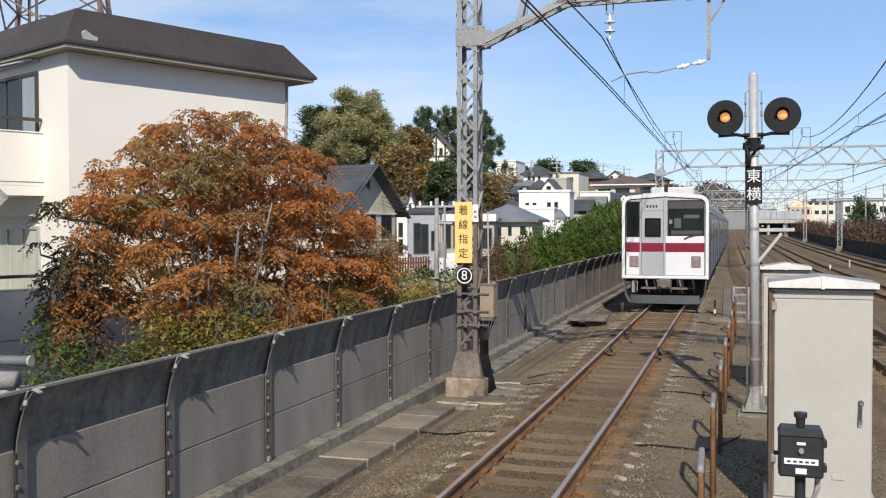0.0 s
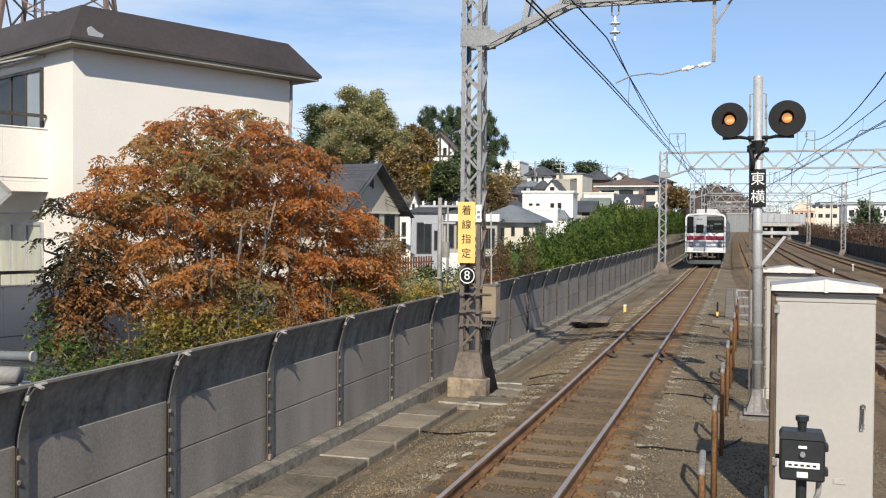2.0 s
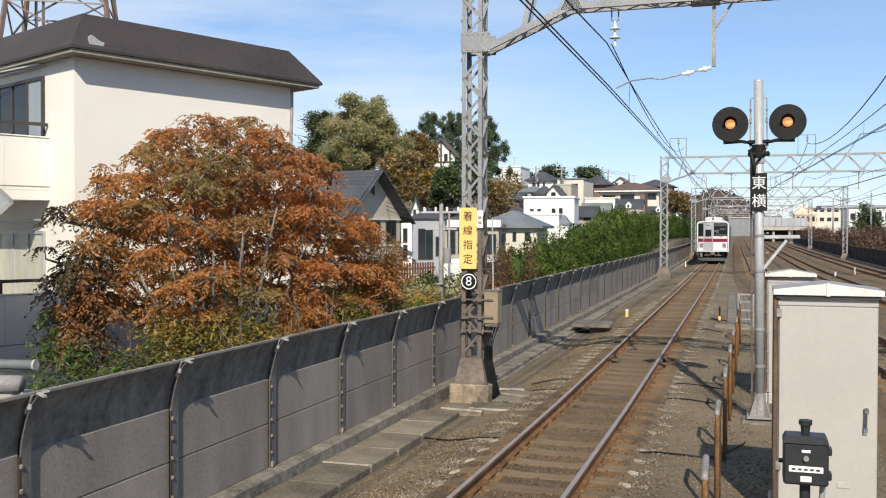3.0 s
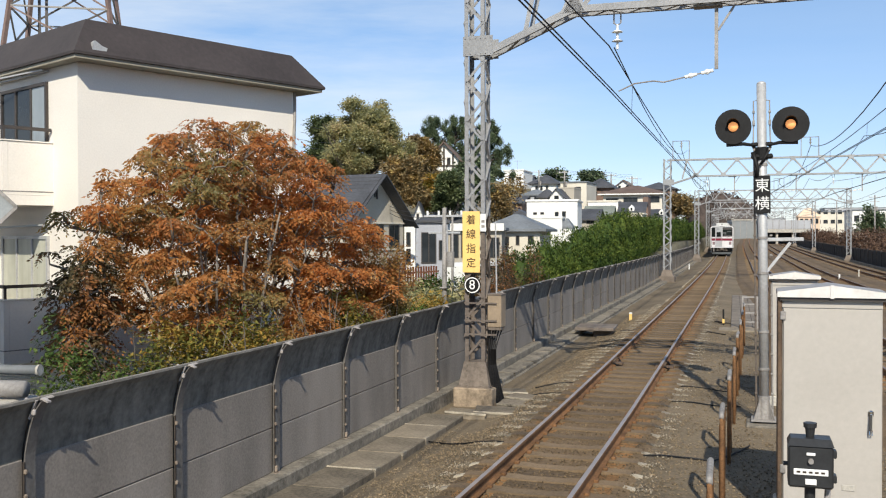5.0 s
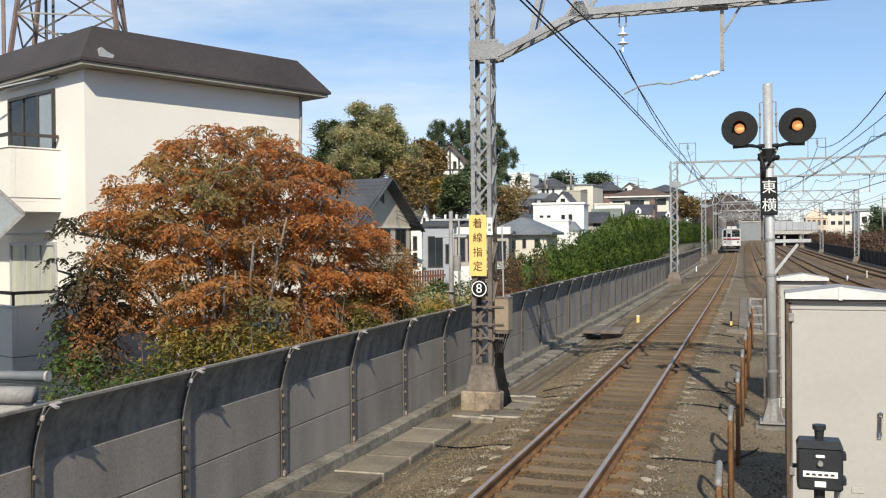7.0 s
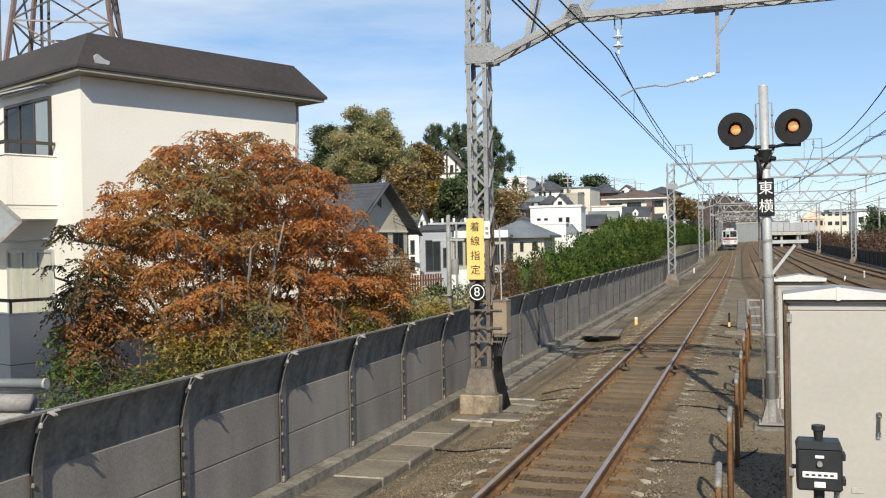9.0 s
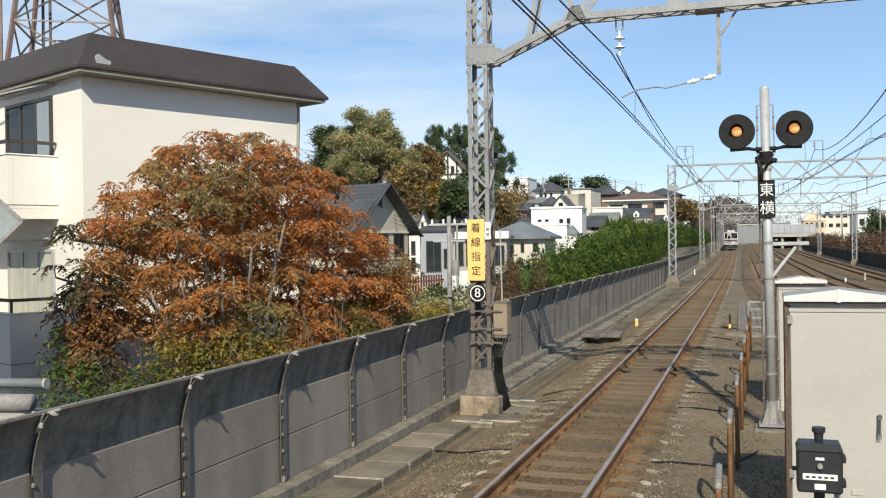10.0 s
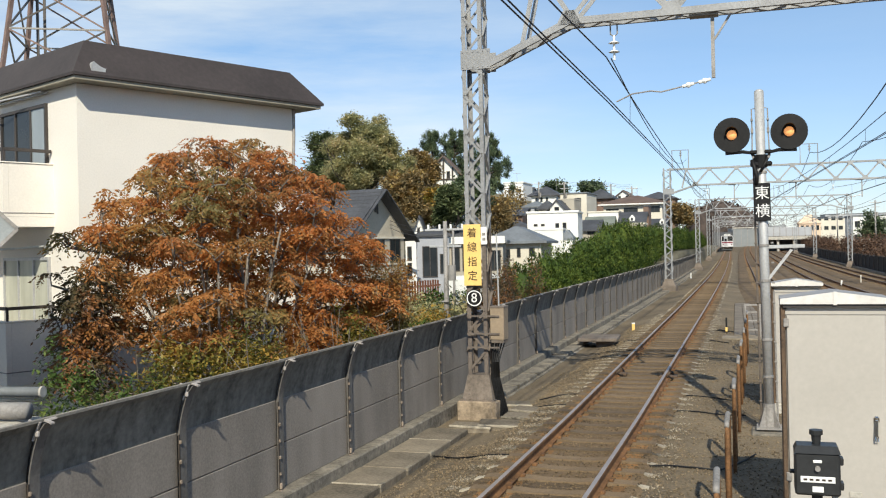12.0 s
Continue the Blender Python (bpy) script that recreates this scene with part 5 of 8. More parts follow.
def apartment():
    # own axes: x runs back along the balcony front, y along the blank side wall
    a = thing("apartment_block", "cream rendered apartment block with a dark brown mansard roof", "building", pose(-9.3, 14.33, -3.0, 0, 0, -23.4))
    W, D, H = 9.0, 5.0, 8.96
    wall = part("wall", Geo().box(-W, 0, -0.3, 0, D, H), M_WALL, a, "cream rendered wall")
    eave = Geo()
    o, z0 = 0.4, H
    oy0, oy1 = 0.24, 0.5
    eave.box(-W - o, -oy0, z0 + 0.004, o, D + oy1, z0 + 0.07)
    part("eave", eave, M_FASCIA, a, "dull grey-beige eaves fascia")
    r = Geo()
    zb, zt = z0 + 0.074, z0 + 0.81
    k = 0.42
    lo = [(-W - o - 0.04, -oy0 - 0.04), (o + 0.04, -oy0 - 0.04), (o + 0.04, D + oy1 + 0.06), (-W - o - 0.04, D + oy1 + 0.06)]
    hi = [(-W - o + k, -oy0 + k), (o - k, -oy0 + k), (o - k, D + oy1 - 0.52), (-W - o + k, D + oy1 - 0.52)]
    r.add([(x, y, zb) for x, y in lo] + [(x, y, zb + 0.05) for x, y in lo] + [(x, y, zt) for x, y in hi], [(0, 1, 5, 4), (1, 2, 6, 5), (2, 3, 7, 6), (3, 0, 4, 7), (4, 5, 9, 8), (5, 6, 10, 9), (6, 7, 11, 10), (7, 4, 8, 11), (8, 9, 10, 11), (0, 3, 2, 1)])
    part("roof", r, M_ROOFDK, a, "dark brown mansard roof")
    part("roof_patch", Geo().prism([(0.08, zb + 0.09), (0.34, zb + 0.06), (0.38, zb + 0.17), (0.27, zb + 0.2), (0.14, zb + 0.28), (0.1, zb + 0.24)], "x", 0.3, 0.4), M_GALV, a, "bright metal patch on the roof edge")
    part("downpipe", Geo().path([(0.05, D - 0.02, 0), (0.05, D - 0.02, 7.9), (0.02, D + 0.03, 8.4), (0.0, D + 0.05, H)], 0.035), M_GALVOLD, a)
    # two balconies with sliding doors on the front
    for zf, lit in ((6.55, 1), (3.63, 1), (0.71, 1)):
        b = part("balcony", Geo().box(-W + 0.3, -0.95, zf - 0.18, -0.95, 0.0, zf), M_WALL, a, "cream balcony with a solid parapet")
        for x0, x1, y0, y1 in ((-W + 0.3, -0.95, -0.95, -0.85), (-1.05, -0.95, -0.846, 0.0)):
            part("parapet", Geo().box(x0, y0, zf + 0.004, x1, y1, zf + 0.98), M_WALL, b)
        part("parapet_cap", Geo().cbox(-W + 0.3, -0.97, zf + 0.985, -0.93, -0.83, zf + 1.01, 0.005).cbox(-1.07, -0.826, zf + 0.985, -0.93, 0, zf + 1.01, 0.005), M_WALL, b)
        part("groove", Geo().box(-W + 0.3, -0.954, zf + 0.06, -0.946, -0.951, zf + 0.08).box(-0.949, -0.95, zf + 0.06, -0.946, 0, zf + 0.08), M_GALVOLD, b)
        rl = Geo().bar((-W + 0.3, -0.9, zf + 1.24), (-1.0, -0.9, zf + 1.24), 0.06, 0.06).bar((-1.0, -0.9, zf + 1.24), (-1.0, -0.02, zf + 1.24), 0.05, 0.06)
        for x in (-1.0, -2.1, -3.2):
            rl.bar((x, -0.9, zf + 1.0), (x, -0.9, zf + 1.24), 0.04, 0.04)
        part("rail", rl, M_FRAME, b, "dark brown handrail")
        window_unit("sliding_door", a, -3.1, -1.12, zf + 0.15, zf + 2.17, y=-0.005, mull=3, frame=0.06, fm=M_FRAME if zf > 5 else M_GALV, gm=M_CURTAIN if zf < 5 else (M_GLASS, M_GLASS, M_NET))
        part("awning_frame", Geo().bar((-3.3, -0.5, zf + 2.3), (-1.1, -0.12, zf + 2.38), 0.03, 0.03).bar((-3.3, -0.1, zf + 2.35), (-1.0, -0.05, zf + 2.36), 0.03, 0.03), M_GALV, a)
    return a


def diamond_sign(x, y, z):
    s = thing("diamond_sign", "grey diamond-shaped sign plate with a pale rim on a post", "sign", pose(x, y, z, 0, 0, 35))
    h = 0.21
    part("plate", Geo().prism([(-h, 0), (0, -h), (h, 0), (0, h)], "y", 0, 0.012), M_GREYPLATE, s)
    for i, (a, b) in enumerate((((-h, 0), (0, -h)), ((0, -h), (h, 0)), ((h, 0), (0, h)), ((0, h), (-h, 0)))):
        part("rim", Geo().bar((a[0], 0, a[1]), (b[0], 0, b[1]), 0.03, 0.025, (0, 1, 0)), M_GALVOLD, s)
    part("bracket", Geo().bar((0.02, 0.03, 0), (-1.3, 0.03, 0.0), 0.03, 0.04), M_GALVOLD, s)
    part("post", Geo().tube((-1.3, 0.03, -3.2 - z), (-1.3, 0.03, h * 0.6), 0.03, n=8), M_GALVOLD, s)


def pipes():
    p = thing("roof_ducts", "pale grey metal ducts with rounded ends behind the barrier", "duct", pose(-4.1, 7.75, 0.12))
    m = mat("duct_paint", (0.2, 0.21, 0.215), 0.5, 0.1, vary=0.15, grain=10, stain=2, bump=0.05)
    part("duct", Geo().tube((-3.5, -0.5, 1.325), (-0.28, 0.0, 1.325), 0.05, n=20), m, p, smooth=True)
    part("duct", Geo().tube((-3.5, -0.65, 1.155), (-0.33, -0.15, 1.155), 0.085, n=20), M_GALVOLD, p, "paler lower duct", smooth=True)
    part("rim", Geo().tube((-0.3, -0.006, 1.325), (-0.275, -0.003, 1.325), 0.056, n=20), M_PALE, p)
    part("tray", Geo().cbox(-3.5, -0.9, 0.82, -0.4, 0.15, 1.05, 0.03), M_PALE, p)
    for x in (-3.0, -0.7):
        part("leg", Geo().bar((x, -0.4, -3.3), (x, -0.4, 0.86), 0.12, 0.12), M_GALVOLD, p)


M_GREYPLATE = mat("grey_plate", (0.3, 0.32, 0.33), 0.6, vary=0.12, bump=0.03)


# ---- trees and shrubs ----
def leaf_cloud(pts, size, jitter=0.3, droop=0.0, fold=0.25, aspect=0.42, seed=1):
    """Many single leaves, one at each point: a folded lozenge of four corners."""
    rng = np.random.default_rng(seed)
    n = len(pts)
    s = size * rng.uniform(1 - jitter, 1 + jitter, n)[:, None]
    az = rng.uniform(0, 2 * np.pi, n)
    el = rng.normal(-droop, 0.5, n)
    d = np.stack([np.cos(az) * np.cos(el), np.sin(az) * np.cos(el), np.sin(el)], 1)
    side = np.stack([-np.sin(az), np.cos(az), rng.normal(0, 0.35, n)], 1)
    side /= np.linalg.norm(side, axis=1)[:, None]
    nrm = np.cross(d, side)
    p = np.asarray(pts)
    v = np.empty((n, 4, 3))
    v[:, 0] = p
    v[:, 1] = p + d * s * 0.5 + side * s * aspect * 0.5 - nrm * s * fold * 0.3
    v[:, 2] = p + d * s
    v[:, 3] = p + d * s * 0.5 - side * s * aspect * 0.5 - nrm * s * fold * 0.3
    return v.reshape(-1, 3), n


def leaf_mesh(name, v, n, material):
    me = bpy.data.meshes.new(name)
    me.vertices.add(4 * n)
    me.vertices.foreach_set("co", np.ascontiguousarray(v, dtype=np.float32).ravel())
    me.loops.add(4 * n)
    me.loops.foreach_set("vertex_index", np.arange(4 * n, dtype=np.int32))
    me.polygons.add(n)
    me.polygons.foreach_set("loop_start", np.arange(0, 4 * n, 4, dtype=np.int32))
    me.materials.append(material)
    me.update(calc_edges=True)
    me.validate()
    return me


def branches(g, start, direction, length, radius, depth, rng, tips, spread_a=0.6, lift=0.12, shrink=0.72, kids=(2, 3)):
    """A limb that bends, tapers and forks; notes where its twigs end."""
    pts, d, p = [Vector(start)], Vector(direction).normalized(), Vector(start)
    steps = 4
    for i in range(steps):
        d = (d + Vector((rng.normal(0, 0.12), rng.normal(0, 0.12), rng.normal(lift * 0.4, 0.08)))).normalized()
        p = p + d * (length / steps)
        pts.append(p.copy())
    g.path(pts, radius, 6 if radius > 0.03 else 4, radius * 0.62)
    if depth == 0:
        tips.append((pts[-1], d))
        tips.append((pts[-2], d))
        return
    for k in range(rng.integers(kids[0], kids[1] + 1)):
        i = steps if k == 0 else rng.integers(2, steps + 1)
        nd = (d + Vector((rng.normal(0, spread_a), rng.normal(0, spread_a), rng.normal(lift, spread_a * 0.6)))).normalized()
        branches(g, pts[i], nd, length * shrink * rng.uniform(0.8, 1.15), radius * 0.6, depth - 1, rng, tips, spread_a, lift, shrink, kids)


def in_lobes(rng, n, lobes, shell=0.55):
    """Points inside a set of ellipsoid lobes, thicker towards their skins."""
    out = []
    w = np.array([l[1][0] * l[1][1] * l[1][2] for l in lobes]) ** 0.7
    pick = rng.choice(len(lobes), n, p=w / w.sum())
    u = rng.normal(size=(n, 3))
    u /= np.linalg.norm(u, axis=1)[:, None]
    r = np.maximum(shell, rng.uniform(0, 1, n) ** (1 / 3.0))[:, None] * rng.uniform(0.9, 1.06, n)[:, None]
    c = np.array([l[0] for l in lobes])[pick]
    s = np.array([l[1] for l in lobes])[pick]
    return c + u * r * s


def tree(name, label, base, trunk_dirs, trunk_len, trunk_r, depth, lobes, n_clumps, per, leaf, material, bark, seed, clump=0.22, droop=0.4, aspect=0.42, lift=0.15):
    t = thing(name, label, "tree", pose(*base))
    rng = np.random.default_rng(seed)
    g, tips = Geo(), []
    for d in trunk_dirs:
        branches(g, (rng.normal(0, 0.06), rng.normal(0, 0.06), -0.2), d, trunk_len * rng.uniform(0.85, 1.1), trunk_r, depth, rng, tips, 0.45, lift)
    part("trunk", g.mesh("trunk", bark, True, fix=False), None, t, "bare forking stems")
    c = in_lobes(rng, n_clumps, lobes)
    pts = np.repeat(c, per, 0) + rng.normal(0, clump, (n_clumps * per, 3)) * np.array([1, 1, 0.55])
    v, n = leaf_cloud(pts, leaf, 0.35, droop, aspect=aspect, seed=seed)
    part("crown", leaf_mesh("crown", v, n, material), None, t)
    return t


AUTUMN = leaf_mat("orange_autumn_leaves", [(0.0, (0.24, 0.19, 0.09)), (0.2, (0.37, 0.225, 0.09)), (0.45, (0.49, 0.225, 0.078)), (0.7, (0.56, 0.245, 0.075)), (1.0, (0.6, 0.34, 0.13))], 0.5, 0.5)
REDDISH = leaf_mat("red_autumn_leaves", [(0.0, (0.28, 0.19, 0.085)), (0.25, (0.41, 0.195, 0.075)), (0.55, (0.52, 0.195, 0.06)), (0.8, (0.57, 0.23, 0.07)), (1.0, (0.58, 0.34, 0.14))], 0.5, 0.5)
RUSTY = leaf_mat("olive_brown_leaves", [(0.0, (0.22, 0.2, 0.085)), (0.3, (0.34, 0.255, 0.1)), (0.6, (0.43, 0.24, 0.085)), (0.85, (0.51, 0.24, 0.075)), (1.0, (0.55, 0.34, 0.12))], 0.5, 0.5)
YELLOWG = leaf_mat("yellowing_leaves", [(0.0, (0.12, 0.155, 0.04)), (0.3, (0.24, 0.22, 0.055)), (0.6, (0.4, 0.265, 0.06)), (1.0, (0.5, 0.28, 0.055))], 0.5, 0.4)
GREENY = leaf_mat("fresh_green_leaves", [(0.0, (0.07, 0.12, 0.03)), (0.4, (0.13, 0.19, 0.05)), (0.75, (0.2, 0.25, 0.07)), (1.0, (0.35, 0.28, 0.07))], 0.5, 0.4)
HEDGE = leaf_mat("hedge_leaves", [(0.0, (0.02, 0.042, 0.007)), (0.4, (0.045, 0.08, 0.012)), (0.75, (0.085, 0.125, 0.018)), (1.0, (0.14, 0.165, 0.03))], 0.75, 0.12)
OLIVE = leaf_mat("olive_leaves", [(0.0, (0.27, 0.28, 0.15)), (0.4, (0.43, 0.42, 0.22)), (0.75, (0.56, 0.5, 0.27)), (1.0, (0.6, 0.49, 0.3))], 0.6, 0.5)
SCRUB = leaf_mat("dry_scrub", [(0.0, (0.06, 0.04, 0.03)), (0.5, (0.13, 0.075, 0.05)), (1.0, (0.22, 0.13, 0.08))], 0.8, 0.2)
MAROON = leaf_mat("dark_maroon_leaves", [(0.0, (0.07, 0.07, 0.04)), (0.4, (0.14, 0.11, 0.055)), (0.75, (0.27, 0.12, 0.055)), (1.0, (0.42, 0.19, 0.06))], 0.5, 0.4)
EVERGREEN = leaf_mat("broad_evergreen", [(0.0, (0.072, 0.098, 0.046)), (0.5, (0.130, 0.163, 0.072)), (1.0, (0.221, 0.247, 0.117))], 0.6, 0.35)
RUSSET = leaf_mat("russet_leaves", [(0.0, (0.188, 0.156, 0.081)), (0.4, (0.325, 0.244, 0.125)), (0.75, (0.362, 0.237, 0.094)), (1.0, (0.500, 0.375, 0.125))], 0.6, 0.35)
PINE = leaf_mat("pine_needles", [(0.0, (0.065, 0.095, 0.055)), (0.4, (0.11, 0.15, 0.082)), (0.75, (0.155, 0.2, 0.105)), (1.0, (0.22, 0.25, 0.14))], 0.6, 0.25)


HEDGE_Y, HEDGE_TOP = [35, 40, 45, 52, 64, 72, 80, 110, 180], [2.2, 2.6, 3.0, 3.5, 4.5, 4.0, 4.3, 4.5, 4.6]


def hedge():
    """A tall clipped conifer hedge outside the barrier."""
    h = thing("conifer_hedge", "tall dense green conifer hedge behind the barrier", "hedge")
    rng = np.random.default_rng(7)
    lobes = []
    y = 33.6
    while y < 175:
        top = float(np.interp(y, HEDGE_Y, HEDGE_TOP)) + rng.normal(0, 0.22) - 0.1
        z0 = ground_z(line_x(y) - 5.6, y)
        hh = (top - z0) / 2
        q = rng.uniform(0.85, 1.2)
        x = line_x(y) - 5.5 + min(1.2, max(0.0, 0.03 * (y - 90))) + rng.normal(0, 0.22)
        lobes.append(((x, y, z0 + hh * 0.8), (1.15 * q, 0.78 * q, hh * 0.82)))
        lobes.append(((x, y, z0 + hh * 1.35), (0.7 * q, 0.52 * q, hh * 0.64)))
        y += 0.85 if y < 50 else 1.2 if y < 90 else 2.0
    tufts = []
    for c, s in lobes:
        for _ in range(9):
            u = rng.normal(size=3)
            u[2] = abs(u[2]) - 0.35
            u /= np.linalg.norm(u)
            q = rng.uniform(0.16, 0.3)
            tufts.append(((c[0] + u[0] * s[0] * 0.95, c[1] + u[1] * s[1] * 0.95, c[2] + u[2] * s[2] * 0.98), (q, q, q * 1.7)))
    pts = np.concatenate([in_lobes(rng, 24000, lobes, 0.93), in_lobes(rng, 28000, tufts, 0.75)])
    v, n = leaf_cloud(np.repeat(pts, 5, 0) + rng.normal(0, 0.06, (260000, 3)), 0.13, 0.5, -0.7, aspect=0.4, seed=8)
    part("foliage", leaf_mesh("foliage", v, n, HEDGE), None, h)
    g = Geo()
    for c, s in lobes[::2]:
        g.tube((c[0], c[1], c[2] - s[2]), (c[0], c[1], c[2] + s[2] * 0.7), 0.09, 0.03, 6)
    part("woody_base", g, M_BARKDK, h)
    core = Geo()
    for c, s in lobes:
        core.ball(c, s[1] * 0.72, 8, 6, s[2] / (s[1] * 0.72) * 0.86)
    tagged(part("inner_shade", core, HEDGE, h), kind="stuff")


# ---- houses of the town behind ----
M_CREAM = mat("pale_cream_wall", (0.66, 0.61, 0.52), 0.85, vary=0.07, grain=6, stain=0.4, bump=0.05)
M_HWHITE = mat("white_wall", (0.78, 0.77, 0.74), 0.8, vary=0.05, grain=6, stain=0.4, bump=0.05)
M_BEIGE = mat("beige_wall", (0.42, 0.38, 0.32), 0.85, vary=0.08, grain=6, stain=0.4, bump=0.08)
M_GREYWALL = mat("blue_grey_wall", (0.42, 0.43, 0.46), 0.8, vary=0.08, grain=6, stain=0.4, bump=0.05)
M_BROWNWALL = mat("brown_wall", (0.2, 0.13, 0.1), 0.85, vary=0.15, grain=6, stain=0.4, bump=0.08)
# peach render, brightened so that distance haze sits in its colour
M_PEACH = mat("hazed_peach_wall", (0.72, 0.54, 0.4), 0.85, vary=0.08, grain=1, stain=0.2, bump=0.05)
M_TILE = mat("dark_roof_tile", (0.07, 0.072, 0.082), 0.6, vary=0.25, grain=6, stain=0.7, bump=0.3)
M_TILEGREY = mat("grey_roof_tile", (0.17, 0.185, 0.205), 0.6, vary=0.2, grain=6, stain=0.7, bump=0.2)
M_TILEBR = mat("brown_roof_tile", (0.14, 0.095, 0.075), 0.7, vary=0.2, grain=6, stain=0.7, bump=0.2)
M_TILEGRN = mat("green_grey_roof", (0.2, 0.22, 0.19), 0.7, vary=0.2, grain=6, stain=0.7, bump=0.2)
M_WOODRED = mat("red_brown_fence", (0.2, 0.08, 0.045), 0.8, vary=0.25, grain=8, stain=2, bump=0.2)


def house_window(parent, face, w, d, c, z, ww, hh, bars=2, frame=None):
    """A window with frame, bar and panes. face: 's' (front), 'e' (side towards the line)."""
    m = pose(c, -d / 2, z) if face == "s" else pose(w / 2, c, z, 0, 0, 90)
    t = 0.06
    win = part("window", Geo().ring(-ww / 2, -hh / 2, ww / 2, hh / 2, t, -0.05, 0.03), frame or M_FRAME, parent, m=m)
    for i in range(1, bars):
        xm = -ww / 2 + ww * i / bars
        part("mullion", Geo().box(xm - 0.025, -0.045, -hh / 2 + t, xm + 0.025, 0.02, hh / 2 - t), frame or M_FRAME, win)
    part("pane", Geo().box(-ww / 2 + 0.03, -0.02, -hh / 2 + 0.03, ww / 2 - 0.03, 0.0, hh / 2 - 0.03), M_GLASS, win)
    return win


def house(label, x, y, z, w, d, h, rot, wall, roof, kind="gable", rise=1.6, over=0.4, ridge="x", wins=(), frame=None, band=False, dormer=None):
    """w along x, d along y, walls h high. kind: gable, hip or flat. wins: (face, centre, height, width, tall)."""
    t = thing("house", label, "house", pose(x, y, z, 0, 0, rot), group="houses of the town")
    g = Geo().box(-w / 2, -d / 2, min(-1.5, ground_z(x, y) - z - 1.0), w / 2, d / 2, h)
    if kind == "gable":
        if ridge == "x":
            g.prism([(-d / 2, h), (d / 2, h), (0, h + rise)], "x", -w / 2, w / 2)
        else:
            g.prism([(-w / 2, h), (w / 2, h), (0, h + rise)], "y", -d / 2, d / 2)
    part("wall", g, wall, t)
    r = Geo()
    th = 0.16
    if kind == "gable":
        half = (d if ridge == "x" else w) / 2
        run = half + over
        zlow = h - rise * over / half
        for s in (-1, 1):
            prof = [(s * run, zlow), (s * run, zlow + th), (0, h + rise + th), (0, h + rise + 0.004)]
            r.prism(prof, "x" if ridge == "x" else "y", -(w if ridge == "x" else d) / 2 - over, (w if ridge == "x" else d) / 2 + over)
    elif kind == "hip":
        a, b = w / 2 + over, d / 2 + over
        k = min(a, b) * 0.95
        lo = [(-a, -b), (a, -b), (a, b), (-a, b)]
        hi = [(-a + k, -b + k), (a - k, -b + k), (a - k, b - k), (-a + k, b - k)]
        r.add([(p, q, h - 0.02) for p, q in lo] + [(p, q, h + th) for p, q in lo] + [(p, q, h + th + rise) for p, q in hi], [(0, 3, 2, 1), (0, 1, 5, 4), (1, 2, 6, 5), (2, 3, 7, 6), (3, 0, 4, 7), (4, 5, 9, 8), (5, 6, 10, 9), (6, 7, 11, 10), (7, 4, 8, 11), (8, 9, 10, 11)])
    else:
        r.cbox(-w / 2 - over, -d / 2 - over, h, w / 2 + over, d / 2 + over, h + 0.22, 0.03)
    part("roof", r, roof, t)
    for face, c, zz, ww, hh in wins:
        house_window(t, face, w, d, c, zz, ww, hh, 3 if ww > 1.7 else 2 if ww > 0.8 else 1, frame)
    if band:
        part("eaves_band", Geo().cbox(-w / 2 - over - 0.05, -d / 2 - over - 0.06, h - 0.14 if kind == "hip" else h - 0.02, w / 2 + over * 0.5, -d / 2 - over - 0.004, h + 0.04 if kind == "hip" else h + 0.48, 0.01), M_HWHITE, t, "white band along the eaves")
    if dormer is not None:
        q = part("dormer", Geo().prism([(dormer - 0.35, h + 0.1), (dormer + 0.35, h + 0.1), (dormer + 0.35, h + 0.55), (dormer, h + 0.95), (dormer - 0.35, h + 0.55)], "y", -d / 2 - 0.05, -d / 4), M_HWHITE, t, "white gabled dormer")
        part("pane", Geo().box(dormer - 0.12, -d / 2 - 0.07, h + 0.2, dormer + 0.12, -d / 2 - 0.054, h + 0.55), M_GLASS, q)
    return t


def utility_pole(x, y, z, h, arms=True, r=0.15):
    p = thing("utility_pole", "grey concrete utility pole with cross arms and wires", "utility pole", pose(x, y, z), group="utility poles")
    part("pole", Geo().tube((0, 0, -0.3), (0, 0, h), r, r * 0.67, 10), M_GALVOLD, p, smooth=True)
    if arms:
        for zz, ww in ((h - 0.4, 0.9), (h - 1.1, 0.7)):
            part("cross_arm", Geo().cbox(-ww, -0.05, zz, ww, 0.05, zz + 0.09, 0.01), M_GALV, p)
        for i in range(4):
            part("insulator", Geo().tube((-0.75 + 0.5 * i, 0, h - 0.31), (-0.75 + 0.5 * i, 0, h - 0.13), 0.05, n=8), M_INSUL, p)
        part("transformer", Geo().tube((0.27, 0, h - 2.5), (0.27, 0, h - 1.85), 0.16, n=12), M_GALVOLD, p)
        for i in range(4):
            part("bracket", Geo().cbox(-0.16, -0.24, h - 3.4 - 0.7 * i, 0.16, -0.1, h - 3.34 - 0.7 * i, 0.02), M_GALVOLD, p)
    return p


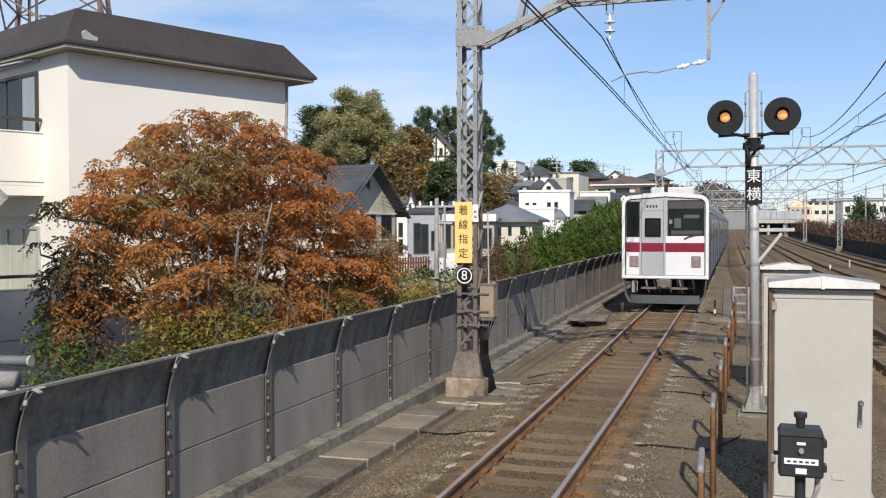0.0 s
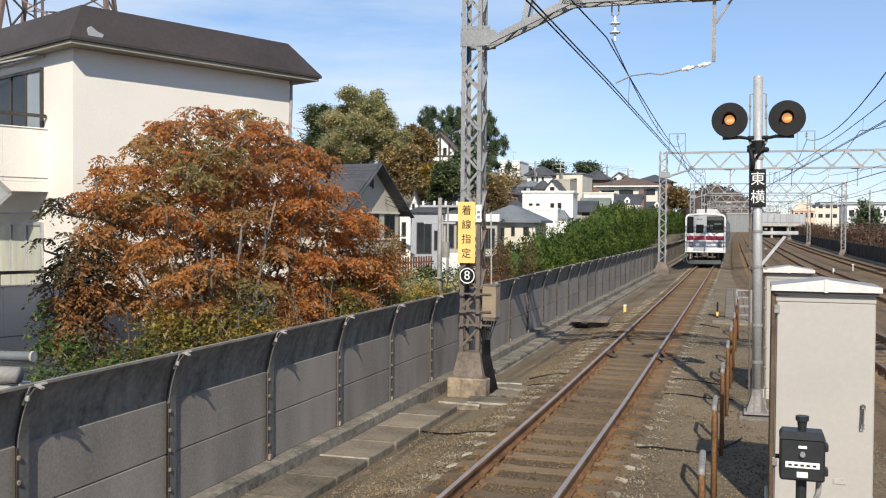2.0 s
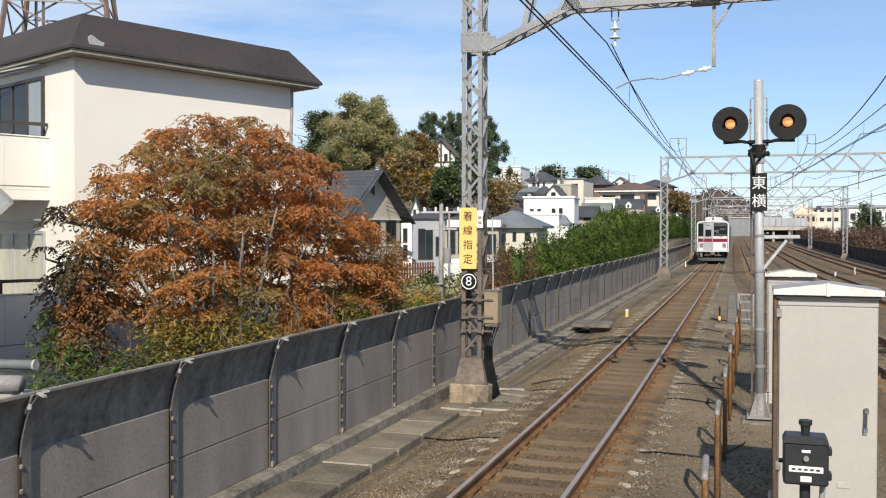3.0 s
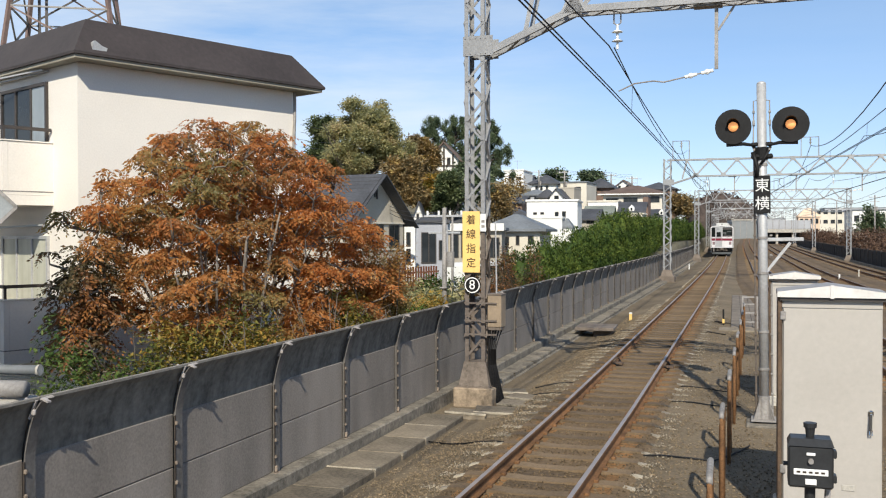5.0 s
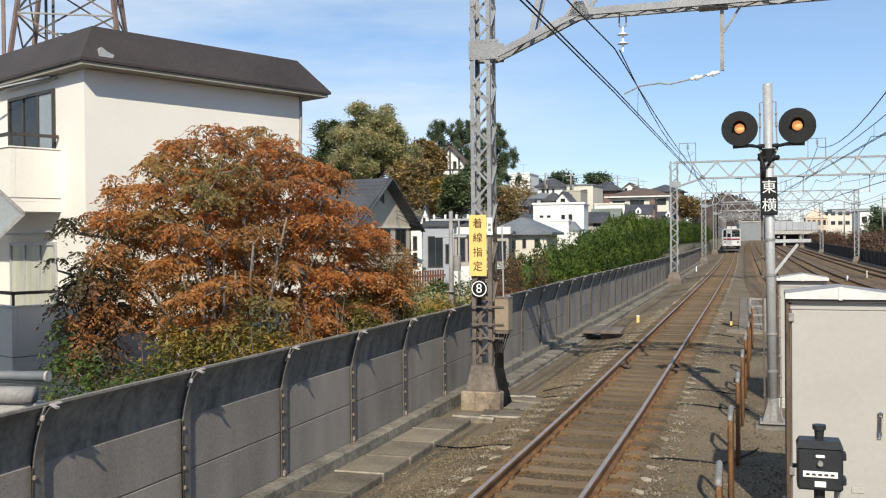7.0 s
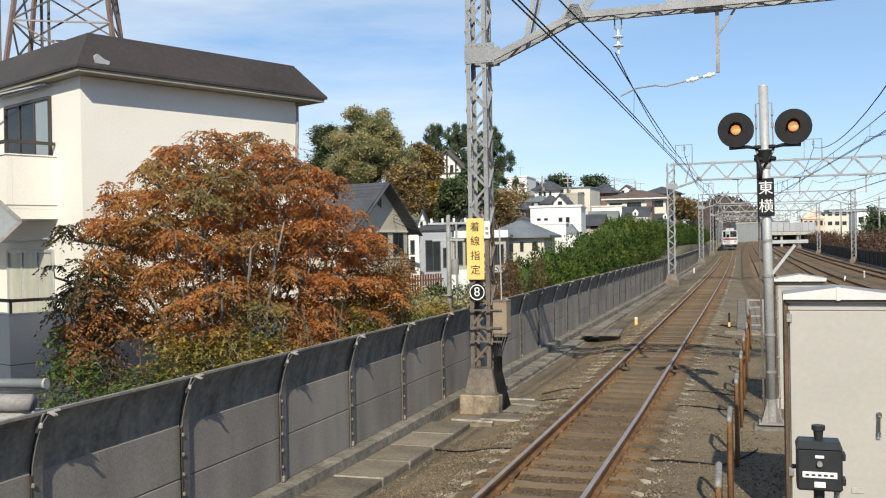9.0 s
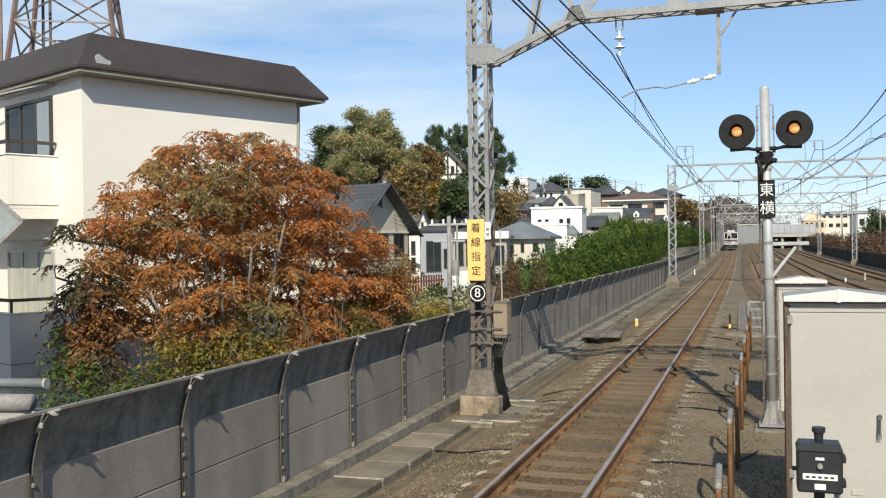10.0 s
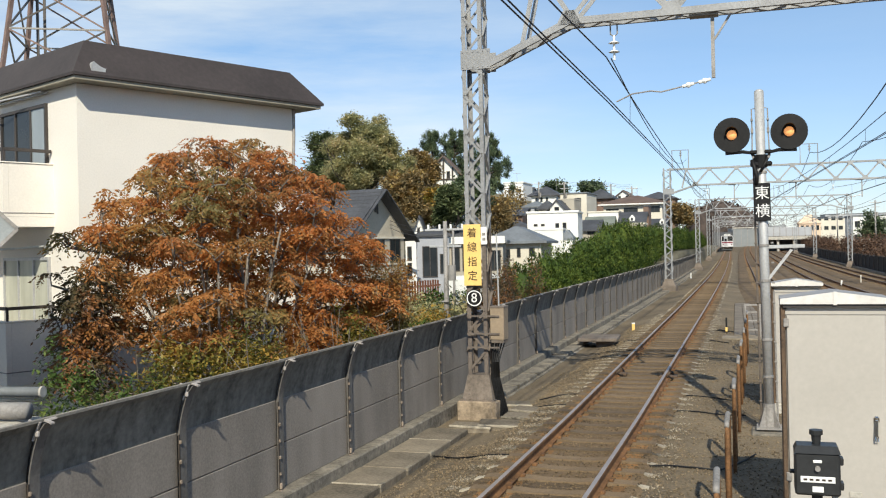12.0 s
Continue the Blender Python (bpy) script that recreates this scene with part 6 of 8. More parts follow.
def pylon(x, y, z):
    """A transmission tower; only its legs and bracing stand in view."""
    p = thing("pylon", "rust-brown and grey steel lattice transmission tower", "pylon", pose(x, y, z, 0, 0, 31))
    m1 = mat("pylon_brown", (0.22, 0.15, 0.13), 0.7, 0.2, vary=0.2, grain=8, stain=1, bump=0.05)
    m2 = M_GALVOLD
    half = lambda zz: 4.94 - 0.118 * zz
    levels = [0, 5, 9.5, 13.5, 17, 20.3, 23.3, 26, 28.5, 31]
    for sx in (-1, 1):
        for sy in (-1, 1):
            part("leg", Geo().bar((sx * half(0), sy * half(0), -0.5), (sx * half(31), sy * half(31), 31), 0.24, 0.24), m1, p)
    for dx, dy in ((-1.75, 0.3), (-1.35, 0.5)):
        part("conduit", Geo().bar((dx, dy, -0.5), (dx, dy, 30), 0.16, 0.16), M_FRAME, p, "dark vertical cable duct")
    part("conduit", Geo().bar((-3.7, -2.6, -0.5), (-3.7, -2.6, 24), 0.2, 0.2), m1, p)
    for a, b in zip(levels[:-1], levels[1:]):
        ha, hb = half(a), half(b)
        for s in (-1, 1):
            for q in (-1, 1):
                part("brace", Geo().bar((q * ha, s * ha, a), (-q * hb, s * hb, b), 0.1, 0.1), m1 if q > 0 else M_FRAME, p)
                part("brace", Geo().bar((s * ha, q * ha, a), (s * hb, -q * hb, b), 0.1, 0.1), m2 if q > 0 else M_FRAME, p)
            part("strut", Geo().bar((-hb, s * hb, b), (hb, s * hb, b), 0.1, 0.1), m2, p)
            part("strut", Geo().bar((s * hb, -hb, b), (s * hb, hb, b), 0.1, 0.1), m2, p)
    return p


def bush(name, label, x, y, z, rx, ry, h, n, leaf, material, seed, cat="shrub", low=0.35, high=0.68, twigs=7):
    b = thing(name, label, cat, pose(x, y, z))
    rng = np.random.default_rng(seed)
    lobes = []
    for i in range(9):
        a, q = rng.uniform(-0.75, 0.75, 2)
        s = rng.uniform(0.35, 0.6)
        lobes.append(((a * rx, q * ry, h * rng.uniform(low, high)), (rx * s, ry * s, h * (1.04 - high) * rng.uniform(0.7, 1.1))))
    pts = in_lobes(rng, n // 5, lobes, 0.6)
    pts = np.repeat(pts, 5, 0) + rng.normal(0, leaf * 0.8, (len(pts) * 5, 3))
    v, k = leaf_cloud(pts, leaf, 0.4, 0.1, aspect=0.5, seed=seed)
    part("foliage", leaf_mesh("foliage", v, k, material), None, b)
    g = Geo()
    for i in range(twigs):
        a, q = rng.uniform(-0.7, 0.7, 2)
        top = h * rng.uniform(0.72, 0.98)
        p = Vector((a * rx * 0.8, q * ry * 0.8, h * 0.55))
        e = Vector((a * rx * 1.3 + rng.normal(0, 0.25), q * ry * 1.5 + rng.normal(0, 0.35), top))
        g.path([(0.4 * a * rx, 0.4 * q * ry, -0.2), p, p.lerp(e, 0.5) + Vector((rng.normal(0, 0.08), rng.normal(0, 0.1), 0.03)), e], 0.022, 5, 0.005)
        if twigs > 20:
            f = p.lerp(e, rng.uniform(0.25, 0.6))
            g.path([f, f.lerp(e, 0.5) + Vector((rng.normal(0, 0.1), rng.normal(0, 0.12), 0.05)), e + Vector((rng.normal(0, 0.25), rng.normal(0, 0.3), -0.05))], 0.01, 4, 0.004)
    part("woody_base", g, M_BARK if twigs > 20 else M_BARKDK, b)
    return b


def broad_tree(name, label, x, y, z, rad, h, seed, material, n=900, per=9, leaf=0.4, bark=None, squash=1.0):
    """A big far tree: trunk, limbs and a crown of uneven lobes with gaps."""
    rng = np.random.default_rng(seed)
    lobes = [((0, 0, h * 0.58), (rad * 0.55, rad * 0.55, h * 0.24 * squash))]
    for i in range(34):
        a = rng.uniform(0, 2 * math.pi)
        zz = rng.uniform(0.3, 0.9)
        rr = rad * rng.uniform(0.3, 0.86) * (1.12 - 0.8 * abs(zz - 0.5) * 1.7)
        s = rad * rng.uniform(0.14, 0.3)
        lobes.append(((rr * math.cos(a), rr * math.sin(a), h * zz), (s, s, s * rng.uniform(0.7, 1.15) * squash)))
    dirs = [(rng.normal(0, 0.3), rng.normal(0, 0.3), 1) for _ in range(3)]
    t = tree(name, label, (x, y, z), dirs, h * 0.32, h * 0.018, 3, lobes, n, per, leaf, material, bark or M_BARKDK, seed, clump=leaf * 0.9, droop=0.1, aspect=0.6)
    return t


def pine(x, y, z, rad, h, seed):
    """A pine in flat layers of dark needles."""
    rng = np.random.default_rng(seed)
    lobes = []
    for i in range(60):
        k = i / 59
        r = rad * (1.15 - 0.85 * k) * rng.uniform(0.3, 1.15)
        a = i * 2.4 + rng.normal(0, 0.4)
        q = rng.uniform(0.24, 0.4) * (1.15 - 0.4 * k)
        lobes.append(((r * math.cos(a), r * math.sin(a), h * (0.34 + 0.62 * k) + 0.25 * r), (q, q, q * rng.uniform(1.1, 1.7))))
    t = thing("pine_tree", "dark green pine with layered branches", "tree", pose(x, y, z))
    g = Geo().path([(0, 0, -0.3), (0.1, 0, h * 0.4), (-0.1, 0.1, h * 0.75), (0, 0, h * 0.98)], h * 0.02, 8, 0.05)
    for c, s in lobes:
        g.path([(0, 0, c[2] - 0.5), (c[0] * 0.5, c[1] * 0.5, c[2] - 0.25), (c[0], c[1], c[2] + 0.1)], 0.07, 5, 0.02)
    part("trunk", g, M_BARKDK, t)
    pts = in_lobes(rng, 3000, lobes, 0.2)
    pts = np.repeat(pts, 10, 0) + rng.normal(0, 0.1, (30000, 3))
    v, k = leaf_cloud(pts, 0.26, 0.4, -0.8, aspect=0.2, seed=seed)
    part("crown", leaf_mesh("crown", v, k, PINE), None, t)
    return t


def far_fence():
    """Dark solid fence along the right-hand edge of the line."""
    f = thing("boundary_fence", "dark brown-black solid panel fence along the outer track", "fence", kind="structure")
    m = mat("dark_fence", (0.02, 0.017, 0.016), 0.9, vary=0.3, grain=8, stain=1, bump=0.1)
    pan = Geo().cbox(-0.04, -1.46, -0.35, 0.04, 1.46, 1.25, 0.01).mesh("panel", m)
    pst = Geo().cbox(-0.06, -0.07, -0.4, 0.06, 0.07, 1.32, 0.01).mesh("post", M_FRAME)
    kerb = Geo()
    for i in range(100):
        y = 30 + 3 * i
        x = line_x(y) + 14.0 + spread(y)
        a = heading(y) + math.degrees(math.atan2(spread(y - 1) - spread(y + 1), 2))
        part("panel", pan, None, f, m=pose(x, y, line_z(y), 0, 0, a))
        part("post", pst, None, f, m=pose(x, y - 1.5, line_z(y), 0, 0, a))
    ys = [28 + 4 * i for i in range(76)]
    for a, b in zip(ys[:-1], ys[1:]):
        vs = []
        for y in (a, b):
            x = line_x(y) + 13.75 + spread(y)
            z = line_z(y)
            vs += [(x - 0.25, y, z - 0.4), (x + 0.15, y, z - 0.4), (x + 0.15, y, z - 0.08), (x - 0.25, y, z - 0.08)]
        kerb.add(vs, [(0, 1, 5, 4), (1, 2, 6, 5), (2, 3, 7, 6), (3, 0, 4, 7)])
    part("kerb", kerb, M_KERB, f)


def marker(x, y, z, color, h=0.3):
    t = thing("track_marker", "small white and yellow trackside marker post", "marker post", pose(x, y, z), group="trackside markers")
    part("post", Geo().cbox(-0.05, -0.04, -0.1, 0.05, 0.04, h, 0.01), color, t)
    part("cap", Geo().cbox(-0.055, -0.045, h, 0.055, 0.045, h + 0.05, 0.01), M_WHITE, t)


def ground_cable(name, pts, r=0.013):
    c = thing(name, "black cable lying across the ballast", "cable", group="cables across the ballast")
    out = []
    for (x0, y0), (x1, y1) in zip(pts[:-1], pts[1:]):
        for i in range(8):
            s = i / 8
            x, y = x0 + (x1 - x0) * s, y0 + (y1 - y0) * s
            out.append((x, y + 0.05 * math.sin(x * 5), bed_z(x, y) + 0.02 - (0.1 if abs(x) < 0.9 else 0.0)))
    part("sheath", Geo().path(out, r, 6), M_BLACK, c)


M_DECK = mat("brown_deck_boards", (0.2, 0.165, 0.13), 0.85, vary=0.3, grain=14, stain=1.2, bump=0.3, streak=1.0)


def clutter():
    # raised crossing plate and loose slabs in the trough
    s = thing("cover_slab", "weathered concrete slab bridging the cable trough", "slab", pose(-2.25, 29.3, BED + 0.2, 0, 0, 3))
    part("slab", Geo().cbox(-0.62, -0.7, 0.0, 0.55, 0.7, 0.1, 0.015), M_BASEST, s)
    part("block", Geo().cbox(-0.1, -0.4, -0.35, 0.45, 0.35, 0.0, 0.02), M_BASEST, s)
    for x, y, a, w, l, h in ((-1.85, 15.95, 12, 0.8, 0.62, 0.13), (-1.68, 16.62, 3, 0.62, 0.55, 0.15), (-1.66, 17.25, -8, 0.66, 0.5, 0.16), (-2.2, 17.95, 18, 0.75, 0.5, 0.14), (-2.3, 15.62, 4, 0.7, 0.4, 0.14)):
        t = thing("loose_slab", "loose concrete trough lid lying askew", "slab", pose(x, y, BED - 0.07, 0, 2, a), group="loose slabs")
        part("slab", Geo().cbox(-w / 2, -l / 2, 0, w / 2, l / 2, h, 0.012), M_TROUGH, t)
        part("worn_edge", Geo().cbox(-w / 2 - 0.012, -l / 2 - 0.012, h - 0.035, w / 2 + 0.012, -l / 2 + 0.03, h + 0.006, 0.008), M_CHALK, t)
    b = thing("low_platform", "low brown timber walkway with steel handrails beside the track", "walkway", pose(1.8, 40.5, BED, 0, 0, 1.3))
    for i in range(3):
        part("board", Geo().cbox(-0.38 + 0.34 * i, -8.5, 0.05, -0.05 + 0.34 * i, 8.5, 0.13, 0.012), M_DECK, b)
    for yy in (-7.5, -2.5, 2.5, 7.5):
        part("bearer", Geo().box(-0.36, yy - 0.08, -0.15, 0.58, yy + 0.08, 0.048), M_MASTLOW, b)
    part("front_slab", Geo().cbox(-0.75, -9.6, -0.1, 0.75, -8.6, 0.12, 0.02), M_TROUGH, b, "pale concrete step")
    for yy in (-12.2, -8.9):
        r = Geo()
        for xx in (-0.02, 0.42):
            r.bar((xx, yy, -0.15), (xx, yy, 1.14), 0.05, 0.05)
        for zz in (1.12, 0.62):
            r.bar((-0.04, yy, zz), (0.44, yy, zz), 0.04, 0.045)
        part("handrail", r, M_GALVOLD, b)
    part("hazard_post", Geo().bar((-0.62, -7.6, -0.1), (-0.62, -7.6, 0.62), 0.06, 0.06), M_BLACK, b)
    part("hazard_band", Geo().cbox(-0.655, -7.645, 0.16, -0.585, -7.555, 0.3, 0.005), M_YELLOW, b)
    marker(-1.84, 34.0, BED, M_YELLOW, 0.3)
    marker(line_x(88) - 2.3, 88.0, BED + line_z(88), M_WHITE, 0.4)
    marker(9.1, 72.0, BED, M_PALE, 0.6)
    marker(7.4, 66.0, BED, M_WHITE, 0.5)
    ground_cable("ground_cable", [(-2.9, 13.6), (-1.2, 13.2), (1.0, 13.0), (1.9, 13.3), (2.4, 14.6)])
    ground_cable("ground_cable", [(-1.8, 17.6), (-0.3, 17.4), (1.2, 17.4), (2.3, 17.7)])
    ground_cable("ground_cable", [(-1.8, 18.7), (-0.8, 18.9), (0.7, 19.2), (2.1, 19.0)])
    ground_cable("ground_cable", [(-1.6, 29.6), (0.3, 30.0), (1.7, 29.6)], 0.018)
    ground_cable("ground_cable", [(-1.2, 33.5), (0.3, 33.6), (1.9, 33.4)], 0.03)


M_HOUSEA = mat("beige_render", (0.5, 0.45, 0.37), 0.85, vary=0.08, grain=8, stain=0.5, bump=0.08)


def half_timbered(x, y, z):
    h = house("white half-timbered gabled house with a brown roof", x, y, z - 3.0, 3.2, 4.5, 2.5, 10, M_HWHITE, M_TILEBR, "gable", 1.7, 0.4, "y", (("s", -0.45, 2.5, 0.32, 0.7), ("s", 0.45, 2.5, 0.32, 0.7)))
    for cx, z0, z1 in ((-1.5, 1.2, 2.6), (0.0, 1.2, 3.9), (1.5, 1.2, 2.6), (-0.85, 1.2, 3.2), (0.85, 1.2, 3.2)):
        part("beam", Geo().box(cx - 0.08, -2.31, z0, cx + 0.08, -2.255, z1), M_FRAME, h)
    part("beam", Geo().box(-1.6, -2.32, 2.0, 1.6, -2.26, 2.14), M_FRAME, h)


def gable_house(x, y, z):
    """The beige house whose gable end faces the line."""
    w, d, h = 3.9, 6.4, 4.45
    t = house("beige two-storey house with a dark tiled gable roof", x - 2.5, y - 0.25, z, w, d, h, -10, M_HOUSEA, M_TILE, "gable", 2.5, 0.62, "x",
              (("e", -2.1, 3.35, 1.4, 1.45), ("e", 0.05, 3.35, 1.6, 1.45), ("e", 2.1, 3.35, 1.2, 1.45), ("e", 1.9, 0.95, 1.3, 1.9), ("s", -0.3, 3.3, 1.5, 1.2)))
    part("gable_vent", Geo().cbox(w / 2, -0.18, h + 1.25, w / 2 + 0.06, -0.03, h + 1.85, 0.01).cbox(w / 2, 0.06, h + 1.15, w / 2 + 0.06, 0.2, h + 1.75, 0.01), M_FRAME, t)
    part("string_course", Geo().box(w / 2, -d / 2, 2.52, w / 2 + 0.08, d / 2, 2.62).box(w / 2, -d / 2, 4.12, w / 2 + 0.1, d / 2, 4.22), M_CREAM, t)
    part("verge_board", Geo().bar((w / 2 + 0.66, -d / 2 - 0.62, h - 0.55), (w / 2 + 0.66, 0, h + 2.6), 0.06, 0.3, (1, 0, 0)).bar((w / 2 + 0.66, d / 2 + 0.62, h - 0.55), (w / 2 + 0.66, 0, h + 2.6), 0.06, 0.3, (1, 0, 0)), M_TILE, t)
    # tile courses on the slope that faces the platform
    c = Geo()
    n = 13
    for i in range(1, n):
        s = i / n
        yy, zz = -(d / 2 + 0.62) * (1 - s), h - 0.6 + (2.5 + 0.6) * s
        c.box(-w / 2 - 0.6, yy - 0.02, zz + 0.155, w / 2 + 0.6, yy + 0.05, zz + 0.205)
    tagged(part("tiling", c, M_TILE, t), kind="stuff")
    house("white rendered house adjoining the gabled one", x - 8.6, y + 1.2, z, 8.2, 5.0, 7.0, -10, M_HWHITE, M_HWHITE, "flat", 0.0, 0.06, "x", (("s", 2.4, 5.6, 0.9, 0.8), ("s", -0.5, 5.6, 1.4, 1.0)))
    f = thing("garden_fence", "red-brown slatted garden fence in front of the house", "fence", pose(x + 1.6, y + 1.0, z, 0, 0, 80))
    slat = Geo().cbox(-0.09, -0.02, 0, 0.09, 0.02, 1.5, 0.006).mesh("slat", M_WOODRED)
    for i in range(16):
        part("slat", slat, None, f, m=pose(-2.6 + 0.32 * i, 0, random.uniform(-0.03, 0.03)))
    part("rail", Geo().box(-2.8, 0.025, 0.4, 2.6, 0.06, 0.5).box(-2.8, 0.025, 1.1, 2.6, 0.06, 1.2), M_WOODRED, f)


M_SLATE = mat("slate_blue_wall", (0.36, 0.37, 0.41), 0.8, vary=0.1, grain=6, stain=0.5, bump=0.05)


def parked_van(x, y):
    c = thing("parked_van", "white van parked behind the barrier", "van", pose(x, y, ground_z(x, y), 0, 0, 75))
    g = Geo().prism([(-2.1, 0.35), (2.1, 0.35), (2.1, 1.2), (1.7, 1.3), (1.25, 1.95), (-2.05, 1.95), (-2.1, 1.8)], "y", -0.82, 0.82)
    part("body", g, M_HWHITE, c)
    part("window", Geo().box(-1.9, -0.835, 1.3, 1.1, -0.822, 1.78).box(-1.9, 0.822, 1.3, 1.1, 0.835, 1.78), M_GLASS, c)
    for wx in (-1.35, 1.35):
        for s in (-1, 1):
            part("wheel", Geo().tube((wx, s * 0.68, 0.32), (wx, s * 0.85, 0.32), 0.32, n=16), M_BLACK, c)


# ---- the rust-leaved tree: rosettes of drooping compound leaves on forking stems ----
def rosette_leaves(centres, rng, scale=1.0, n_leaf=9, n_let=7):
    """Leaflets of compound leaves that spread and droop from each centre."""
    out = []
    C = len(centres)
    az = rng.uniform(0, 2 * np.pi, (C, n_leaf)) 
    el = rng.uniform(-0.25, 0.75, (C, n_leaf))
    ln = rng.uniform(0.2, 0.38, (C, n_leaf)) * scale
    for k in range(n_let):
        s = 0.28 + 0.72 * k / (n_let - 1)
        d = np.stack([np.cos(az) * np.cos(el), np.sin(az) * np.cos(el), np.sin(el)], -1)
        p = np.asarray(centres)[:, None, :] + d * (ln * s)[..., None]
        p[..., 2] -= 0.75 * ln * s * s
        side = np.stack([-np.sin(az), np.cos(az), 0 * az], -1) * (1 if k % 2 else -1)
        ld = d * (0.55 if k < n_let - 1 else 1.0) + side * (0.8 if k < n_let - 1 else 0.0)
        ld[..., 2] -= 0.75 + rng.normal(0, 0.25, ld.shape[:2])
        ld /= np.linalg.norm(ld, axis=-1)[..., None]
        L = rng.uniform(0.05, 0.1, ln.shape)[..., None] * scale
        wv = np.cross(ld, rng.normal(size=ld.shape))
        wv /= np.linalg.norm(wv, axis=-1)[..., None]
        nn = np.cross(ld, wv)
        q = np.stack([p, p + ld * L * 0.45 + wv * L * 0.22 - nn * L * 0.05, p + ld * L, p + ld * L * 0.45 - wv * L * 0.22 - nn * L * 0.05], -2)
        out.append(q.reshape(-1, 3))
    v = np.concatenate(out)
    return v, len(v) // 4


TREE_S = [-0.12, -0.045, 0.035, 0.14, 0.2, 0.3, 0.42, 0.57, 0.66, 0.72, 0.79, 0.85, 0.94, 1.0, 1.1, 1.18]
TREE_TOP = [1.8, 2.5, 3.15, 3.5, 3.66, 4.2, 4.6, 4.74, 4.5, 4.28, 4.34, 4.25, 3.95, 3.5, 3.2, 2.4]


def rust_tree():
    t = thing("autumn_tree", "spreading tree with rust-orange drooping leaves and grey bare stems", "tree")
    rng = np.random.default_rng(11)
    a, b = np.array([-6.6, 11.2]), np.array([-4.75, 15.75])
    along = (b - a) / np.linalg.norm(b - a)
    out = np.array([along[1], -along[0]])
    # boughs: flattened sprays of leaves with air between them
    boughs = []
    tries = 0
    while len(boughs) < 275 and tries < 40000:
        tries += 1
        s, w = rng.uniform(0.0, 1.18), rng.uniform(-1, 1)
        w = min(max(w, -0.35), 0.1) if s < 0.16 else max(w, -0.7) if s < 0.3 else w
        zt = float(np.interp(s, TREE_S, TREE_TOP))
        wide = math.sqrt(max(0.03, 1 - ((s - 0.52) / 0.68) ** 2))
        zt -= 0.9 * w * w * wide
        zb = 1.2 + 0.3 * math.sin(s * 9)
        if zt < zb + 0.1:
            continue
        z = zb + (zt - zb) * rng.uniform(0, 1) ** 0.6
        if z < 2.9 and 0.3 < s < 0.95 and rng.uniform() < 0.72:
            continue
        p = a + (b - a) * s + out * (w * wide * 1.45 - 0.3)
        c = Vector((p[0], p[1], z))
        if any((c - q[0]).length < 0.49 for q in boughs):
            continue
        boughs.append((c, s, w, zt - z))
    sprays = {"orange": [], "red": [], "olive": [], "dark": []}
    for c, s, w, below in boughs:
        u = rng.uniform()
        # lowest left boughs take darker leaves, their shade put into the colour
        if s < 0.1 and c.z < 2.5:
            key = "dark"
        elif s > 0.6 and u < 0.72:
            key = "red"
        elif below < 0.5 and s < 0.66 and u < 0.42:
            key = "olive"
        elif u < 0.1:
            key = "olive"
        else:
            key = "orange" if u < 0.74 else "red"
        r = rng.uniform(0.2, 0.34)
        for _ in range(int(rng.integers(4, 9))):
            v = rng.normal(size=3)
            v /= np.linalg.norm(v)
            v[2] = abs(v[2]) * 0.75 - 0.1
            sprays[key].append((c.x + v[0] * r, c.y + v[1] * r, c.z + v[2] * r * 0.8))
        if below < 0.35 and rng.uniform() < 0.5:
            sprays[key].append((c.x + rng.normal(0, 0.15), c.y + rng.normal(0, 0.15), c.z + rng.uniform(0.18, 0.32)))
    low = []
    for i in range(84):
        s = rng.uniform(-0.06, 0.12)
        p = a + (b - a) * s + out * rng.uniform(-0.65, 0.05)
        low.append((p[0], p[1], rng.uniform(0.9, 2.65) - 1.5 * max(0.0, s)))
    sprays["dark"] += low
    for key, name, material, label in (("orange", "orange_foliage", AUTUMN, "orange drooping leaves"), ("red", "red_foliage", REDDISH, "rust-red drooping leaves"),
                                       ("olive", "olive_foliage", RUSTY, "olive-brown upper leaves"), ("dark", "lower_foliage", MAROON, "maroon-green leaves of the lowest boughs, darkened for shade")):
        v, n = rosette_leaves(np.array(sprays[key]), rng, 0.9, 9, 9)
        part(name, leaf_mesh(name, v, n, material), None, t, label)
    cs = np.array([p for key in sprays for p in sprays[key]])
    # stems: a clump of trunks from the root, then twigs out to every spray
    g = Geo()
    nodes = []
    root = a + (b - a) * 0.5
    for tx, tw, tz in ((0.15, -0.3, 3.0), (0.3, 0.4, 3.4), (0.42, -0.2, 3.9), (0.5, 0.3, 4.1), (0.6, -0.4, 3.9), (0.7, 0.3, 3.5), (0.83, -0.1, 3.1), (0.95, 0.25, 2.5), (0.36, 0.7, 2.6), (0.66, 0.75, 2.7), (0.22, 0.55, 2.9), (0.46, 0.6, 3.3), (0.56, 0.65, 3.6), (0.76, 0.55, 3.0), (0.12, 0.4, 2.4), (1.05, 0.2, 2.4), (0.4, 0.85, 3.0), (0.52, 0.9, 3.4), (0.3, 0.8, 2.9)):
        e = a + (b - a) * tx + out * tw * 1.3
        p0 = Vector((root[0] + rng.normal(0, 0.2), root[1] + rng.normal(0, 0.5), -3.1))
        p3 = Vector((e[0], e[1], tz - 0.25))
        fork = Vector((root[0] + (e[0] - root[0]) * 0.22, root[1] + (e[1] - root[1]) * 0.22, 0.2 + rng.normal(0, 0.3)))
        pts = []
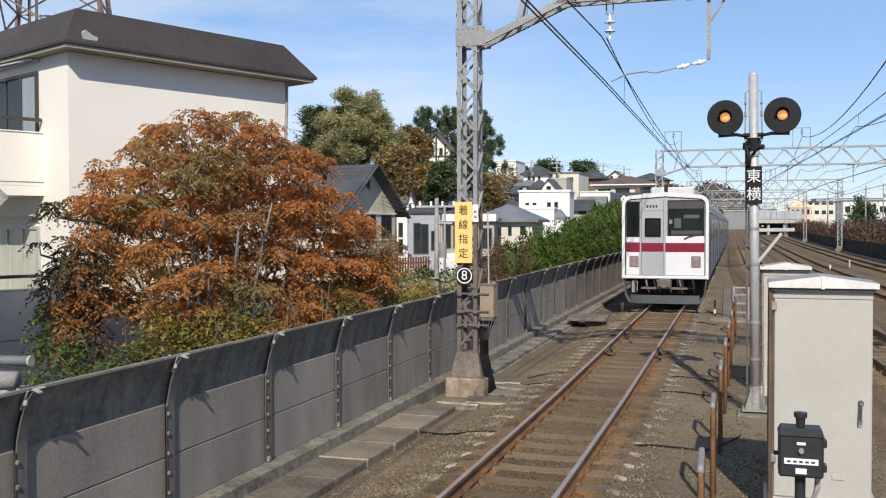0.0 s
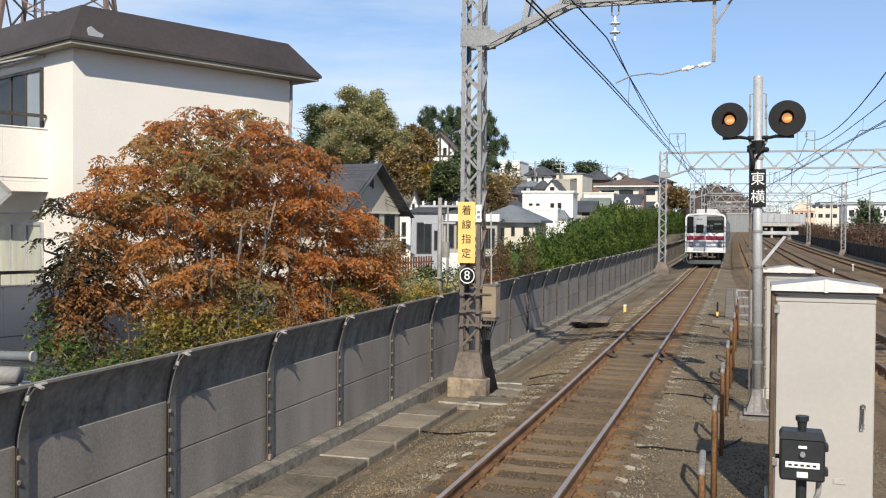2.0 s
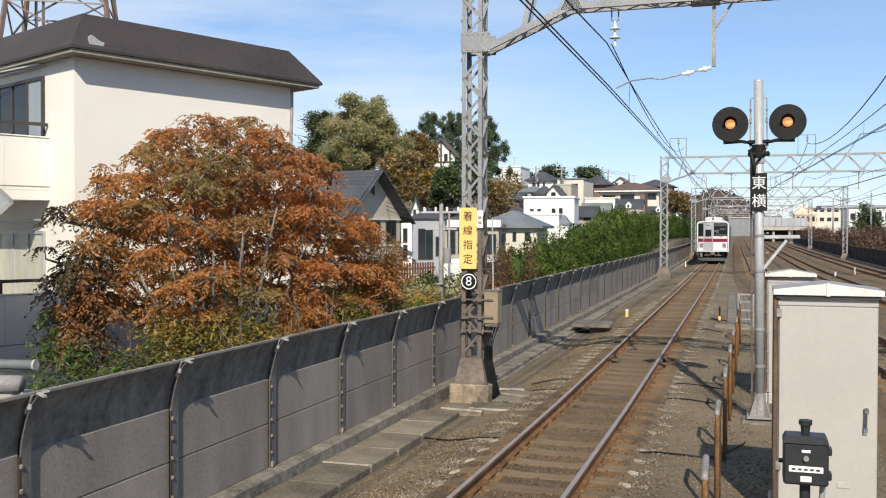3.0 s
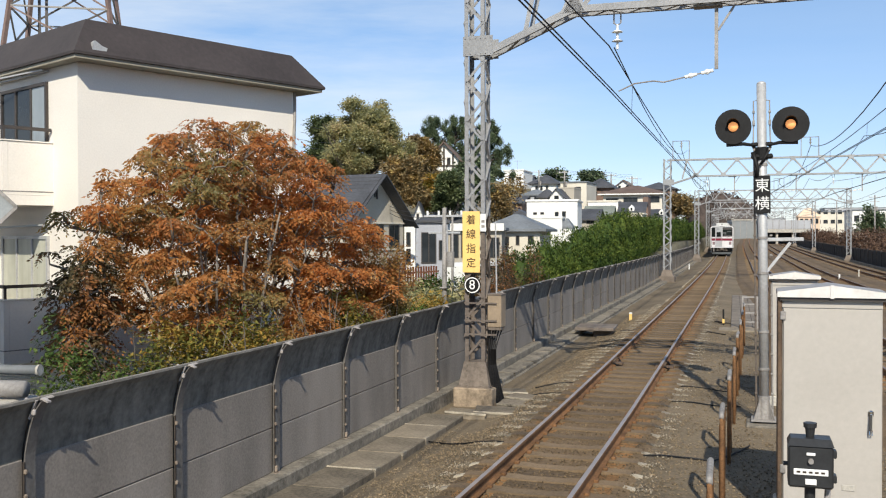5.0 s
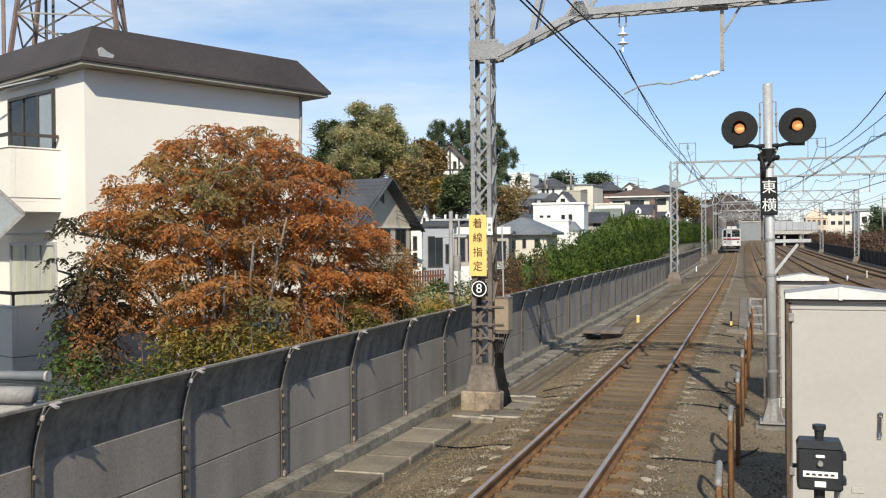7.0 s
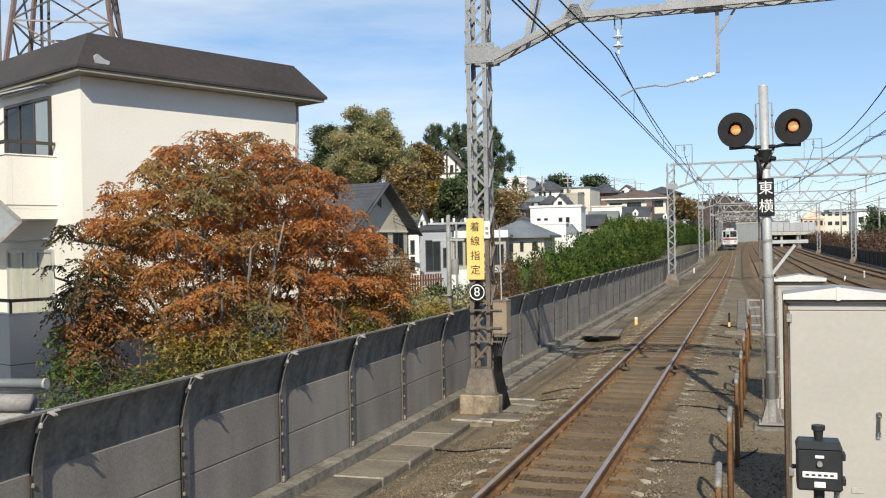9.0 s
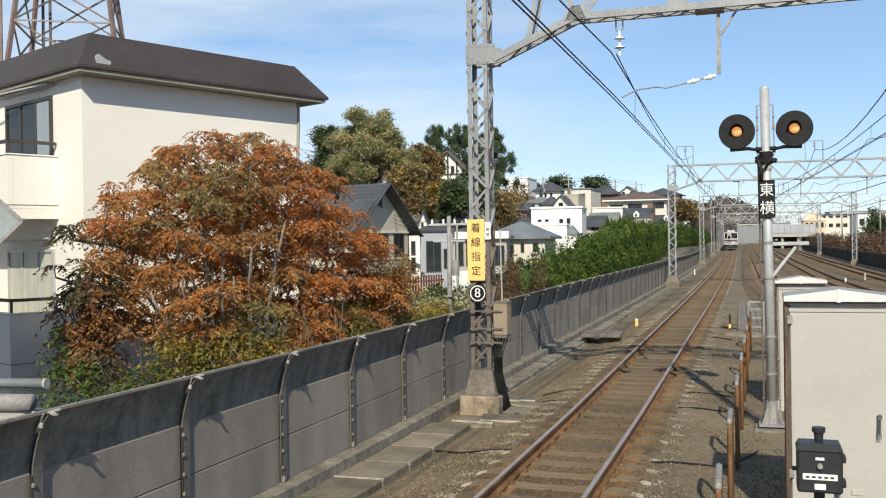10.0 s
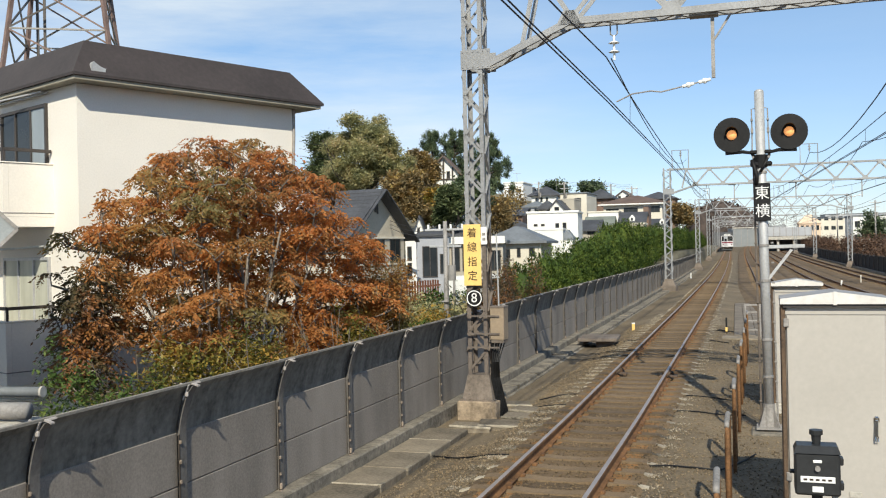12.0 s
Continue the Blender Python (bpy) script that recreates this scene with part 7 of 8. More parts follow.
        for i in range(11):
            u = i / 10
            p = p0 * (1 - u) ** 2 + fork * 2 * u * (1 - u) + p3 * u * u
            p += Vector((rng.normal(0, 0.04), rng.normal(0, 0.05), 0)) * (1 if 0 < i < 10 else 0)
            pts.append(p)
        g.path(pts, 0.055, 7, 0.014)
        nodes += [(p, 0.03) for p in pts[4:]]
    order = np.argsort(cs[:, 2])
    where = np.array([p for p, r in nodes])
    grown = [where]
    for i in order:
        c = cs[i]
        every = np.concatenate(grown) if len(grown) > 60 else None
        if every is not None:
            grown = [every]
        allp = grown[0] if len(grown) == 1 else np.concatenate(grown)
        d = np.linalg.norm(allp - c, axis=1) + np.where(allp[:, 2] > c[2] - 0.08, 3.0, 0.0)
        best = Vector(allp[int(np.argmin(d))])
        c = Vector(c)
        mid = best.lerp(c, 0.5) + Vector((rng.normal(0, 0.06), rng.normal(0, 0.06), -0.04))
        g.path([best, mid, c], 0.02, 4, 0.008)
        grown.append(np.array([tuple(mid), tuple(c)]))
    part("trunk", g.mesh("trunk", M_BARK, True, fix=False), None, t, "grey forking stems and twigs")


def shading_block():
    """An unseen plain block, added south of the apartments to shade their lower floors."""
    n = thing("unseen_shade_block", "unseen plain grey block added to shade the apartments", "building", pose(-11.9, 4.0, -3.0))
    part("wall", Geo().box(-5.0, -4.0, -0.3, 5.9, 4.0, 9.85), M_GREYWALL, n)
    part("roof", Geo().cbox(-5.2, -4.2, 9.85, 6.0, 4.1, 10.05, 0.03), M_TILEGREY, n)


def undergrowth():
    for i, (x, y, rx, ry, h, m, n, twigs, lab) in enumerate((
            (-5.6, 10.1, 0.6, 0.8, 4.6, GREENY, 6500, 9, "leggy green shrub with yellowing leaves"), (-5.3, 11.1, 0.7, 0.8, 4.9, YELLOWG, 9500, 12, "shrub with yellow and orange leaves"),
            (-4.9, 12.3, 0.7, 0.9, 4.9, YELLOWG, 7500, 34, "half-bare shrub with yellow leaves and grey twigs"), (-4.5, 13.9, 0.6, 0.9, 5.0, AUTUMN, 7000, 55, "half-bare shrub with orange leaves and grey twigs"),
            (-4.3, 15.2, 0.6, 0.9, 5.0, YELLOWG, 10000, 24, "shrub with yellow and orange leaves"), (-4.35, 16.7, 0.6, 0.75, 5.75, RUSTY, 14000, 20, "dense shrub with olive and orange leaves"),
            (-4.5, 18.6, 0.7, 1.0, 4.4, HEDGE, 9000, 20, "dark green shrub behind the barrier"), (-4.6, 21.5, 0.8, 1.3, 4.25, YELLOWG, 9000, 20, "low green shrub behind the barrier"))):
        bush("shrub", lab, x, y, -3.0, rx, ry, h, n, 0.075, m, 60 + i, "shrub", 0.66, 0.86, twigs)
    bush("shrub", "reddish-brown shrub at the end of the hedge", -5.4, 28.6, ground_z(-5.4, 28.6), 0.9, 1.6, 4.75, 18000, 0.09, MAROON, 80)
    bush("shrub", "reddish-brown shrub at the end of the hedge", -5.5, 31.5, ground_z(-5.5, 31.5), 0.9, 1.6, 4.8, 18000, 0.09, MAROON, 81)
    for i, (x, y, h) in enumerate(((-9.5, 36, 2.4), (-10.5, 33, 2.6), (-12, 40, 2.2), (-8.2, 31, 2.6), (-13, 45, 1.8), (-8.5, 38.0, 2.6))):
        bush("shrub", "small garden shrub with mixed green leaves", x, y, ground_z(x, y), 1.3, 1.4, h, 1500, 0.22, (YELLOWG, HEDGE, OLIVE)[i % 3], 90 + i)


def right_side():
    """Beyond the outer fence: scrub, buildings and masts towards the horizon."""
    rng = np.random.default_rng(5)
    s = thing("scrub_strip", "brown autumn scrub growing behind the dark fence", "scrub", kind="stuff")
    lobes = []
    for i in range(95):
        y = 60 + 2.7 * i
        lobes.append(((line_x(y) + 17.5 + spread(y) + rng.normal(0, 1.2), y, 1.2 + line_z(y)), (1.4, 1.8, rng.uniform(1.2, 2.4))))
    pts = in_lobes(rng, 22000, lobes, 0.5)
    pts = np.repeat(pts, 4, 0) + rng.normal(0, 0.2, (88000, 3))
    v, k = leaf_cloud(pts, 0.26, 0.4, 0.0, aspect=0.5, seed=6)
    part("foliage", leaf_mesh("foliage", v, k, SCRUB), None, s)
    W4 = lambda z, n, w: tuple(("s", -w / 2 + w * (i + 0.5) / n, z, w / n * 0.6, 1.2) for i in range(n))
    house("peach-coloured apartment building beyond the line", 13.85, 246.0, 0.5, 4.9, 4, 6.6, 4, M_PEACH, M_PEACH, "hip", 2.1, 0.2, "x", W4(5.6, 4, 4.6) + W4(3.2, 4, 4.6))
    house("white block with a flat roof beyond the line", 23.6, 208.0, 0.0, 8.0, 8, 7.6, 6, M_HWHITE, M_TILEGREY, "flat", 0, 0.2, "x", W4(6.0, 5, 8.0) + W4(3.4, 5, 8.0))
    house("grey house with a dark roof beyond the line", 32.0, 196.0, 0.0, 9.0, 7, 5.4, 10, M_GREYWALL, M_TILE, "gable", 1.8, 0.4, "x", W4(3.8, 4, 8.0))
    house("cream building with a flat roof beyond the line", 40.0, 220.0, 0.0, 12.0, 8, 8.6, 10, M_HWHITE, M_TILEGREY, "flat", 0, 0.2, "x", W4(6.9, 6, 11.0) + W4(4.2, 6, 11.0))
    house("low grey shed with pale doors beyond the fence", 27.0, 150.0, -0.2, 14.0, 6, 3.2, 10, M_GREYWALL, M_TILEGREY, "flat", 0, 0.3, "x", W4(1.8, 5, 12.0))
    house("low dark green shed beyond the fence", 35.0, 130.0, -0.2, 12.0, 6, 3.0, 10, M_TILEGRN, M_TILE, "flat", 0, 0.3, "x", W4(1.7, 4, 10.0))
    house("distant grey apartment house", 6.5, 360.0, 1.0, 9.0, 10, 7.5, 4, M_GREYWALL, M_TILEGREY, "flat", 0, 0.2, "x", W4(4.6, 5, 8.0) + W4(2.0, 5, 8.0))
    house("distant beige apartment house", 25.0, 330.0, 1.0, 12.0, 10, 9.0, 10, M_CREAM, M_TILEGREY, "flat", 0, 0.2, "x", W4(9.0, 6, 13.0) + W4(6.0, 6, 13.0))
    # station hall at the far end of the line
    st = thing("station_building", "pale blue-grey station hall across the far tracks", "building", pose(-1.4, 356.0, 0.0, 0, 0, 10))
    m = mat("station_panel", (0.23, 0.245, 0.255), 0.7, vary=0.1, grain=0.6, stain=0.1, bump=0.05)
    part("hall", Geo().box(-5.2, 0, -1, 5.2, 12, 8.2), m, st)
    part("cornice", Geo().cbox(-5.4, -0.3, 8.0, 5.4, 0.3, 8.4, 0.03), M_PALE, st)
    for i in range(5):
        part("panel_rib", Geo().box(-4.6 + 2.2 * i, -0.06, -1, -4.45 + 2.2 * i, -0.004, 8.0), M_GALVOLD, st)
    # solid dark block stands in for the shade inside an opening
    part("underpass_shade", Geo().box(-10.5, 0.5, -1, -5.3, 11, 6.9), M_TILE, st, "solid dark block for the shaded opening beside the hall")
    # wooded rise behind the end of the line
    hl = thing("wooded_hill", "dark brown wooded hill beyond the end of the line", "hill", kind="stuff")
    hp = []
    for i in range(60):
        hx = rng.uniform(-31, 4)
        top = 26.0 * math.exp(-((hx + 18) / 26) ** 2) + 1
        hp.append(((hx, 540 + rng.normal(0, 6), top * 0.45), (6.0, 5.0, top * 0.56)))
    pts = in_lobes(rng, 15000, hp, 0.75)
    v, k = leaf_cloud(pts, 2.0, 0.5, 0.0, aspect=0.7, seed=16)
    core = Geo()
    for c, q in hp:
        core.ball(c, 5.0, 10, 6, q[2] / 5.0 * 0.9)
    part("canopy", core, mat("far_canopy", (0.088, 0.066, 0.057), 0.95, vary=0.3, grain=0.4, stain=0.1, bump=0.3), hl, smooth=True)
    part("foliage", leaf_mesh("foliage", v, k, leaf_mat("far_woods", [(0.0, (0.08, 0.055, 0.052)), (0.5, (0.12, 0.082, 0.075)), (1.0, (0.16, 0.115, 0.09))], 0.8, 0.1)), None, hl)
    fb = thing("road_bridge", "grey concrete road bridge over the far tracks", "bridge", pose(8.25, 235.0, line_z(235), 0, 0, 2))
    part("deck", Geo().cbox(-5.6, -2, 2.45, 5.6, 6, 3.3, 0.05), M_PALE, fb)
    part("parapet", Geo().cbox(-5.6, -2.1, 3.3, 5.6, -1.95, 5.3, 0.02), M_GREYWALL, fb, "grey panelled parapet")
    for i in range(9):
        part("parapet_post", Geo().box(-5.5 + 1.36 * i, -2.16, 3.3, -5.38 + 1.36 * i, -2.105, 5.4), M_GALVOLD, fb)
    for i in range(4):
        part("pier", Geo().cbox(-5.5 + 3.5 * i, -1.4, -1.5, -5.0 + 3.5 * i, 1.4, 2.45, 0.05), M_PALE, fb)
    # dark sheet added behind the piers as the shade below the bridge
    part("opening_shade", Geo().box(-5.6, 5.0, -1.5, 5.6, 6.0, 2.448), M_TILE, fb, "dark back sheet for the shade under the deck")
    broad_tree("broadleaf_tree", "dark round tree beyond the fence", 21.0, 178.0, 0.5, 2.2, 7.8, 71, PINE, 500, 9, 0.5)
    for i, (x, y, h) in enumerate(((21, 120, 9), (27, 140, 9.5), (20, 165, 9), (30, 112, 9), (25, 185, 10), (18, 215, 9.5), (34, 160, 10), (24, 100, 8.5), (15.5, 250, 9.5))):
        utility_pole(x, y, -0.3 + line_z(y), h, i % 2 == 0)
    for x0, y0, w in ((38, 400, 24), (70, 420, 30), (100, 380, 26)):
        house("distant grey block of flats on the horizon", x0, y0, 2.0, w, 12, 8.0 + (x0 % 5), 5, M_GREYWALL, M_TILEGREY, "flat", 0, 0.2, "x", W4(6.5, 8, w * 0.9) + W4(3.5, 8, w * 0.9))

# ---- the town behind ----
house("white flat-roofed house on the slope", -17.5, 96.8, 3.51, 5.07, 6.0, 2.68, 5.9, M_HWHITE, M_HWHITE, "flat", 0.00, 0.12, "x", (("s", -1.69, 1.51, 0.38, 0.23), ("s", -0.97, 1.51, 0.38, 0.23), ("s", 0.48, 1.3, 0.38, 0.72), ("s", 1.2, 1.32, 0.38, 0.76), ))
house("white garden annex in front of the house", -17.9, 90.0, 2.23, 5.20, 4.0, 2.14, 6.9, M_HWHITE, M_HWHITE, "flat", 0.00, 0.05, "x", ())
house("small grey-roofed porch beside the annex", -15.0, 90.7, 2.75, 1.03, 2.5, 0.72, 5.0, M_HWHITE, M_TILEGREY, "hip", 0.80, 0.10, "x", ())
house("low house with a blue-grey hip roof", -15.5, 73.0, 1.93, 4.26, 7.0, 1.19, 5.3, M_CREAM, M_TILEGREY, "hip", 1.17, 0.50, "x", (("s", -1.47, 0.5, 0.85, 0.71), ("s", -0.55, 0.46, 0.71, 0.64), ("s", 0.45, 0.5, 0.28, 0.71), ("s", 1.44, 0.53, 0.43, 0.64), ))
house("low grey house with a dark flat-topped roof", -22.7, 102.0, 3.58, 2.85, 6.0, 1.17, 6.1, M_GREYWALL, M_TILE, "hip", 0.82, 0.30, "x", ())
house("white building with a flat roof on the hill", -37.8, 163.5, 10.59, 3.53, 7.0, 3.39, 0.1, M_HWHITE, M_HWHITE, "flat", 0.00, 0.12, "x", (("s", -0.41, 2.06, 0.98, 0.59), ("s", 0.9, 2.06, 0.98, 0.59), ))
house("white house with a dark hip roof", -31.9, 160.0, 10.18, 4.25, 6.0, 1.24, 2.3, M_HWHITE, M_TILE, "hip", 1.55, 0.60, "x", (("s", -1.27, 0.6, 0.38, 0.76), ("s", -0.44, 0.6, 0.38, 0.76), ("s", 0.51, 0.6, 0.38, 0.76), ))
house("white-walled house with dark gables", -24.1, 133.0, 7.39, 1.92, 6.0, 0.78, -0.4, M_HWHITE, M_TILE, "gable", 1.07, 0.35, "y", (("s", 0.0, 0.68, 0.63, 0.52), ))
house("dark hip-roofed house among the gardens", -26.5, 135.5, 7.52, 2.03, 5.0, 0.64, 4.2, M_BEIGE, M_TILE, "hip", 1.15, 0.30, "x", ())
house("pale grey house on the slope", -28.6, 138.0, 7.54, 3.07, 6.0, 1.07, 0.9, M_GREYWALL, M_TILEGREY, "hip", 0.78, 0.30, "x", (("s", -0.75, 0.66, 0.68, 0.49), ("s", 0.48, 0.66, 0.68, 0.49), ))
house("cream house with a flat grey roof", -25.1, 152.5, 8.37, 4.23, 7.0, 2.74, -3.4, M_CREAM, M_TILEGREY, "flat", 0.00, 0.15, "x", (("s", -1.0, 1.7, 0.74, 0.65), ("s", 0.71, 1.7, 1.01, 0.77), ))
house("tan rendered block on the slope", -23.5, 136.5, 7.51, 2.31, 5.0, 1.93, -1.0, M_BEIGE, M_BEIGE, "flat", 0.00, 0.04, "x", (("s", -0.32, 1.3, 0.54, 0.46), ))
house("brown house with a dark hip roof", -22.7, 161.5, 8.33, 3.75, 7.0, 2.32, -0.9, M_BROWNWALL, M_TILE, "hip", 1.53, 0.60, "x", (("s", -0.77, 1.36, 1.1, 0.72), ("s", 0.85, 1.36, 1.0, 0.72), ))
house("white gabled house on the ridge", -21.2, 180.5, 10.14, 4.07, 7.0, 1.22, -0.4, M_HWHITE, M_TILEBR, "gable", 1.56, 0.40, "y", (("s", -0.71, 1.6, 0.52, 0.49), ("s", 0.68, 1.6, 0.52, 0.49), ))
house("wide cream house with a brown hip roof", -15.3, 146.0, 6.57, 8.56, 8.0, 2.34, 1.1, M_CREAM, M_TILEBR, "hip", 1.25, 0.70, "x", (("s", -2.96, 1.42, 1.86, 0.61), ("s", -0.28, 1.41, 2.06, 0.81), ("s", 3.14, 1.49, 1.56, 0.92), ), band=True)
house("dark-roofed house with a white dormer", -13.2, 127.0, 5.00, 3.07, 6.0, 0.80, 2.1, M_CREAM, M_TILE, "gable", 1.24, 0.30, "x", (), dormer=0.0)
house("brown brick house beside the wide roof", -11.8, 130.0, 4.68, 0.68, 4.0, 3.20, 1.3, M_BROWNWALL, M_TILE, "flat", 0.00, 0.05, "x", ())
house("long low house with white walls", -17.2, 128.5, 5.33, 3.96, 5.0, 1.87, 2.8, M_HWHITE, M_CREAM, "flat", 0.00, 0.10, "x", (("s", 1.28, 1.06, 0.62, 0.37), ))
house("low house with a grey-green roof", -15.7, 115.0, 4.39, 2.85, 6.0, 0.73, 4.1, M_CREAM, M_TILEGRN, "gable", 1.09, 0.40, "x", (("s", 0.02, 0.44, 1.55, 0.31), ))
house("small house with a dark grey roof", -15.3, 106.5, 3.66, 1.67, 5.0, 0.93, 1.7, M_BEIGE, M_TILE, "gable", 1.01, 0.40, "x", (("s", 0.19, 0.6, 0.87, 0.41), ))
house("dark-roofed house beside the hedge", -10.7, 134.0, 4.45, 2.07, 6.0, 0.97, 0.7, M_HWHITE, M_TILE, "gable", 0.83, 0.30, "x", (), dormer=0.7)
house("small cream house above the hedge", -11.8, 120.5, 4.08, 1.58, 5.0, 1.25, 1.8, M_CREAM, M_CREAM, "flat", 0.00, 0.10, "x", (("s", 0.05, 0.84, 0.55, 0.39), ))
house("long low house with a dark roof on the ridge", -16.8, 197.5, 10.91, 6.83, 7.0, 1.06, -0.3, M_BROWNWALL, M_TILE, "hip", 1.42, 0.50, "x", (("s", -1.51, 0.57, 1.13, 0.53), ("s", 1.51, 0.57, 1.13, 0.53), ))
house("dark-roofed house below the bare trees", -26.7, 117.0, 5.80, 2.60, 6.0, 1.02, 4.2, M_BROWNWALL, M_TILE, "gable", 0.81, 0.40, "x", (("s", -0.3, 0.58, 0.7, 0.47), ))
house("dark-roofed house on the ridge line", -38.4, 175.0, 11.65, 1.49, 6.0, 1.22, 3.3, M_GREYWALL, M_TILE, "gable", 1.14, 0.30, "x", ())
house("blue-grey house with a large dark window", -19.1, 62.9, -0.15, 2.15, 6.0, 3.81, 16.0, M_SLATE, M_TILE, "hip", 0.46, 0.15, "x", (("s", -0.19, 2.13, 1.02, 2.08), ("s", 0.66, 1.98, 0.38, 1.32), ))
house("narrow white stair wing with tall dark windows", -20.2, 61.4, 0.26, 0.71, 5.0, 3.14, 17.3, M_HWHITE, M_HWHITE, "flat", 0.00, 0.04, "x", (("s", -0.09, 2.3, 0.3, 0.94), ("s", -0.09, 1.16, 0.3, 1.05), ))
house("small white gable behind the wing", -20.3, 63.4, 2.68, 0.93, 4.0, 1.05, 16.8, M_HWHITE, M_TILE, "gable", 1.31, 0.25, "y", (("s", -0.06, 1.4, 0.19, 0.47), ))
house("low house with a dark tiled roof behind", -20.5, 69.9, 2.25, 2.53, 6.0, 1.51, 12.4, M_BEIGE, M_TILE, "hip", 0.86, 0.40, "x", ())
house("low house with a long white eaves band", -16.4, 64.4, -0.19, 3.75, 6.0, 3.32, 12.5, M_BEIGE, M_TILEGREY, "flat", 0.00, 0.30, "x", (("s", -1.32, 2.29, 0.57, 1.6), ("s", -0.57, 2.29, 0.61, 1.6), ("s", 1.3, 2.17, 0.84, 1.37), ), band=True)
utility_pole(-26.6, 148.4, 10.56, 2.50)
utility_pole(-21.1, 160.8, 10.91, 2.29)
utility_pole(-32.2, 155.0, 11.07, 2.63)
utility_pole(-16.5, 151.8, 10.33, 1.79)
half_timbered(-26.1, 87.4, 10.31)
gable_house(-18.8, 53.5, -0.60)
parked_van(-11.8, 48.6)
utility_pole(-10.1, 38.0, ground_z(-10.1, 38.0), 3.97 - ground_z(-10.1, 38.0), True, 0.13)
utility_pole(-11.0, 41.9, ground_z(-11.0, 41.9), 3.74 - ground_z(-11.0, 41.9), False, 0.07)
def service_wires(p0, p1, n, gap, sag):
    t = thing("service_wires", "thin dark service wires strung between poles", "overhead wire", group="service wires")
    for i in range(n):
        a, b = Vector(p0) + Vector((0, 0, gap * i)), Vector(p1) + Vector((0, 0, gap * i))
        pts = [a.lerp(b, k / 10) - Vector((0, 0, 4 * sag * (k / 10) * (1 - k / 10))) for k in range(11)]
        part("wire", Geo().path(pts, 0.014, 4), M_WIRE, t)


def aerial(x, y, z, h):
    t = thing("roof_aerial", "thin metal television aerial on a roof", "aerial", pose(x, y, z, 0, 0, 25), group="roof aerials")
    part("mast", Geo().tube((0, 0, -0.4), (0, 0, h), 0.025, n=5), M_GALVOLD, t)
    part("boom", Geo().bar((-0.7, 0, h - 0.15), (0.7, 0, h - 0.15), 0.03, 0.03), M_GALVOLD, t)
    for k in range(5):
        part("element", Geo().bar((-0.6 + 0.3 * k, -0.35, h - 0.15), (-0.6 + 0.3 * k, 0.35, h - 0.15), 0.02, 0.02), M_GALVOLD, t)


service_wires((-10.1, 38.0, 3.4), (-21.0, 58.0, 4.6), 3, 0.22, 0.35)
service_wires((-30.0, 64.0, 8.9), (-36.5, 92.0, 12.0), 5, 0.55, 0.4)
service_wires((-26.6, 148.4, 12.6), (-21.1, 160.8, 12.9), 3, 0.25, 0.2)
service_wires((-32.2, 155.0, 13.2), (-26.6, 148.4, 12.6), 3, 0.25, 0.2)
service_wires((-21.1, 160.8, 12.9), (-16.5, 151.8, 11.9), 3, 0.25, 0.2)
aerial(-37.6, 162.0, 14.05, 1.9)
aerial(-30.2, 160.0, 12.9, 1.6)
aerial(-22.4, 161.5, 12.1, 1.5)
aerial(-15.0, 146.0, 10.1, 1.4)
pylon(-40.2, 51.1, 0.0)
broad_tree("broadleaf_tree", "large olive-green tree turning brown", -27.95, 71.9, 4.6, 3.95, 9.9, 21, OLIVE, 5200, 10, 0.22)
broad_tree("broadleaf_tree", "dark evergreen tree behind the gable roof", -35.9, 80.0, 5.21, 1.94, 9.32, 22, EVERGREEN, 1600, 10, 0.28)
broad_tree("broadleaf_tree", "russet-brown autumn tree on the slope", -25.3, 77.2, 4.86, 2.20, 6.73, 23, RUSSET, 2600, 10, 0.24)
broad_tree("broadleaf_tree", "yellowing tree behind the gabled house", -23.2, 67.3, 3.78, 2.36, 5.14, 24, RUSSET, 1600, 10, 0.3)
broad_tree("broadleaf_tree", "yellow-green tree beside the roofs", -21.9, 72.0, 3.78, 1.58, 4.07, 25, YELLOWG, 600, 10, 0.36)
broad_tree("broadleaf_tree", "dark green tree under the pines", -22.8, 84.3, 4.92, 2.09, 5.23, 26, PINE, 700, 10, 0.4)
broad_tree("broadleaf_tree", "round dark tree on the ridge", -35.2, 182.4, 11.5, 2.53, 4.0, 27, PINE, 500, 9, 0.6)
broad_tree("broadleaf_tree", "flat-topped dark tree on the ridge", -28.5, 184.7, 11.8, 2.5, 3.5, 28, PINE, 400, 9, 0.6, None, 0.5)
broad_tree("broadleaf_tree", "thin reddish tree, nearly bare", -25.3, 108.8, 5.40, 2.33, 4.99, 29, RUSSET, 120, 7, 0.35)
broad_tree("broadleaf_tree", "olive tree at the edge of the roofs", -32.0, 75.0, 5.02, 2.68, 5.85, 30, OLIVE, 2600, 10, 0.24)
broad_tree("broadleaf_tree", "brown scrubby tree on the slope", -22.7, 92.8, 3.34, 2.28, 4.85, 31, RUSSET, 350, 9, 0.36)
broad_tree("broadleaf_tree", "dark tree behind the hedge", -9.3, 154.2, 5.0, 2.23, 4.2, 32, RUSSET, 500, 9, 0.5)
broad_tree("broadleaf_tree", "dark green tree below the timbered house", -19.1, 66.6, 3.68, 1.21, 4.08, 33, EVERGREEN, 1200, 10, 0.26)
pine(-31.3, 98.4, 5.39, 3.0, 10.35, 41)
pine(-29.6, 101.0, 5.39, 2.6, 10.6, 42)
pine(-24.1, 94.5, 5.12, 2.7, 9.45, 43)

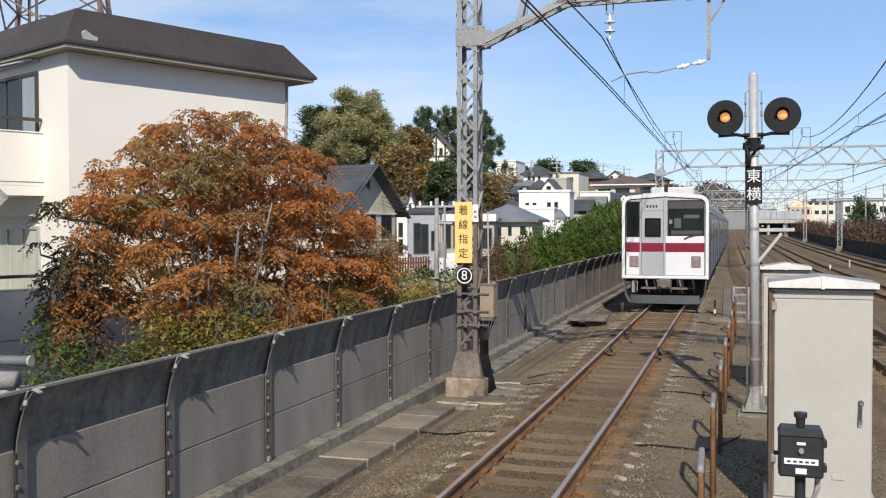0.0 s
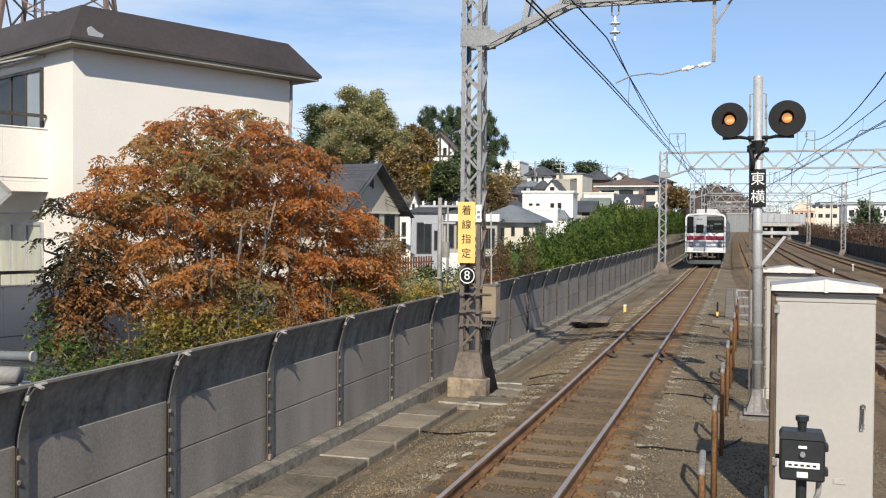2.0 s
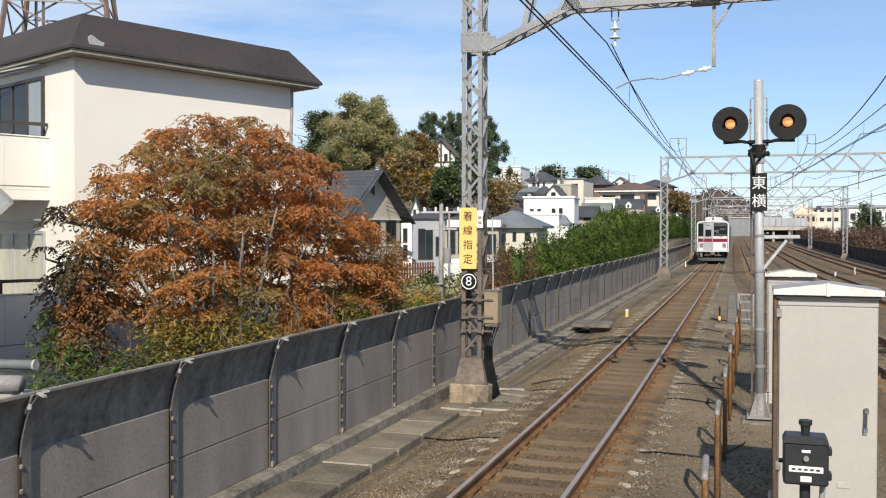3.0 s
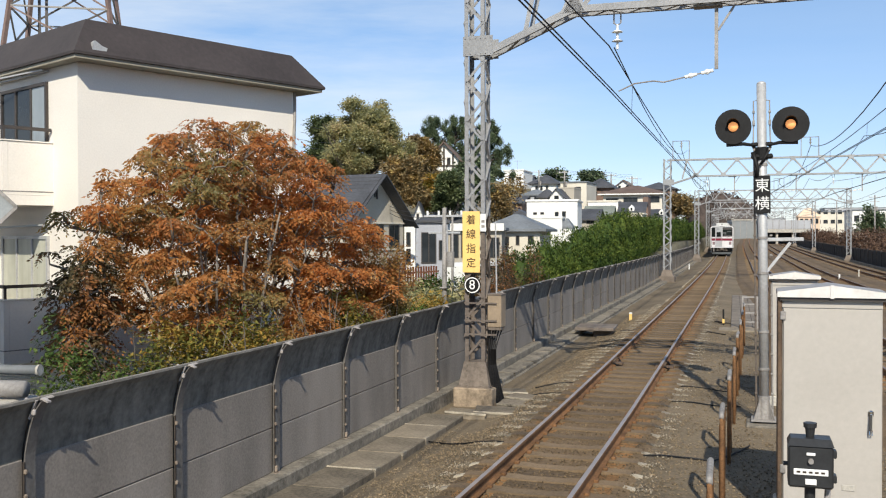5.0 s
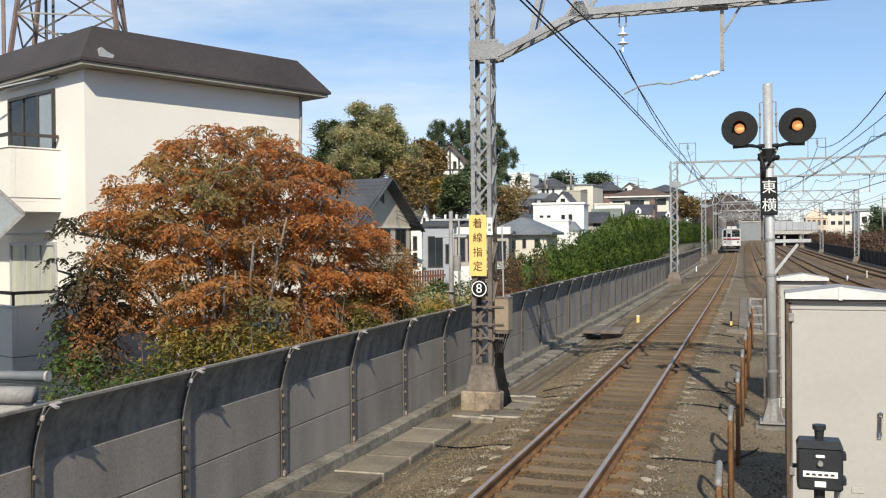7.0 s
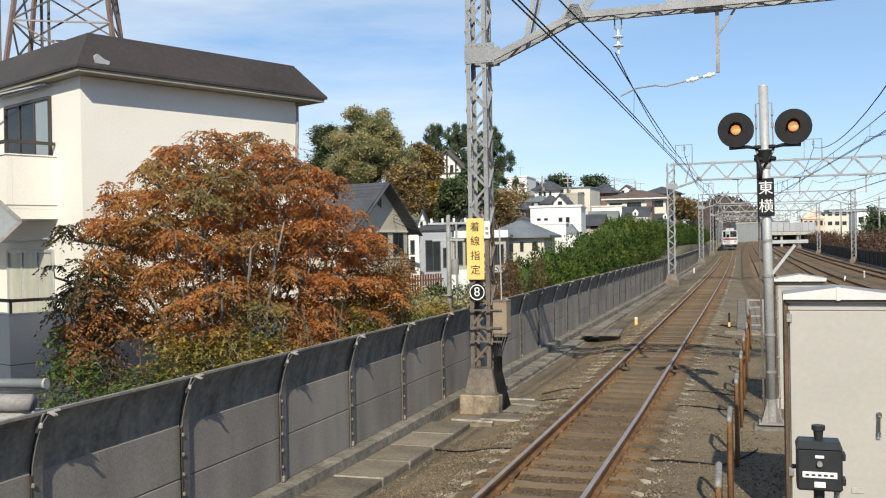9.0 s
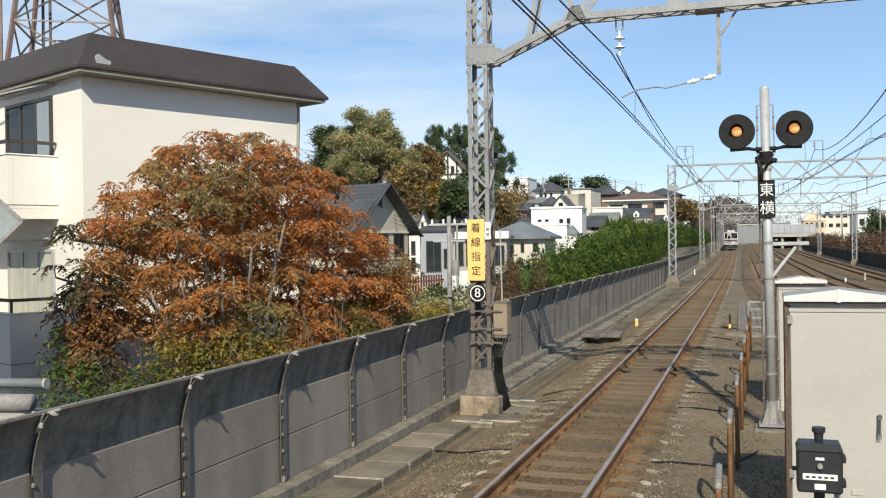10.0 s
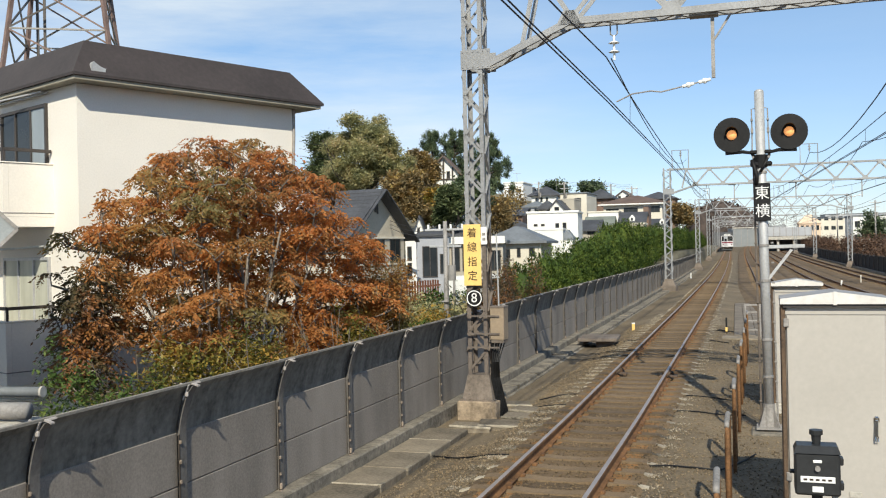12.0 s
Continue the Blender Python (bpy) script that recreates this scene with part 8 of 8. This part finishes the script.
# ---- the place ----
barrier()
cable_trough()
near_gantry = gantry(GANTRY_Y[0], True, 0, 16.5)
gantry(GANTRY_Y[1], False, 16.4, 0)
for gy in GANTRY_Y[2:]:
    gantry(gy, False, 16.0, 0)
WIRE_Y = [-30.7] + GANTRY_Y
wires(0.0, 0.0, WIRE_Y)
wires(3.62, 1.0, WIRE_Y)
wires(7.5, 1.0, WIRE_Y)
wires(11.3, 1.0, WIRE_Y)
slack_wire((0.03, 16.9, 6.1), (-2.0, 64.5, 8.4), 0.9)
feeder(-1.66, 8.4, GANTRY_Y[1:], 1.3)
feeder(6.3, 8.4, GANTRY_Y, 1.3)
feeder(9.4, 8.9, GANTRY_Y, 1.2)
mast_sign()
signal()
cabinet(2.69, 3.65, 10.5, 11.15, -0.1, 2.27, "beige steel equipment cabinet with a low pitched roof")
cabinet(2.68, 3.45, 18.0, 18.6, -0.1, 2.13, "smaller beige equipment cabinet behind the first", False)
bell_box()
hoops()
apartment()
pipes()
diamond_sign(-4.05, 6.78, 3.05)
rust_tree()
shading_block()
undergrowth()
hedge()
far_fence()
right_side()
clutter()
the_train = train()
scatter_stones("loose_ballast", 16000, (-2.2, -0.98, 8.5, 36.0), M_STONE, 3, bed_z, "loose grey-brown ballast stones beside the track")
scatter_stones("loose_ballast", 17000, (0.98, 4.2, 8.5, 36.0), M_STONE, 4, bed_z, "loose grey-brown ballast stones beside the track")
scatter_stones("rusty_ballast_stones", 12000, (-1.0, 1.0, 8.5, 36.0), M_RUSTSTONE, 5, lambda a, b: -0.18, "rust-stained ballast stones between the rails")
pale_ends("pale_ballast_dust", "pale chalky stones lying at the sleeper ends")
track("railway_track", 0.0, 0.0, "single track with rusty rails on concrete sleepers in ballast", True)
for jx, jy in ((0.566, 21.3), (-0.566, 21.6)):
    rj = thing("rail_joint", "rusty bolted fishplate with bond cables on the rail", "rail joint", pose(line_x(jy) + jx, jy, 0.05, 0, 0, heading(jy)), group="rail joints")
    for sx in (-1, 1):
        part("fishplate", Geo().cbox(sx * 0.03 - 0.014, -0.32, -0.13, sx * 0.03 + 0.014, 0.32, -0.03, 0.006), M_RUSTDULL, rj)
    for k in range(4):
        part("bolt", Geo().tube((0.07, -0.24 + 0.16 * k, -0.08), (-0.07, -0.24 + 0.16 * k, -0.08), 0.02, n=8), M_RUSTDULL, rj)
    part("bond_cable", Geo().path([(0.07, -0.45, -0.1), (0.13, -0.3, -0.16), (0.15, 0.0, -0.18), (0.13, 0.3, -0.16), (0.07, 0.45, -0.1)], 0.018, 6), M_BLACK, rj)
    part("tie_plate", Geo().cbox(-0.17, -0.14, -0.19, 0.22, 0.14, -0.135, 0.01), M_RUSTDULL, rj)
track("railway_track", 3.62, 1.0, "second track curving past the platform end", False)
track("railway_track", 7.5, 1.0, "third track curving away from the platform", False)
track("railway_track", 11.3, 1.0, "outer track beside the dark fence", False)


def motions():
    rows = []
    for i in range(49):
        t = 12.0 * i / 48
        y = TRAIN_START + TRAIN_SPEED * t - TRAIN_SLOWING * t * t
        rows.append((t, train_pose(y)))
    walk(the_train, rows)


motions()
